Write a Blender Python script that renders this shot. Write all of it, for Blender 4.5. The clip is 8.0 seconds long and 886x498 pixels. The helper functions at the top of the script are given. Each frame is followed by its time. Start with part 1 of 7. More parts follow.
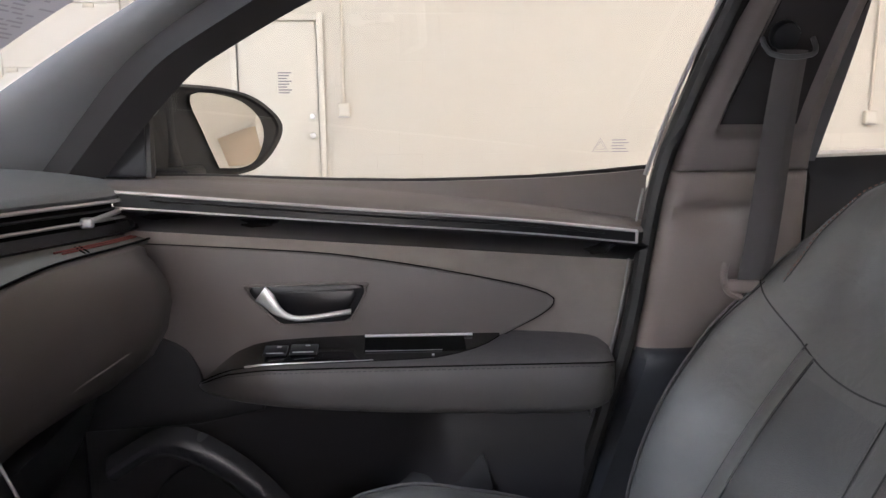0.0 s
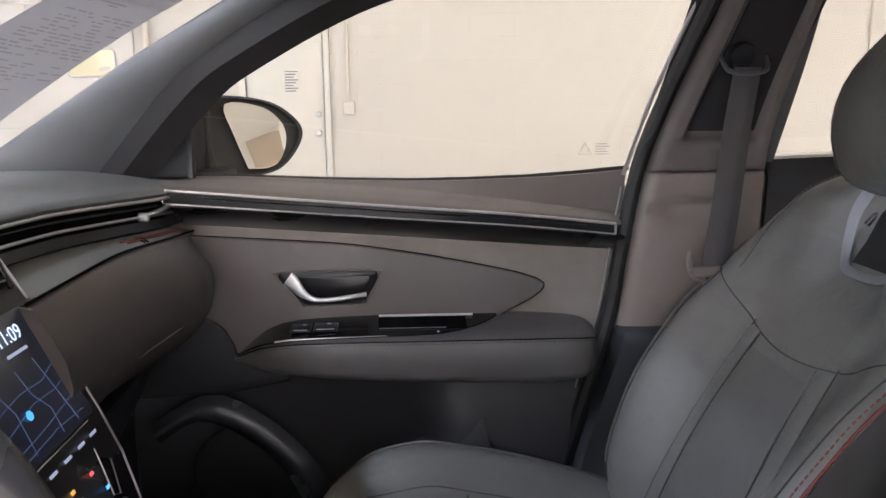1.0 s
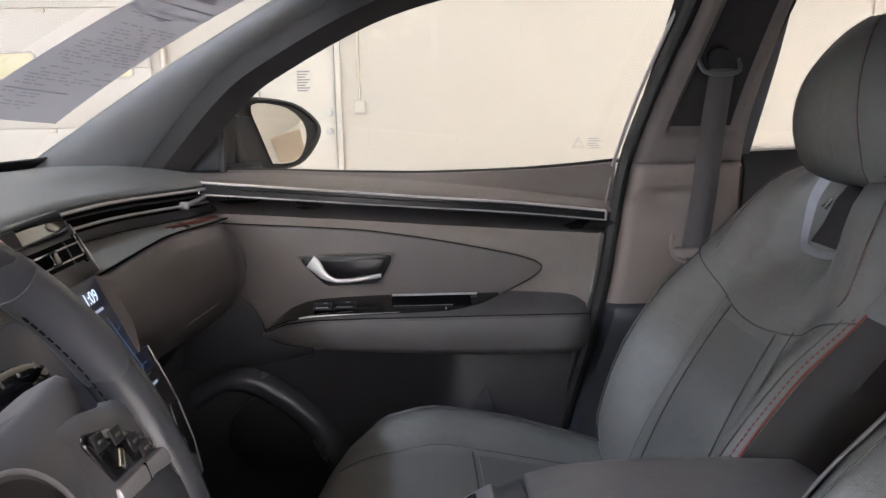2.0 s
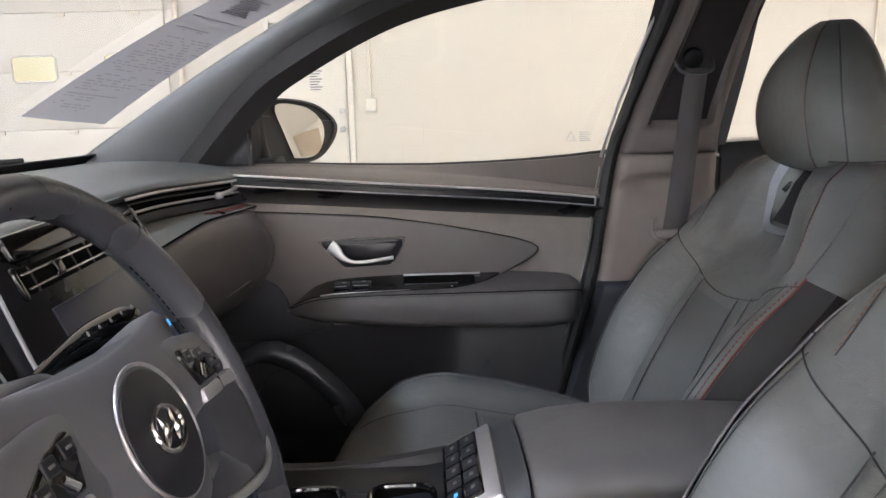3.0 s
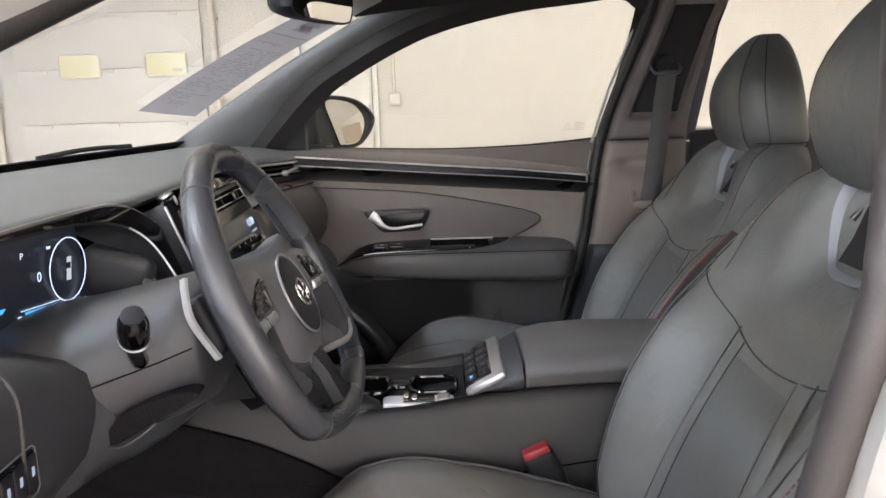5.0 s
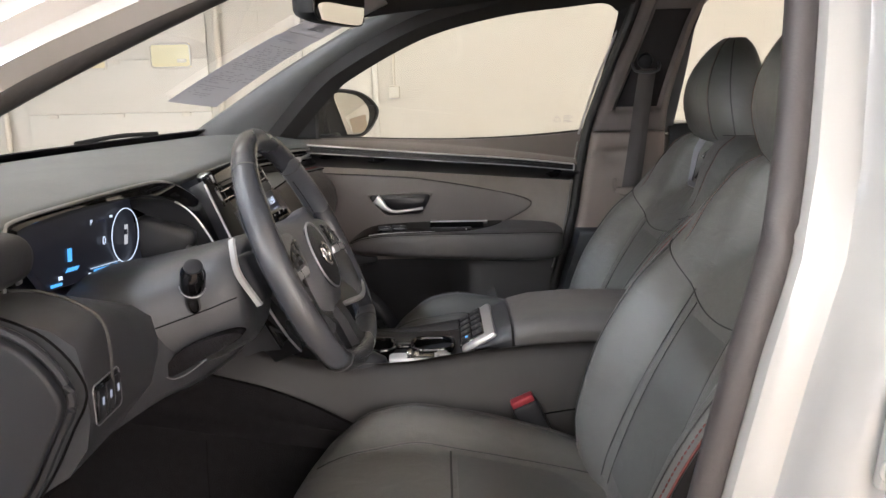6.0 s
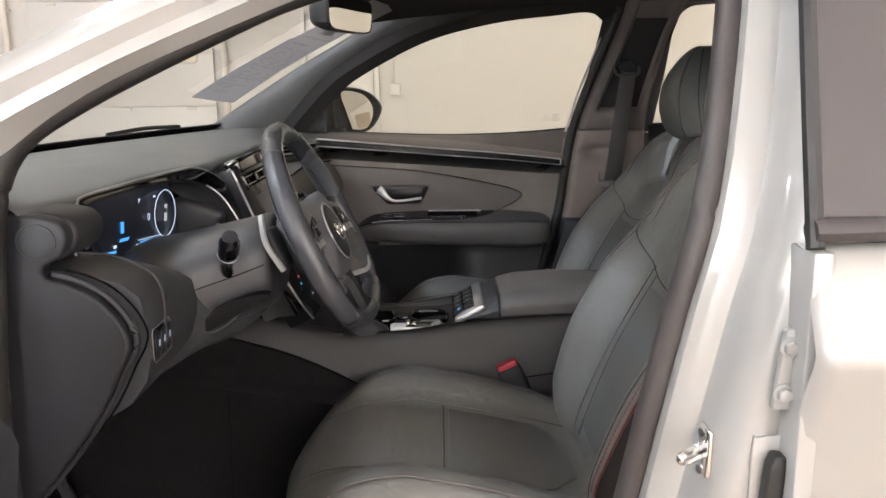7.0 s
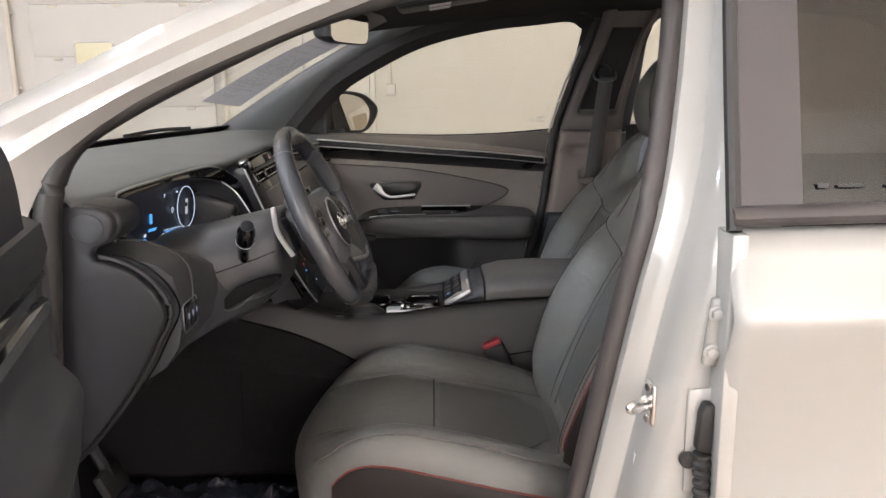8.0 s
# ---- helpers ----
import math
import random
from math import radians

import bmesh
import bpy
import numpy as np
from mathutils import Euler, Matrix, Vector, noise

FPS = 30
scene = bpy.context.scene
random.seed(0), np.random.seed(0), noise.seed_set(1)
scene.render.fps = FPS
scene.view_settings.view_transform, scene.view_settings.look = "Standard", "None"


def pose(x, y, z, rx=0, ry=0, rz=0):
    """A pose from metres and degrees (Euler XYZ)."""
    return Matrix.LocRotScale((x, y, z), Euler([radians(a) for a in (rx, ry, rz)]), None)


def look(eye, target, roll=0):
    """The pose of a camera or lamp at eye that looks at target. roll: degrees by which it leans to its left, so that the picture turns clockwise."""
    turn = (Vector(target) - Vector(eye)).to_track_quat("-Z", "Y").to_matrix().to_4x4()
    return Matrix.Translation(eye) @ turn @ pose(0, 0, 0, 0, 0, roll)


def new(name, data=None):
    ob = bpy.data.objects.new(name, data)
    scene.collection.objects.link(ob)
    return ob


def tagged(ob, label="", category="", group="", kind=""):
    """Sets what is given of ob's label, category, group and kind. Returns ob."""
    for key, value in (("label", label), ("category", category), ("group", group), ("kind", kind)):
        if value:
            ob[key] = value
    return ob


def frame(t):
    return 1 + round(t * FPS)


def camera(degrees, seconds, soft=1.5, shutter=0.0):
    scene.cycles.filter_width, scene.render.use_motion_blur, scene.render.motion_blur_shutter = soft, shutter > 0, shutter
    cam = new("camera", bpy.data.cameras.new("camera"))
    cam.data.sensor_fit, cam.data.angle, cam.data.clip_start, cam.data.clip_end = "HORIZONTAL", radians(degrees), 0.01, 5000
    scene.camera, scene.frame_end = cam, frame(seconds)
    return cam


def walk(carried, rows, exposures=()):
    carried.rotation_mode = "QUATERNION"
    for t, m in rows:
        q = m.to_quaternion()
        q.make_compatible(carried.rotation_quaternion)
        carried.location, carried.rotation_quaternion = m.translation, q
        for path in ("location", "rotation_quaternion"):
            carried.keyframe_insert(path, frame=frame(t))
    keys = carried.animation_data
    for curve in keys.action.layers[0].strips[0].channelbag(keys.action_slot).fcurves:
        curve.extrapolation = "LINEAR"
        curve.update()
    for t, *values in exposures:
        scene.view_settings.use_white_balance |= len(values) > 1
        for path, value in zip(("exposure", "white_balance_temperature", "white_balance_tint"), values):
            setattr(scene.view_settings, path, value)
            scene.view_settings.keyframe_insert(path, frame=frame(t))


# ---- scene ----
cam = camera(59.4, 8.0)
PATH = [
    (0, (0.192, -0.407, 1.223), (0.3, 1.556, 0.859), -0.4),
    (0.5, (0.185, -0.5, 1.237), (0.291, 1.463, 0.867), -0.5),
    (1, (0.181, -0.574, 1.246), (0.282, 1.388, 0.87), -0.5),
    (1.5, (0.179, -0.645, 1.249), (0.27, 1.316, 0.867), -0.7),
    (2.8, (0.181, -0.85, 1.251), (0.229, 1.113, 0.873), -1.4),
    (3, (0.185, -0.886, 1.254), (0.229, 1.076, 0.866), -1.6),
    (3.5, (0.186, -0.984, 1.255), (0.211, 0.977, 0.862), -1.8),
    (4, (0.182, -1.082, 1.263), (0.191, 0.879, 0.869), -2.0),
    (4.5, (0.177, -1.173, 1.259), (0.175, 0.788, 0.863), -2.0),
    (5.8, (0.172, -1.419, 1.271), (0.166, 0.538, 0.856), -1.4),
    (6, (0.17, -1.454, 1.267), (0.17, 0.502, 0.849), -1.3),
    (6.5, (0.171, -1.552, 1.274), (0.174, 0.403, 0.851), -0.9),
    (7, (0.175, -1.649, 1.276), (0.179, 0.306, 0.851), -0.6),
    (7.5, (0.182, -1.737, 1.278), (0.191, 0.216, 0.851), -0.5),
    (8, (0.187, -1.826, 1.295), (0.201, 0.127, 0.866), -0.7),
]
walk(cam, [(t, look(eye, target, roll)) for t, eye, target, roll in PATH], [(0.0, 0.24, 5850, 17), (3.0, 0.36, 5800, 14), (5.0, 0.32, 5900, 13), (6.0, 0.22, 6100, 13), (8.0, -0.12, 6100, 13)])

# ---------------------------------------------------------------- light
world = bpy.data.worlds.new("world")
scene.world = world
world.use_nodes = True
world.node_tree.nodes["Background"].inputs[0].default_value = (0.9, 0.87, 0.8, 1)
world.node_tree.nodes["Background"].inputs[1].default_value = 0.05


def area(name, m, sx, sy, watts, colour):
    la = bpy.data.lights.new(name, "AREA")
    la.shape, la.size, la.size_y, la.energy, la.color = "RECTANGLE", sx, sy, watts, colour
    ob = new(name, la)
    ob.matrix_world = m
    return ob


COOL, PLAIN, WARM = (0.84, 0.92, 1.0), (0.95, 0.97, 1.0), (1.0, 0.93, 0.875)
CEIL = 4.4
# x, y, height, tilt, watts, colour of each light, all unseen; two hang low and wash the wall beside the open door,
# added to brighten the cabin
LAMPS = [(-2.7, -1.3, 4.24, 0, 150, COOL), (-2.7, 2.3, 4.24, 0, 50, WARM), (-6.4, 0.3, 4.24, 0, 210, COOL), (-3.2, -4.2, 2.6, -70, 1400, PLAIN), (2.9, -4.2, 2.6, -70, 800, WARM),
         (2.8, 3.0, 4.24, 0, 44, WARM), (7.0, -1.0, 4.24, 0, 560, WARM)]
for lx, ly, lz, tilt, watts, colour in LAMPS:
    area("unseen_tube_light", pose(lx, ly, lz, tilt), 2.0 if tilt else 0.35, 0.35 if tilt else 2.0, watts, colour)

# ---------------------------------------------------------------- materials


def mat(name, base, rough=0.5, metal=0.0, coat=0.0, grain=0.0, grain_scale=400.0, var=0.12, var_scale=6.0,
        spec=0.5, cells=False, detail=4.0, rough_var=0.08, folds=0.0):
    """A surface with two scales of variation: broad tone and fine relief."""
    m = bpy.data.materials.new(name)
    m.use_nodes = True
    nt = m.node_tree
    b = nt.nodes["Principled BSDF"]
    tc = nt.nodes.new("ShaderNodeTexCoord")
    n1 = nt.nodes.new("ShaderNodeTexNoise")
    n1.inputs["Scale"].default_value, n1.inputs["Detail"].default_value = var_scale, detail
    nt.links.new(tc.outputs["Object"], n1.inputs["Vector"])
    mix = nt.nodes.new("ShaderNodeMix")
    mix.data_type = "RGBA"
    lo = tuple(max(0, c * (1 - var)) for c in base) + (1,)
    hi = tuple(min(1, c * (1 + var)) for c in base) + (1,)
    mix.inputs[6].default_value, mix.inputs[7].default_value = lo, hi
    nt.links.new(n1.outputs[0], mix.inputs[0])
    nt.links.new(mix.outputs[2], b.inputs["Base Color"])
    mr = nt.nodes.new("ShaderNodeMapRange")
    mr.inputs["To Min"].default_value, mr.inputs["To Max"].default_value = max(0, rough - rough_var), min(1, rough + rough_var)
    nt.links.new(n1.outputs[0], mr.inputs["Value"])
    nt.links.new(mr.outputs[0], b.inputs["Roughness"])
    b.inputs["Metallic"].default_value = metal
    b.inputs["Coat Weight"].default_value = coat
    b.inputs["Coat Roughness"].default_value = 0.04
    b.inputs["Specular IOR Level"].default_value = spec
    if grain:
        if cells:
            g = nt.nodes.new("ShaderNodeTexVoronoi")
            g.feature = "DISTANCE_TO_EDGE"
            out = g.outputs["Distance"]
        else:
            g = nt.nodes.new("ShaderNodeTexNoise")
            g.inputs["Detail"].default_value = 2.0
            out = g.outputs[0]
        g.inputs["Scale"].default_value = grain_scale
        nt.links.new(tc.outputs["Object"], g.inputs["Vector"])
        bp = nt.nodes.new("ShaderNodeBump")
        bp.inputs["Strength"].default_value, bp.inputs["Distance"].default_value = grain, 0.002
        nt.links.new(out, bp.inputs["Height"])
        nt.links.new(bp.outputs[0], b.inputs["Normal"])
        if folds:
            n2 = nt.nodes.new("ShaderNodeTexNoise")
            n2.inputs["Scale"].default_value, n2.inputs["Detail"].default_value = 26.0, 3.0
            n2.inputs["Distortion"].default_value = 0.8
            nt.links.new(tc.outputs["Object"], n2.inputs["Vector"])
            b2 = nt.nodes.new("ShaderNodeBump")
            b2.inputs["Strength"].default_value, b2.inputs["Distance"].default_value = folds, 0.010
            nt.links.new(n2.outputs[0], b2.inputs["Height"])
            nt.links.new(b2.outputs[0], bp.inputs["Normal"])
    return m


def glow(name, colour, strength):
    m = bpy.data.materials.new(name)
    m.use_nodes = True
    b = m.node_tree.nodes["Principled BSDF"]
    b.inputs["Base Color"].default_value = (0.01, 0.01, 0.012, 1)
    b.inputs["Roughness"].default_value = 0.3
    b.inputs["Emission Color"].default_value = (*colour, 1)
    b.inputs["Emission Strength"].default_value = strength
    return m


def glass(name, tint):
    m = bpy.data.materials.new(name)
    m.use_nodes = True
    nt = m.node_tree
    nt.nodes.clear()
    out = nt.nodes.new("ShaderNodeOutputMaterial")
    mx = nt.nodes.new("ShaderNodeMixShader")
    tr = nt.nodes.new("ShaderNodeBsdfTransparent")
    tr.inputs[0].default_value = (*tint, 1)
    gl = nt.nodes.new("ShaderNodeBsdfGlossy")
    gl.inputs["Roughness"].default_value = 0.0
    lw = nt.nodes.new("ShaderNodeLayerWeight")
    lw.inputs["Blend"].default_value = 0.5
    pw = nt.nodes.new("ShaderNodeMath")
    pw.operation = "POWER"
    pw.inputs[1].default_value = 5.0
    nt.links.new(lw.outputs["Facing"], pw.inputs[0])
    ad = nt.nodes.new("ShaderNodeMath")
    ad.operation = "MULTIPLY_ADD"
    ad.inputs[1].default_value, ad.inputs[2].default_value = 0.9, 0.06
    nt.links.new(pw.outputs[0], ad.inputs[0])
    nt.links.new(ad.outputs[0], mx.inputs[0])
    nt.links.new(tr.outputs[0], mx.inputs[1])
    nt.links.new(gl.outputs[0], mx.inputs[2])
    nt.links.new(mx.outputs[0], out.inputs[0])
    return m


LEDGE = mat("ledge_cloth", (0.0950, 0.0960, 0.0860), 0.85, grain=0.3, grain_scale=1600, var=0.12, var_scale=40)
GLOVE = mat("glove_skin", (0.0560, 0.0480, 0.0450), 0.44, grain=0.18, grain_scale=1000, cells=True, var=0.1)
LEATHER = mat("leather", (0.1290, 0.1285, 0.1235), 0.34, grain=0.30, grain_scale=620, cells=True, var=0.16, var_scale=14, spec=0.5, coat=0.02, rough_var=0.12, folds=0.22)
LEATHER_SIDE = mat("leather_side", (0.0920, 0.0860, 0.0850), 0.42, grain=0.22, grain_scale=900, cells=True, var=0.1, folds=0.15)
INSERT_SKIN = mat("insert_skin", (0.1250, 0.1100, 0.1060), 0.46, grain=0.18, grain_scale=1000, cells=True, var=0.08)
LEATHER_PERF = mat("leather_perforated", (0.1120, 0.1135, 0.1110), 0.46, grain=0.5, grain_scale=420, cells=True, var=0.08, folds=0.2)
SOFT = mat("soft_plastic", (0.1450, 0.1270, 0.1200), 0.46, grain=0.16, grain_scale=1100, cells=True, var=0.1)
TAUPE = mat("taupe_plastic", (0.2350, 0.1960, 0.1810), 0.5, grain=0.16, grain_scale=1100, cells=True, var=0.08)
GREY = mat("grey_plastic", (0.0880, 0.0890, 0.0970), 0.36, grain=0.14, grain_scale=1000, cells=True, var=0.08)
CONSOLE = mat("console_plastic", (0.0115, 0.0098, 0.0098), 0.45, grain=0.16, grain_scale=1000, cells=True, var=0.1)
FAINT = mat("faint_print", (0.0200, 0.0200, 0.0200), 0.6)
RIM = mat("rim_leather", (0.0400, 0.0420, 0.0490), 0.27, grain=0.14, grain_scale=1200, cells=True, var=0.12)
DOOR_LOW = mat("door_lower", (0.0250, 0.0245, 0.0285), 0.42, grain=0.16, grain_scale=1000, cells=True, var=0.1)
SOFT_DARK = mat("dark_plastic", (0.0150, 0.0155, 0.0185), 0.45, spec=0.32, grain=0.16, grain_scale=1000, cells=True, var=0.1)
KNEE = mat("knee_plastic", (0.0335, 0.0350, 0.0400), 0.38, grain=0.18, grain_scale=1000, cells=True, var=0.1)
DASH = mat("dash_skin", (0.1150, 0.1220, 0.1260), 0.48, grain=0.2, grain_scale=1000, cells=True, var=0.08)
FABRIC = mat("trim_fabric", (0.2550, 0.2260, 0.2080), 0.85, grain=0.3, grain_scale=1600, var=0.12, var_scale=40)
HEADLINER = mat("headliner_cloth", (0.0340, 0.0310, 0.0320), 0.95, spec=0.15, grain=0.3, grain_scale=900, var=0.15, var_scale=30)
PILLAR = mat("pillar_trim", (0.0850, 0.0870, 0.0930), 0.55, grain=0.2, grain_scale=900, var=0.1)
# the taupe trim again, coloured darker for the shade below the headliner
TAUPE_SHADED = mat("taupe_shaded", (0.1500, 0.1270, 0.1210), 0.7, grain=0.2, grain_scale=900, var=0.1, var_scale=20)
FRAME_TRIM = mat("frame_trim", (0.0220, 0.0200, 0.0205), 0.6, spec=0.25, grain=0.2, grain_scale=900, var=0.1)
PIANO = mat("piano_black", (0.006, 0.006, 0.007), 0.06, coat=0.6, var=0.1, rough_var=0.02)
RUBBER = mat("rubber_seal", (0.016, 0.015, 0.015), 0.55, grain=0.1, grain_scale=300)
CHROME = mat("chrome", (0.78, 0.77, 0.76), 0.24, metal=1, var=0.04, rough_var=0.04)
SATIN = mat("satin_silver", (0.44, 0.44, 0.46), 0.34, metal=0.75, var=0.05, grain=0.03, grain_scale=1500)
PAINT = mat("white_paint", (0.3450, 0.3400, 0.3315), 0.22, coat=1.0, var=0.012, var_scale=3, rough_var=0.02)
PAINT_DARK = mat("black_film", (0.0480, 0.0430, 0.0450), 0.5, var=0.05)
# brown-grey rubber, lighter than the other seals
SEAL_GREY = mat("grey_seal", (0.0450, 0.0390, 0.0390), 0.55, grain=0.12, grain_scale=300)
BLACK_GLOSS = mat("gloss_black", (0.008, 0.008, 0.010), 0.28, spec=0.35, var=0.1, rough_var=0.03)
SEAT_SIDE = mat("seat_side", (0.0180, 0.0150, 0.0145), 0.5, spec=0.25, grain=0.2, grain_scale=700, cells=True, var=0.12)
NECK_SILVER = mat("neck_silver", (0.24, 0.25, 0.28), 0.5, metal=0.4, var=0.04, rough_var=0.04)
SILVER = mat("bright_silver", (0.74, 0.74, 0.75), 0.30, metal=0.55, var=0.03, rough_var=0.03)
STITCH = mat("grey_thread", (0.16, 0.155, 0.15), 0.8, grain=0.3, grain_scale=2500)
WARM_STITCH = mat("rust_thread", (0.20, 0.095, 0.070), 0.8, grain=0.3, grain_scale=2500)
AMBER_TAPE = mat("yellow_tag", (0.55, 0.36, 0.05), 0.6)
RED = mat("red_thread", (0.1500, 0.0280, 0.0210), 0.7, grain=0.3, grain_scale=2500)
RED_PLASTIC = mat("red_plastic", (0.34, 0.028, 0.040), 0.4, var=0.05)
WEB = mat("belt_webbing", (0.0950, 0.0860, 0.0870), 0.8, grain=0.5, grain_scale=1800, var=0.12, var_scale=60)
# near-black that paints in the shade of seams, slots, vents and wells
GAP = mat("seam_shadow", (0.0040, 0.0040, 0.0040), 0.9, spec=0.05)
SEAM = mat("seam_thread", (0.0450, 0.0460, 0.0450), 0.8)
CARPET = mat("carpet", (0.0130, 0.0120, 0.0130), 0.95, spec=0.05, grain=0.8, grain_scale=500, var=0.3, var_scale=60)
PLASTIC_FILM = mat("clear_film", (0.0200, 0.0210, 0.0300), 0.1, coat=0.8, grain=0.0, var=0.2)
PAPER = mat("printed_paper", (0.6200, 0.6000, 0.6600), 0.8, var=0.06, var_scale=20)
INK = mat("ink", (0.2200, 0.2200, 0.2600), 0.8)
WALL = mat("wall_paint", (0.6000, 0.5800, 0.5400), 0.6, grain=0.03, grain_scale=140, var=0.04, var_scale=0.8)
WHITE_DOOR = mat("door_paint", (0.6300, 0.6150, 0.5800), 0.45, var=0.03, var_scale=1.2)
PIPE = mat("conduit_paint", (0.66, 0.62, 0.55), 0.5, var=0.06, var_scale=3)
FLOOR = mat("floor_concrete", (0.3500, 0.2650, 0.1900), 0.35, grain=0.2, grain_scale=30, var=0.2, var_scale=1.5)
CEILING = mat("ceiling_paint", (0.72, 0.69, 0.63), 0.8, var=0.06, var_scale=1)
AMBER = glow("amber_pane", (1.0, 0.86, 0.52), 0.9)
TUBE = glow("lamp_tube", (1.0, 0.92, 0.8), 6.0)
def thin_paper(m, amount):
    """Lets light through a sheet."""
    nt = m.node_tree
    b, out = nt.nodes["Principled BSDF"], nt.nodes["Material Output"]
    tl, mx = nt.nodes.new("ShaderNodeBsdfTranslucent"), nt.nodes.new("ShaderNodeMixShader")
    tl.inputs[0].default_value = (0.62, 0.615, 0.63, 1)
    mx.inputs[0].default_value = amount
    nt.links.new(b.outputs[0], mx.inputs[1])
    nt.links.new(tl.outputs[0], mx.inputs[2])
    nt.links.new(mx.outputs[0], out.inputs[0])


SHEET_PAPER = mat("sheet_paper", (0.47, 0.465, 0.485), 0.8, var=0.06, var_scale=20)
thin_paper(SHEET_PAPER, 0.6)
SHEET_INK = mat("sheet_ink", (0.24, 0.23, 0.26), 0.8)
thin_paper(SHEET_INK, 0.45)
SIDE_GLASS = glass("side_glass", (0.885, 0.90, 0.82))
REAR_GLASS = glass("tinted_glass", (0.15, 0.13, 0.11))
WS_GLASS = glass("windshield_glass", (0.88, 0.89, 0.84))
MIRROR = mat("mirror_silver", (0.88, 0.88, 0.86), 0.01, metal=1, var=0.0, rough_var=0.0)

# ---------------------------------------------------------------- modelling helpers


def thing(name, at, label, category, group="", kind=""):
    ob = new(name)
    ob.empty_display_size = 0.05
    ob.location = at
    return tagged(ob, label, category, group, kind)


def finish(bm, sharp=40):
    bmesh.ops.remove_doubles(bm, verts=bm.verts, dist=1e-5)
    bmesh.ops.recalc_face_normals(bm, faces=bm.faces)
    me = bpy.data.meshes.new("mesh")
    bm.to_mesh(me)
    bm.free()
    me.polygons.foreach_set("use_smooth", [True] * len(me.polygons))
    me.set_sharp_from_angle(angle=radians(sharp))
    return me


def origin(ob):
    p, q = Vector((0, 0, 0)), ob
    while q:
        p, q = p + q.location, q.parent
    return p


def part(name, bm, material, parent, label="", sharp=40):
    """Links a bmesh, given in world metres, as one mesh object under a thing or a part."""
    me = finish(bm, sharp)
    me.materials.append(material)
    ob = new(name, me)
    if parent:
        c = sum((v.co for v in me.vertices), Vector()) / max(1, len(me.vertices))
        me.transform(Matrix.Translation(-c))
        ob.parent = parent
        ob.location = c - origin(parent)
    if label:
        ob["label"] = label
    return ob


def solo(name, bm, material, label, category, kind="", sharp=40):
    me = finish(bm, sharp)
    me.materials.append(material)
    return tagged(new(name, me), label, category, "", kind)


def cat(pts, n):
    """A smooth line through points, n samples."""
    P = [Vector(p) for p in pts]
    P = [2 * P[0] - P[1]] + P + [2 * P[-1] - P[-2]]
    segs = len(P) - 3
    out = []
    for i in range(n):
        u = i / (n - 1) * segs
        k = min(int(u), segs - 1)
        t = u - k
        a, b, c, d = P[k:k + 4]
        out.append(0.5 * ((2 * b) + (c - a) * t + (2 * a - 5 * b + 4 * c - d) * t * t + (3 * b - a - 3 * c + d) * t ** 3))
    return out


def lerp(a, b, t):
    return a + (b - a) * t


def sstep(a, b, x):
    t = min(1, max(0, (x - a) / (b - a)))
    return t * t * (3 - 2 * t)


def interp(x, table):
    """Smooth, never overshooting reading of a small table of (x, value)."""
    n = len(table)
    if x <= table[0][0]:
        return table[0][1]
    if x >= table[-1][0]:
        return table[-1][1]
    k = max(i for i in range(n - 1) if table[i][0] <= x)

    def slope(i):
        return (table[i + 1][1] - table[i][1]) / (table[i + 1][0] - table[i][0])

    def tangent(i):
        if i == 0 or i == n - 1:
            return slope(0 if i == 0 else n - 2)
        p, q = slope(i - 1), slope(i)
        return 0.0 if p * q <= 0 else 2 * p * q / (p + q)

    (x0, v0), (x1, v1) = table[k], table[k + 1]
    h = x1 - x0
    t = (x - x0) / h
    return v0 * (1 + 2 * t) * (1 - t) ** 2 + h * tangent(k) * t * (1 - t) ** 2 + v1 * t * t * (3 - 2 * t) + h * tangent(k + 1) * t * t * (t - 1)


def loft(rings, closed=True, cap=True):
    bm = bmesh.new()
    rows = [[bm.verts.new(p) for p in r] for r in rings]
    n = len(rows[0])
    for a, b in zip(rows, rows[1:]):
        for i in range(n if closed else n - 1):
            j = (i + 1) % n
            bm.faces.new((a[i], a[j], b[j], b[i]))
    if cap and closed:
        bm.faces.new(rows[0])
        bm.faces.new(rows[-1])
    return bm


def shell(rings, thick):
    """An open surface with thickness."""
    bm = loft(rings, closed=False)
    bmesh.ops.recalc_face_normals(bm, faces=bm.faces)
    bmesh.ops.solidify(bm, geom=bm.faces[:], thickness=thick)
    return bm


def tube(pts, r, n=8, closed=False, flat=1.0):
    """A round bar along a line; r may be a list; flat squeezes it in z."""
    P = [Vector(p) for p in pts]
    rr = r if isinstance(r, (list, tuple)) else [r] * len(P)
    rings = []
    ref = Vector((0, 0, 1))
    for i, p in enumerate(P):
        a = P[(i - 1) % len(P)] if closed or i else p
        b = P[(i + 1) % len(P)] if closed or i < len(P) - 1 else p
        t = (b - a).normalized()
        if abs(t.dot(ref)) > 0.95:
            side = t.cross(Vector((0, 1, 0))).normalized()
        else:
            side = t.cross(ref).normalized()
        if rings and side.dot(last) < 0:
            side = -side
        last = side
        up = side.cross(t)
        rings.append([p + side * rr[i] * math.cos(2 * math.pi * k / n) + up * rr[i] * flat * math.sin(2 * math.pi * k / n) for k in range(n)])
    if closed:
        rings.append(rings[0])
    return loft(rings, cap=not closed)


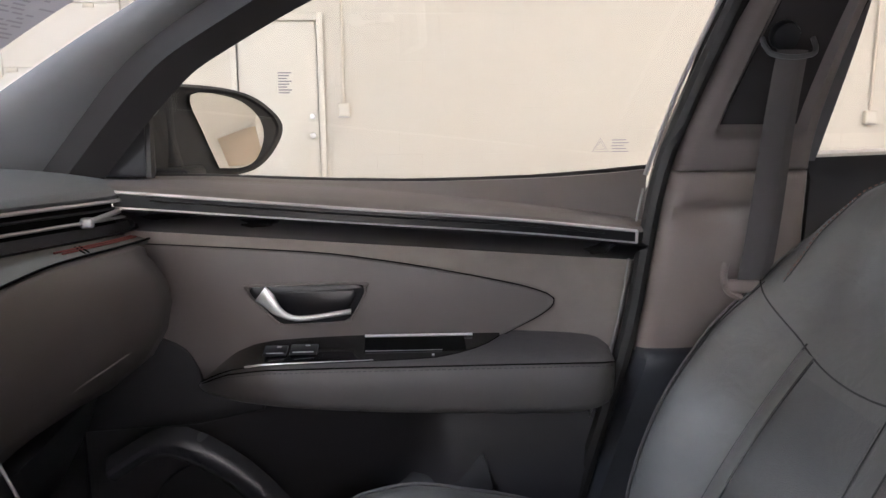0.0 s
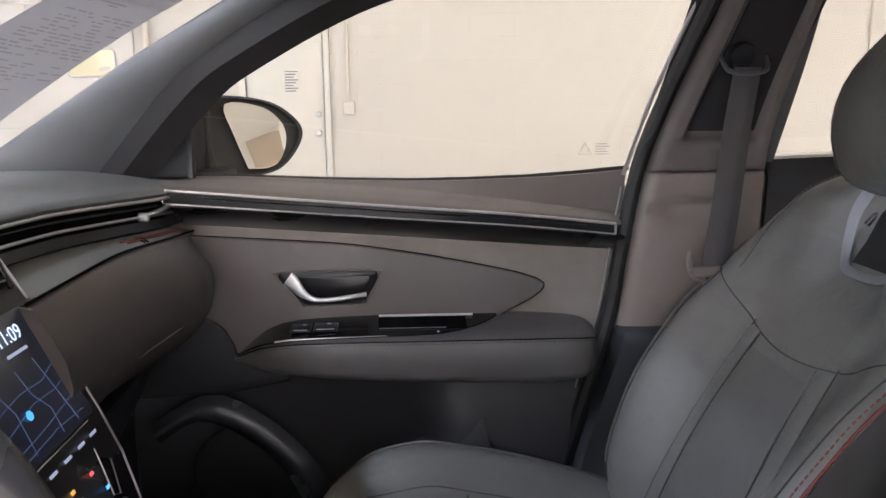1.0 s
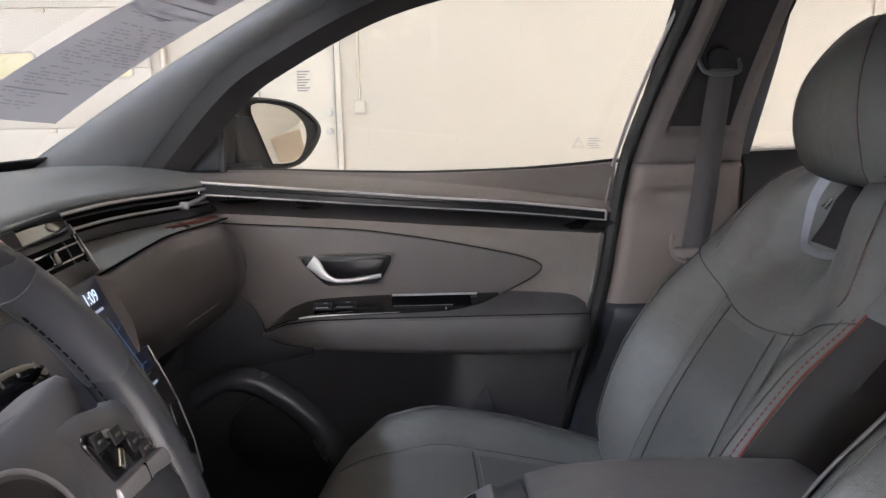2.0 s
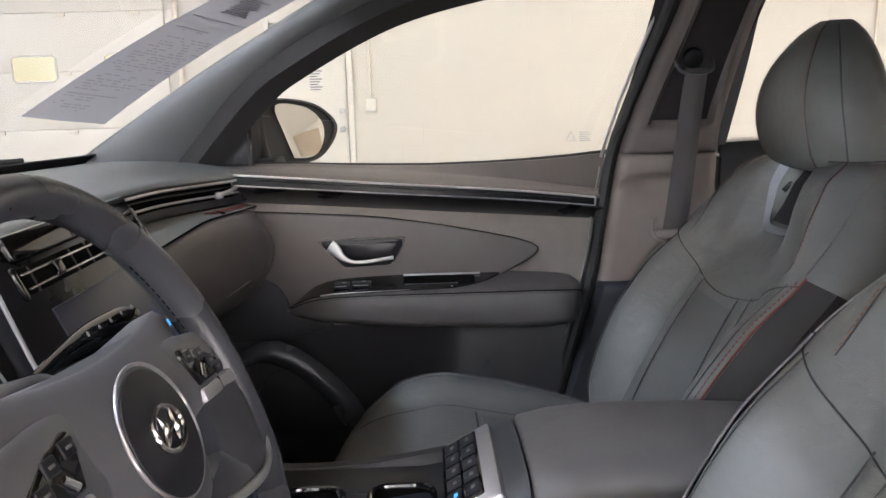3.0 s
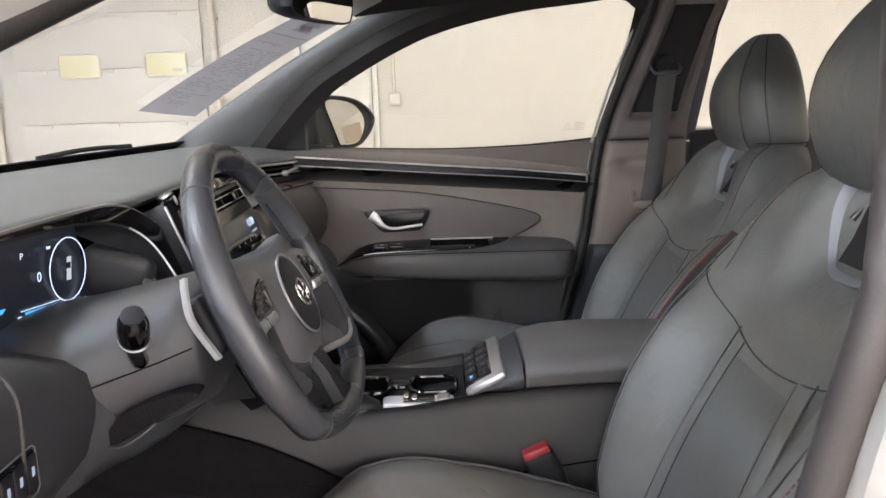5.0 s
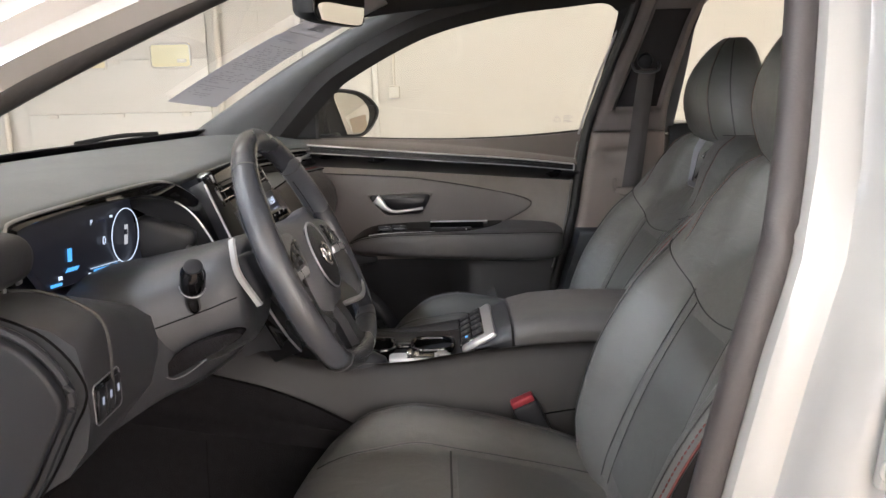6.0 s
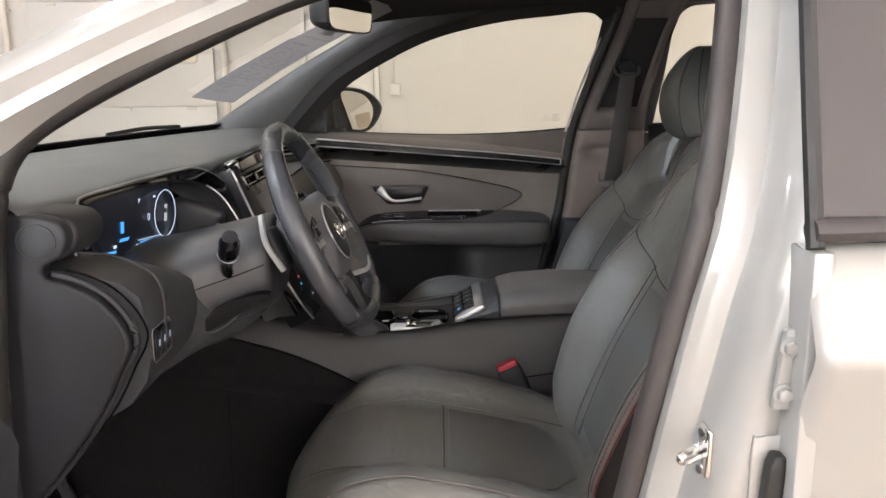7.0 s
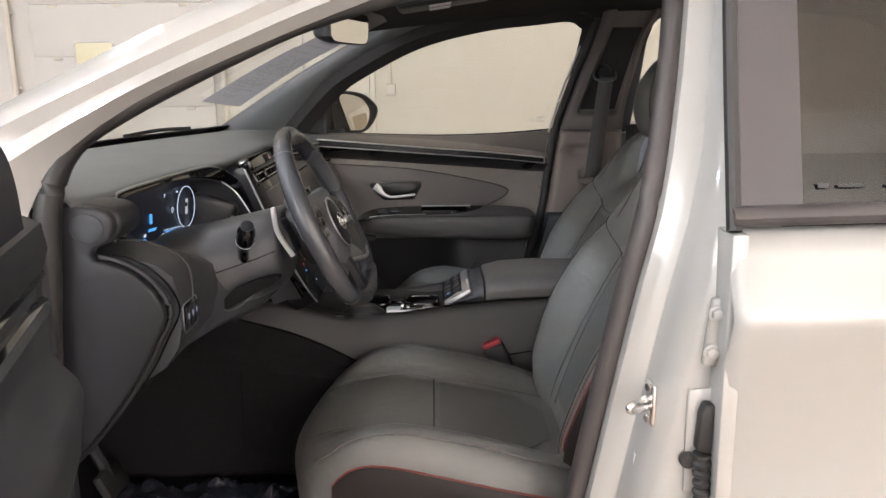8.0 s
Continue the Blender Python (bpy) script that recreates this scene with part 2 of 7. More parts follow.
def slab(poly, plane, a, b, bevel=0.003, segs=2):
    """A flat outline with thickness. plane 'xz' runs from y=a to y=b, 'xy' along z, 'yz' along x."""
    bm = bmesh.new()
    put = {"xz": lambda p, h: (p[0], h, p[1]), "xy": lambda p, h: (p[0], p[1], h), "yz": lambda p, h: (h, p[0], p[1])}[plane]
    lo = [bm.verts.new(put(p, a)) for p in poly]
    hi = [bm.verts.new(put(p, b)) for p in poly]
    n = len(poly)
    bm.faces.new(lo)
    bm.faces.new(hi)
    for i in range(n):
        bm.faces.new((lo[i], lo[(i + 1) % n], hi[(i + 1) % n], hi[i]))
    bmesh.ops.recalc_face_normals(bm, faces=bm.faces)
    if bevel:
        es = [e for e in bm.edges if any(len(f.verts) > 4 or f.normal.dot(g.normal) < 0.7 for f in e.link_faces for g in e.link_faces if f != g)]
        bmesh.ops.bevel(bm, geom=es, offset=bevel, segments=segs, affect="EDGES", profile=0.5, clamp_overlap=True)
    return bm


def rbox(centre, size, r=0.005, segs=3, rot=(0, 0, 0)):
    bm = bmesh.new()
    bmesh.ops.create_cube(bm, size=1)
    bmesh.ops.scale(bm, vec=size, verts=bm.verts)
    if r:
        bmesh.ops.bevel(bm, geom=bm.edges[:], offset=r, segments=segs, affect="EDGES", profile=0.5, clamp_overlap=True)
    bm.transform(pose(*centre, *rot))
    return bm


def disc(centre, axis, r, depth, n=32, bevel=0.0):
    bm = bmesh.new()
    bmesh.ops.create_cone(bm, cap_ends=True, segments=n, radius1=r, radius2=r, depth=depth)
    if bevel:
        es = [e for e in bm.edges if any(len(f.verts) > 4 for f in e.link_faces)]
        bmesh.ops.bevel(bm, geom=es, offset=bevel, segments=2, affect="EDGES", profile=0.5)
    bm.transform(Matrix.Translation(centre) @ Vector(axis).to_track_quat("Z", "Y").to_matrix().to_4x4())
    return bm


def join(*bms):
    out = bmesh.new()
    for b in bms:
        me = bpy.data.meshes.new("tmp")
        b.to_mesh(me)
        b.free()
        out.from_mesh(me)
        bpy.data.meshes.remove(me)
    return out


def dashes(pts, length, gap, r):
    """A run of single stitches along a line."""
    P = [Vector(p) for p in pts]
    out, acc, run = [], 0.0, []
    bm = bmesh.new()
    for a, b in zip(P, P[1:]):
        d = (b - a).length
        t = 0.0
        while acc + (d - t) >= length + gap:
            t += length + gap - acc
            acc = 0.0
            e = a.lerp(b, t / d)
            s = e - (b - a).normalized() * length
            out.append((s, e))
        acc += d - t
    for s, e in out:
        t = (e - s).normalized()
        x = t.orthogonal().normalized()
        y = t.cross(x)
        va = [bm.verts.new(s + x * r * cx + y * r * cy) for cx, cy in ((1, 0), (0, 1), (-1, 0), (0, -1))]
        vb = [bm.verts.new(e + x * r * cx + y * r * cy) for cx, cy in ((1, 0), (0, 1), (-1, 0), (0, -1))]
        for i in range(4):
            bm.faces.new((va[i], va[(i + 1) % 4], vb[(i + 1) % 4], vb[i]))
        bm.faces.new(va)
        bm.faces.new(vb)
    return bm

# ---------------------------------------------------------------- the hall
WALL_Y, FRONT_X, BACK_X, SOUTH_Y = 6.5, -9.0, 10.0, -5.6
solo("floor", slab([(FRONT_X - 0.2, SOUTH_Y - 0.2), (BACK_X + 0.2, SOUTH_Y - 0.2), (BACK_X + 0.2, WALL_Y + 0.2), (FRONT_X - 0.2, WALL_Y + 0.2)], "xy", -0.2, 0.0, 0),
     FLOOR, "tan sealed concrete workshop floor", "floor", "structure")
solo("ceiling", slab([(FRONT_X - 0.2, SOUTH_Y - 0.2), (BACK_X + 0.2, SOUTH_Y - 0.2), (BACK_X + 0.2, WALL_Y + 0.2), (FRONT_X - 0.2, WALL_Y + 0.2)], "xy", CEIL, CEIL + 0.2, 0),
     CEILING, "plain off-white workshop ceiling", "ceiling", "structure")


def block_wall(name, a, b, y0, y1, along):
    """A painted wall of 0.4 x 0.2 m blocks: one backing and shallow joints."""
    poly = [(a, 0), (b, 0), (b, CEIL), (a, CEIL)]
    return solo(name, slab(poly, along, y0, y1, 0), WALL, "cream painted concrete block wall", "wall", "structure")


wall_n = block_wall("wall_north", FRONT_X, BACK_X, WALL_Y + 0.008, WALL_Y + 0.2, "xz")
# the laid blocks of the near wall, with shallow struck joints
verts, faces = [], []
for row in range(22):
    for colm in range(48):
        bx = FRONT_X + 0.4 * colm - (0.2 if row % 2 else 0.0)
        b0, b1, z0, z1 = max(FRONT_X, bx) + 0.0012, min(BACK_X, bx + 0.4) - 0.0012, 0.2 * row + 0.0012, 0.2 * row + 0.1988
        if b1 - b0 < 0.05:
            continue
        i0 = len(verts)
        fy = WALL_Y + 0.0065 + 0.0006 * random.random()
        verts += [(b0, WALL_Y + 0.01, z0), (b1, WALL_Y + 0.01, z0), (b1, WALL_Y + 0.01, z1), (b0, WALL_Y + 0.01, z1), (b0 + 0.002, fy, z0 + 0.002), (b1 - 0.002, fy, z0 + 0.002), (b1 - 0.002, fy, z1 - 0.002), (b0 + 0.002, fy, z1 - 0.002)]
        faces += [tuple(i0 + q for q in f) for f in ((4, 5, 6, 7), (0, 1, 5, 4), (1, 2, 6, 5), (2, 3, 7, 6), (3, 0, 4, 7))]
me = bpy.data.meshes.new("mesh")
me.from_pydata(verts, [], faces)
me.materials.append(WALL)
blocks = new("blocks", me)
blocks.parent = wall_n
tagged(blocks, "", "", "", "stuff")
# the south wall is unseen and set close to bounce lamp light into the cabin
block_wall("wall_south", FRONT_X, BACK_X, SOUTH_Y - 0.2, SOUTH_Y, "xz")
block_wall("wall_west", SOUTH_Y, WALL_Y, FRONT_X - 0.2, FRONT_X, "yz")
block_wall("wall_east", SOUTH_Y, WALL_Y, BACK_X, BACK_X + 0.2, "yz")

# sectional overhead doors with amber panes
DOOR_SPANS = [(-3.95, -2.12), (-6.6, -4.4)]


def overhead_door(x0, x1):
    d = thing("overhead_door", ((x0 + x1) / 2, WALL_Y, 0), "cream sectional overhead door with amber panes", "garage door", "overhead doors along the wall")
    h = 0.52
    for k in range(6):
        p = part("door_section", slab([(x0, k * h + 0.0015), (x1, k * h + 0.0015), (x1, (k + 1) * h - 0.0015), (x0, (k + 1) * h - 0.0015)], "xz", WALL_Y - 0.035, WALL_Y + 0.006, 0.004), WHITE_DOOR, d)
        for hx in (x0 + 0.25, (x0 + x1) / 2, x1 - 0.25):
            part("hinge", rbox((hx, WALL_Y - 0.042, (k + 1) * h - 0.02), (0.09, 0.016, 0.035), 0.004), PIPE, p)
    for wx in (x0 + 0.43, x0 + 1.27):
        if wx + 0.25 < x1:
            w = part("window", slab([(wx, 1.475), (wx + 0.40, 1.475), (wx + 0.40, 1.705), (wx, 1.705)], "xz", WALL_Y - 0.042, WALL_Y - 0.034, 0.003), AMBER, d, "amber lit pane with rounded corners")
            part("window_frame", tube([(wx + 0.03, WALL_Y - 0.044, 1.475), (wx + 0.37, WALL_Y - 0.044, 1.475), (wx + 0.40, WALL_Y - 0.044, 1.50), (wx + 0.40, WALL_Y - 0.044, 1.68),
                                       (wx + 0.37, WALL_Y - 0.044, 1.705), (wx + 0.03, WALL_Y - 0.044, 1.705), (wx, WALL_Y - 0.044, 1.68), (wx, WALL_Y - 0.044, 1.50)], 0.012, 6, True), WHITE_DOOR, w)
    return d


for x0, x1 in DOOR_SPANS:
    overhead_door(x0, x1)
for vx in (-2.0, -4.17):
    solo("downpipe", join(tube([(vx, WALL_Y - 0.06, 0.0), (vx, WALL_Y - 0.06, CEIL)], 0.03, 12), *[rbox((vx, WALL_Y - 0.03, zz), (0.10, 0.055, 0.03), 0.004) for zz in (0.5, 1.25, 2.0, 2.8)]),
         PIPE, "painted vertical pipe fixed to the wall", "pipe")

# steel door with its frame
pd = thing("door_1", (-0.82, WALL_Y, 0), "white painted steel personnel door, closed", "door", "", "structure")
part("door_leaf", slab([(-1.17, 0.01), (-0.50, 0.01), (-0.50, 1.93), (-1.17, 1.93)], "xz", WALL_Y - 0.02, WALL_Y + 0.004, 0.003), WHITE_DOOR, pd)
part("door_frame", join(slab([(-0.492, 0), (-0.44, 0), (-0.44, 2.0), (-0.492, 2.0)], "xz", WALL_Y - 0.05, WALL_Y + 0.004, 0.004),
                        slab([(-1.23, 0), (-1.178, 0), (-1.178, 2.0), (-1.23, 2.0)], "xz", WALL_Y - 0.05, WALL_Y + 0.004, 0.004),
                        slab([(-1.178, 1.938), (-0.492, 1.938), (-0.492, 2.0), (-1.178, 2.0)], "xz", WALL_Y - 0.05, WALL_Y + 0.004, 0.004)), WHITE_DOOR, pd)
part("door_knob", join(disc((-0.55, WALL_Y - 0.05, 0.97), (0, 1, 0), 0.028, 0.05, 20, 0.006)), SATIN, pd)
part("deadbolt", disc((-0.55, WALL_Y - 0.035, 1.135), (0, 1, 0), 0.026, 0.03, 20, 0.005), SATIN, pd)
notice = thing("notice", (-0.76, WALL_Y - 0.03, 1.34), "printed paper notice taped to the door", "notice")
part("sheet", slab([(-0.85, 1.31), (-0.70, 1.31), (-0.70, 1.53), (-0.85, 1.53)], "xz", WALL_Y - 0.027, WALL_Y - 0.024, 0), WHITE_DOOR, notice)
for k in range(8):
    part("text_bar", slab([(-0.835, 1.50 - k * 0.024), (-0.72 - 0.02 * (k % 3), 1.50 - k * 0.024), (-0.72 - 0.02 * (k % 3), 1.511 - k * 0.024), (-0.835, 1.511 - k * 0.024)], "xz", WALL_Y - 0.029, WALL_Y - 0.0272, 0), INK, notice)


def wall_switch(x, z):
    s = thing("socket_box", (x, WALL_Y, z), "painted surface socket box with conduit above", "socket", "socket boxes on the wall")
    part("box", rbox((x, WALL_Y - 0.02, z), (0.105, 0.055, 0.115), 0.008), PIPE, s)
    part("cover", rbox((x, WALL_Y - 0.05, z), (0.09, 0.006, 0.10), 0.002), WHITE_DOOR, s)
    part("lip", rbox((x, WALL_Y - 0.045, z - 0.062), (0.10, 0.03, 0.012), 0.003), SATIN, s)
    part("conduit", tube([(x, WALL_Y - 0.02, z + 0.05), (x, WALL_Y - 0.02, CEIL)], 0.012, 10), PIPE, s)


wall_switch(-0.28, 1.19)
wall_switch(4.44, 1.09)

# housings for the unseen lamps; the tilted pair is added to brighten the cabin
for lx, ly, lz, tilt, watts, colour in LAMPS:
    f = thing("ceiling_light", (lx, ly, CEIL), "long white light with bare tubes, added out of view", "ceiling light", "ceiling lights")
    turn = pose(lx, ly, lz, tilt, 0, 90 if tilt else 0) if not tilt else pose(lx, ly, lz, tilt) @ pose(0, 0, 0, 0, 0, 90)
    hb_ = rbox((0, 0, 0.11), (0.42, 2.1, 0.09), 0.01)
    hb_.transform(turn)
    part("housing", hb_, WHITE_DOOR, f)
    for dx in (-0.1, 0.1):
        tb_ = tube([(dx, -1.0, 0.04), (dx, 1.0, 0.04)], 0.02, 10)
        tb_.transform(turn)
        part("tube", tb_, TUBE, f)
    if tilt:
        for dx in (-0.8, 0.8):
            part("hanger", tube([(lx + dx, ly + 0.08, lz + 0.08), (lx + dx, ly + 0.08, CEIL)], 0.008, 8), SATIN, f)

# ---------------------------------------------------------------- car body


def glass_y(z):
    """Passenger-side glass leans inwards with height."""
    return 0.815 - 0.38 * (z - 1.12)


body = thing("bodyshell", (0.6, 0, 0.2), "white painted car body with dark cabin trim", "bodyshell")

# floor pan, tunnel side and firewall
part("floor_pan", slab([(-0.75, -0.74), (2.1, -0.74), (2.1, 0.78), (-0.75, 0.78)], "xy", 0.24, 0.37, 0.01), CARPET, body, "black carpeted floor pan")
part("firewall", shell([[(-0.62, y, 0.36), (-0.70, y, 0.55), (-0.66, y, 0.8), (-0.62, y, 1.05)] for y in (-0.73, 0.76)], 0.02), CARPET, body)
part("tunnel", slab([(-0.66, 0.36), (-0.10, 0.36), (-0.10, 0.70), (-0.26, 0.74), (-0.66, 0.86)], "xz", -0.118, 0.118, 0.01), CARPET, body)
part("rear_bulkhead", slab([(-0.72, 0.36), (0.76, 0.36), (0.72, 1.06), (-0.70, 1.06)], "yz", 2.0, 2.06, 0.01), HEADLINER, body)
# unseen pane above the bulkhead, untinted so that more light reaches the seats
tg = part("tailgate_glass", loft([[(2.06, -0.68, 1.05), (2.06, 0.0, 1.05), (2.06, 0.70, 1.05)], [(2.04, -0.58, 1.47), (2.05, 0.0, 1.51), (2.04, 0.58, 1.47)]], closed=False), SIDE_GLASS, body, "unseen tailgate glass, left clear to let light in")
tg.visible_shadow = False

# roof skin and headliner
def roof_row(x, lift):
    w = interp(x, [(-0.02, 0.60), (0.3, 0.63), (1.0, 0.64), (2.05, 0.60)])
    zc = interp(x, [(-0.02, 1.505), (0.15, 1.525), (0.6, 1.55), (1.2, 1.555), (2.05, 1.51)])
    return [(x, w * u, zc + lift - 0.060 * abs(u) ** 2.4) for u in [k / 8 - 1 for k in range(17)]]


part("headliner", shell([roof_row(x, 0.0) for x in (-0.02, 0.08, 0.2, 0.4, 0.7, 1.1, 1.6, 2.05)], 0.012), HEADLINER, body, "black cloth headliner")
part("roof_skin", shell([roof_row(x, 0.06) for x in (-0.02, 0.08, 0.2, 0.4, 0.7, 1.1, 1.6, 2.05)], 0.008), PAINT, body)

# passenger-side rail above both windows, and its pillars
WIN_F = [(-0.263, 1.123), (-0.127, 1.261), (-0.05, 1.318), (0.135, 1.407), (0.33, 1.455), (0.50, 1.474), (0.592, 1.481), (0.635, 1.463), (0.652, 1.427), (0.594, 1.125)]


lo = cat([(-0.30, glass_y(1.09) - 0.02, 1.09), (-0.127, glass_y(1.27) - 0.03, 1.275), (-0.05, glass_y(1.33) - 0.03, 1.332), (0.135, glass_y(1.42) - 0.03, 1.42), (0.33, glass_y(1.468) - 0.03, 1.468),
          (0.62, glass_y(1.495) - 0.03, 1.497), (1.0, glass_y(1.50) - 0.03, 1.503), (1.6, glass_y(1.48) - 0.03, 1.48), (2.05, glass_y(1.40) - 0.03, 1.42)], 40)
WS_EDGE = cat([(-0.55, 0.735, 1.12), (-0.49, 0.725, 1.16), (-0.265, 0.695, 1.297), (-0.12, 0.665, 1.375), (-0.033, 0.64, 1.42), (0.05, 0.62, 1.462), (0.10, 0.60, 1.48)], 40)
up = WS_EDGE[:-4] + cat([(0.11, 0.60, 1.483), (0.3, 0.61, 1.495), (0.8, 0.60, 1.505), (2.05, 0.56, 1.46)], 24)
# A-pillar trim: a rounded bar between windscreen edge and door opening
a_in = WS_EDGE
a_out = cat([(-0.40, 0.775, 1.09), (-0.28, 0.765, 1.165), (-0.15, 0.735, 1.275), (-0.05, 0.715, 1.345), (0.05, 0.70, 1.395), (0.16, 0.685, 1.44), (0.24, 0.675, 1.466)], 40)
rings = []
for p, q in zip(a_in, [p_ + (q_ - p_) * 1.33 for p_, q_ in zip(a_in, a_out)]):
    bulge = Vector((0.0, -0.035, -0.006))
    front = [p.lerp(q, k / 8) + bulge * math.sin(math.pi * k / 8) ** 0.7 for k in range(9)]
    back = [q.lerp(p, k / 3) + Vector((0, 0.03, 0.01)) for k in range(4)]
    rings.append(front + back)
part("pillar_trim", loft(rings), PILLAR, body, "dark cloth-covered front pillar trim")
part("roof_rail", shell([lo[18:], [p + Vector((0.0, -0.055, 0.022)) for p in lo[18:]], [Vector((p.x, 0.585, max(p.z + 0.03, 1.5))) for p in lo[18:]]], 0.01), HEADLINER, body)
# fabric flare where the pillar meets the roof
part("corner_trim", shell([cat([(0.02, 0.615, 1.455), (0.14, 0.598, 1.493), (0.34, 0.59, 1.505)], 10), cat([(0.06, 0.640, 1.430), (0.17, 0.625, 1.463), (0.34, 0.615, 1.487)], 10), cat([(0.13, 0.680, 1.425), (0.22, 0.668, 1.458), (0.36, 0.662, 1.476)], 10)], 0.006), PILLAR, body)


def pillar_b(sign):
    """Passenger-side centre pillar with its mouldings."""
    y = lambda z: interp(z, [(0.38, 0.715), (0.85, 0.70), (1.12, 0.685), (1.30, 0.645), (1.5, 0.585)])
    xf = lambda z: interp(z, [(0.38, 0.43), (0.63, 0.485), (0.86, 0.545), (1.13, 0.585), (1.40, 0.672), (1.50, 0.70)])
    xr = lambda z: interp(z, [(0.38, 0.86), (0.86, 0.80), (1.13, 0.79), (1.40, 0.835), (1.50, 0.88)])

    def row(z, off=0.0):
        """Section at z: rounded nose, a finger hollow under the waist seam, a sunk belt track higher up."""
        a, b = xf(z), xr(z)
        ring = [(a, y(z) + 0.10, z), (a, y(z) + 0.03, z), (a + 0.003, y(z) + 0.014, z)]
        for k in range(15):
            u = k / 14
            hollow = 0.024 * sstep(1.015, 1.066, z) * (1 - sstep(1.070, 1.090, z)) * sstep(0.0, 0.32, u) * (1 - sstep(0.36, 0.72, u))
            soft = 0.010 * (1 - sstep(0.86, 0.98, z)) * sstep(0.1, 0.5, u)
            track = 0.022 * sstep(1.172, 1.190, z) * sstep(0.15, 0.21, u) * (1 - sstep(0.84, 0.9, u))
            crown = 0.008 * math.sin(math.pi * u)
            ring.append((lerp(a + 0.012, b - 0.012, u), y(z) + off - crown + hollow + soft + track, z))
        return ring + [(b - 0.003, y(z) + 0.014, z), (b, y(z) + 0.03, z), (b, y(z) + 0.10, z)]

    low_z = [0.852, 0.87, 0.90, 0.94, 0.98, 1.01, 1.025, 1.04, 1.05, 1.06, 1.066, 1.072, 1.077, 1.082, 1.088, 1.10, 1.115, 1.122, 1.1255]
    part("pillar_lower_trim", loft([row(z, 0.004 if z > 1.124 else 0.0) for z in low_z]), TAUPE, body, "brown-grey moulded lower pillar trim", 60)
    part("pillar_foot", loft([row(z, o) for z, o in ((0.38, -0.008), (0.5, -0.008), (0.63, -0.009), (0.75, -0.012), (0.80, -0.016), (0.83, -0.020), (0.845, -0.020), (0.854, -0.016), (0.859, -0.008), (0.861, 0.004))]), KNEE, body, "dark grey pillar foot with rounded ledge", 60)
    part("pillar_upper_trim", loft([row(z, 0.004 if z < 1.130 else 0.0) for z in (1.1275, 1.132, 1.145, 1.16, 1.170, 1.176, 1.182, 1.188, 1.194, 1.21, 1.24, 1.28, 1.32, 1.36, 1.40, 1.44, 1.48, 1.5)]), TAUPE_SHADED, body, "moulded upper pillar trim, coloured darker for headliner shade, with a sunk belt track", 60)
    part("belt_track", shell([[(xf(z) + lerp(0.046, 0.165, k / 6), y(z) + 0.0165 - 0.004 * math.sin(math.pi * k / 6), z) for k in range(7)] for z in (1.194, 1.22, 1.28, 1.34, 1.40, 1.44)], 0.003), HEADLINER, body, "black belt height track")
    # front door seal, and a white strip painted in for light in the gap beside the pillar
    part("door_seal", tube(cat([(xf(z) - 0.012, y(z) + 0.02, z) for z in (0.4, 0.63, 0.86, 1.0, 1.13, 1.25, 1.4, 1.47)], 24), 0.013, 8), RUBBER, body)
    part("gap_light_line", tube(cat([(xf(z) - 0.028, y(z) + 0.035, z) for z in (0.4, 0.63, 0.86, 1.0, 1.10)], 24), 0.0020, 6), PAINT, body, "thin white strip standing in for light in the door gap")
    part("upper_seal", tube(cat([(xf(z) - 0.03, y(z) + 0.035, z) for z in (1.12, 1.25, 1.4, 1.48)], 24), 0.0035, 6), SATIN, body)


pillar_b(1)


# driver-side opening: painted jambs and rubber seal
def seal_x(z):
    return interp(z, [(0.30, 0.33), (0.648, 0.397), (1.015, 0.470), (1.188, 0.510), (1.396, 0.545), (1.50, 0.555)])


def jamb_ring(z, x0):
    """Horizontal section of the painted centre pillar: flange, step, rounded rib, hinge face."""
    lean = 0.38 * max(0, z - 1.12)
    pts = [(x0 + 0.0, -0.700), (x0 + 0.012, -0.755), (x0 + 0.03, -0.765), (x0 + 0.046, -0.768), (x0 + 0.052, -0.776), (x0 + 0.056, -0.792), (x0 + 0.064, -0.806), (x0 + 0.076, -0.818), (x0 + 0.09, -0.8235),
           (x0 + 0.105, -0.824), (x0 + 0.118, -0.822), (0.62 + lean * 0.15, -0.815), (0.66, -0.78), (0.66, -0.70)]
    return [(a, b + lean, z) for a, b in pts]


zs = [0.28, 0.4, 0.55, 0.648, 0.8, 0.9, 1.0, 1.1, 1.188, 1.3, 1.396, 1.5]
part("centre_pillar", loft([jamb_ring(z, seal_x(z)) for z in zs]), PAINT, body, "glossy white painted door jamb", 32)
SEAL_B = [(seal_x(z) - 0.002, -0.728 + 0.38 * max(0, z - 1.12), z) for z in zs]
part("door_seal", tube(cat(SEAL_B, 40), 0.017, 10), SEAL_GREY, body, "black rubber door seal")
# inner trim of that pillar
part("pillar_inner_trim", loft([[(seal_x(z) + 0.0, -0.715 + 0.38 * max(0, z - 1.12), z), (seal_x(z) + 0.02, -0.69 + 0.38 * max(0, z - 1.12), z), (seal_x(z) + 0.16, -0.685 + 0.38 * max(0, z - 1.12), z),
                                (seal_x(z) + 0.17, -0.70 + 0.38 * max(0, z - 1.12), z)] for z in zs]), PILLAR, body)

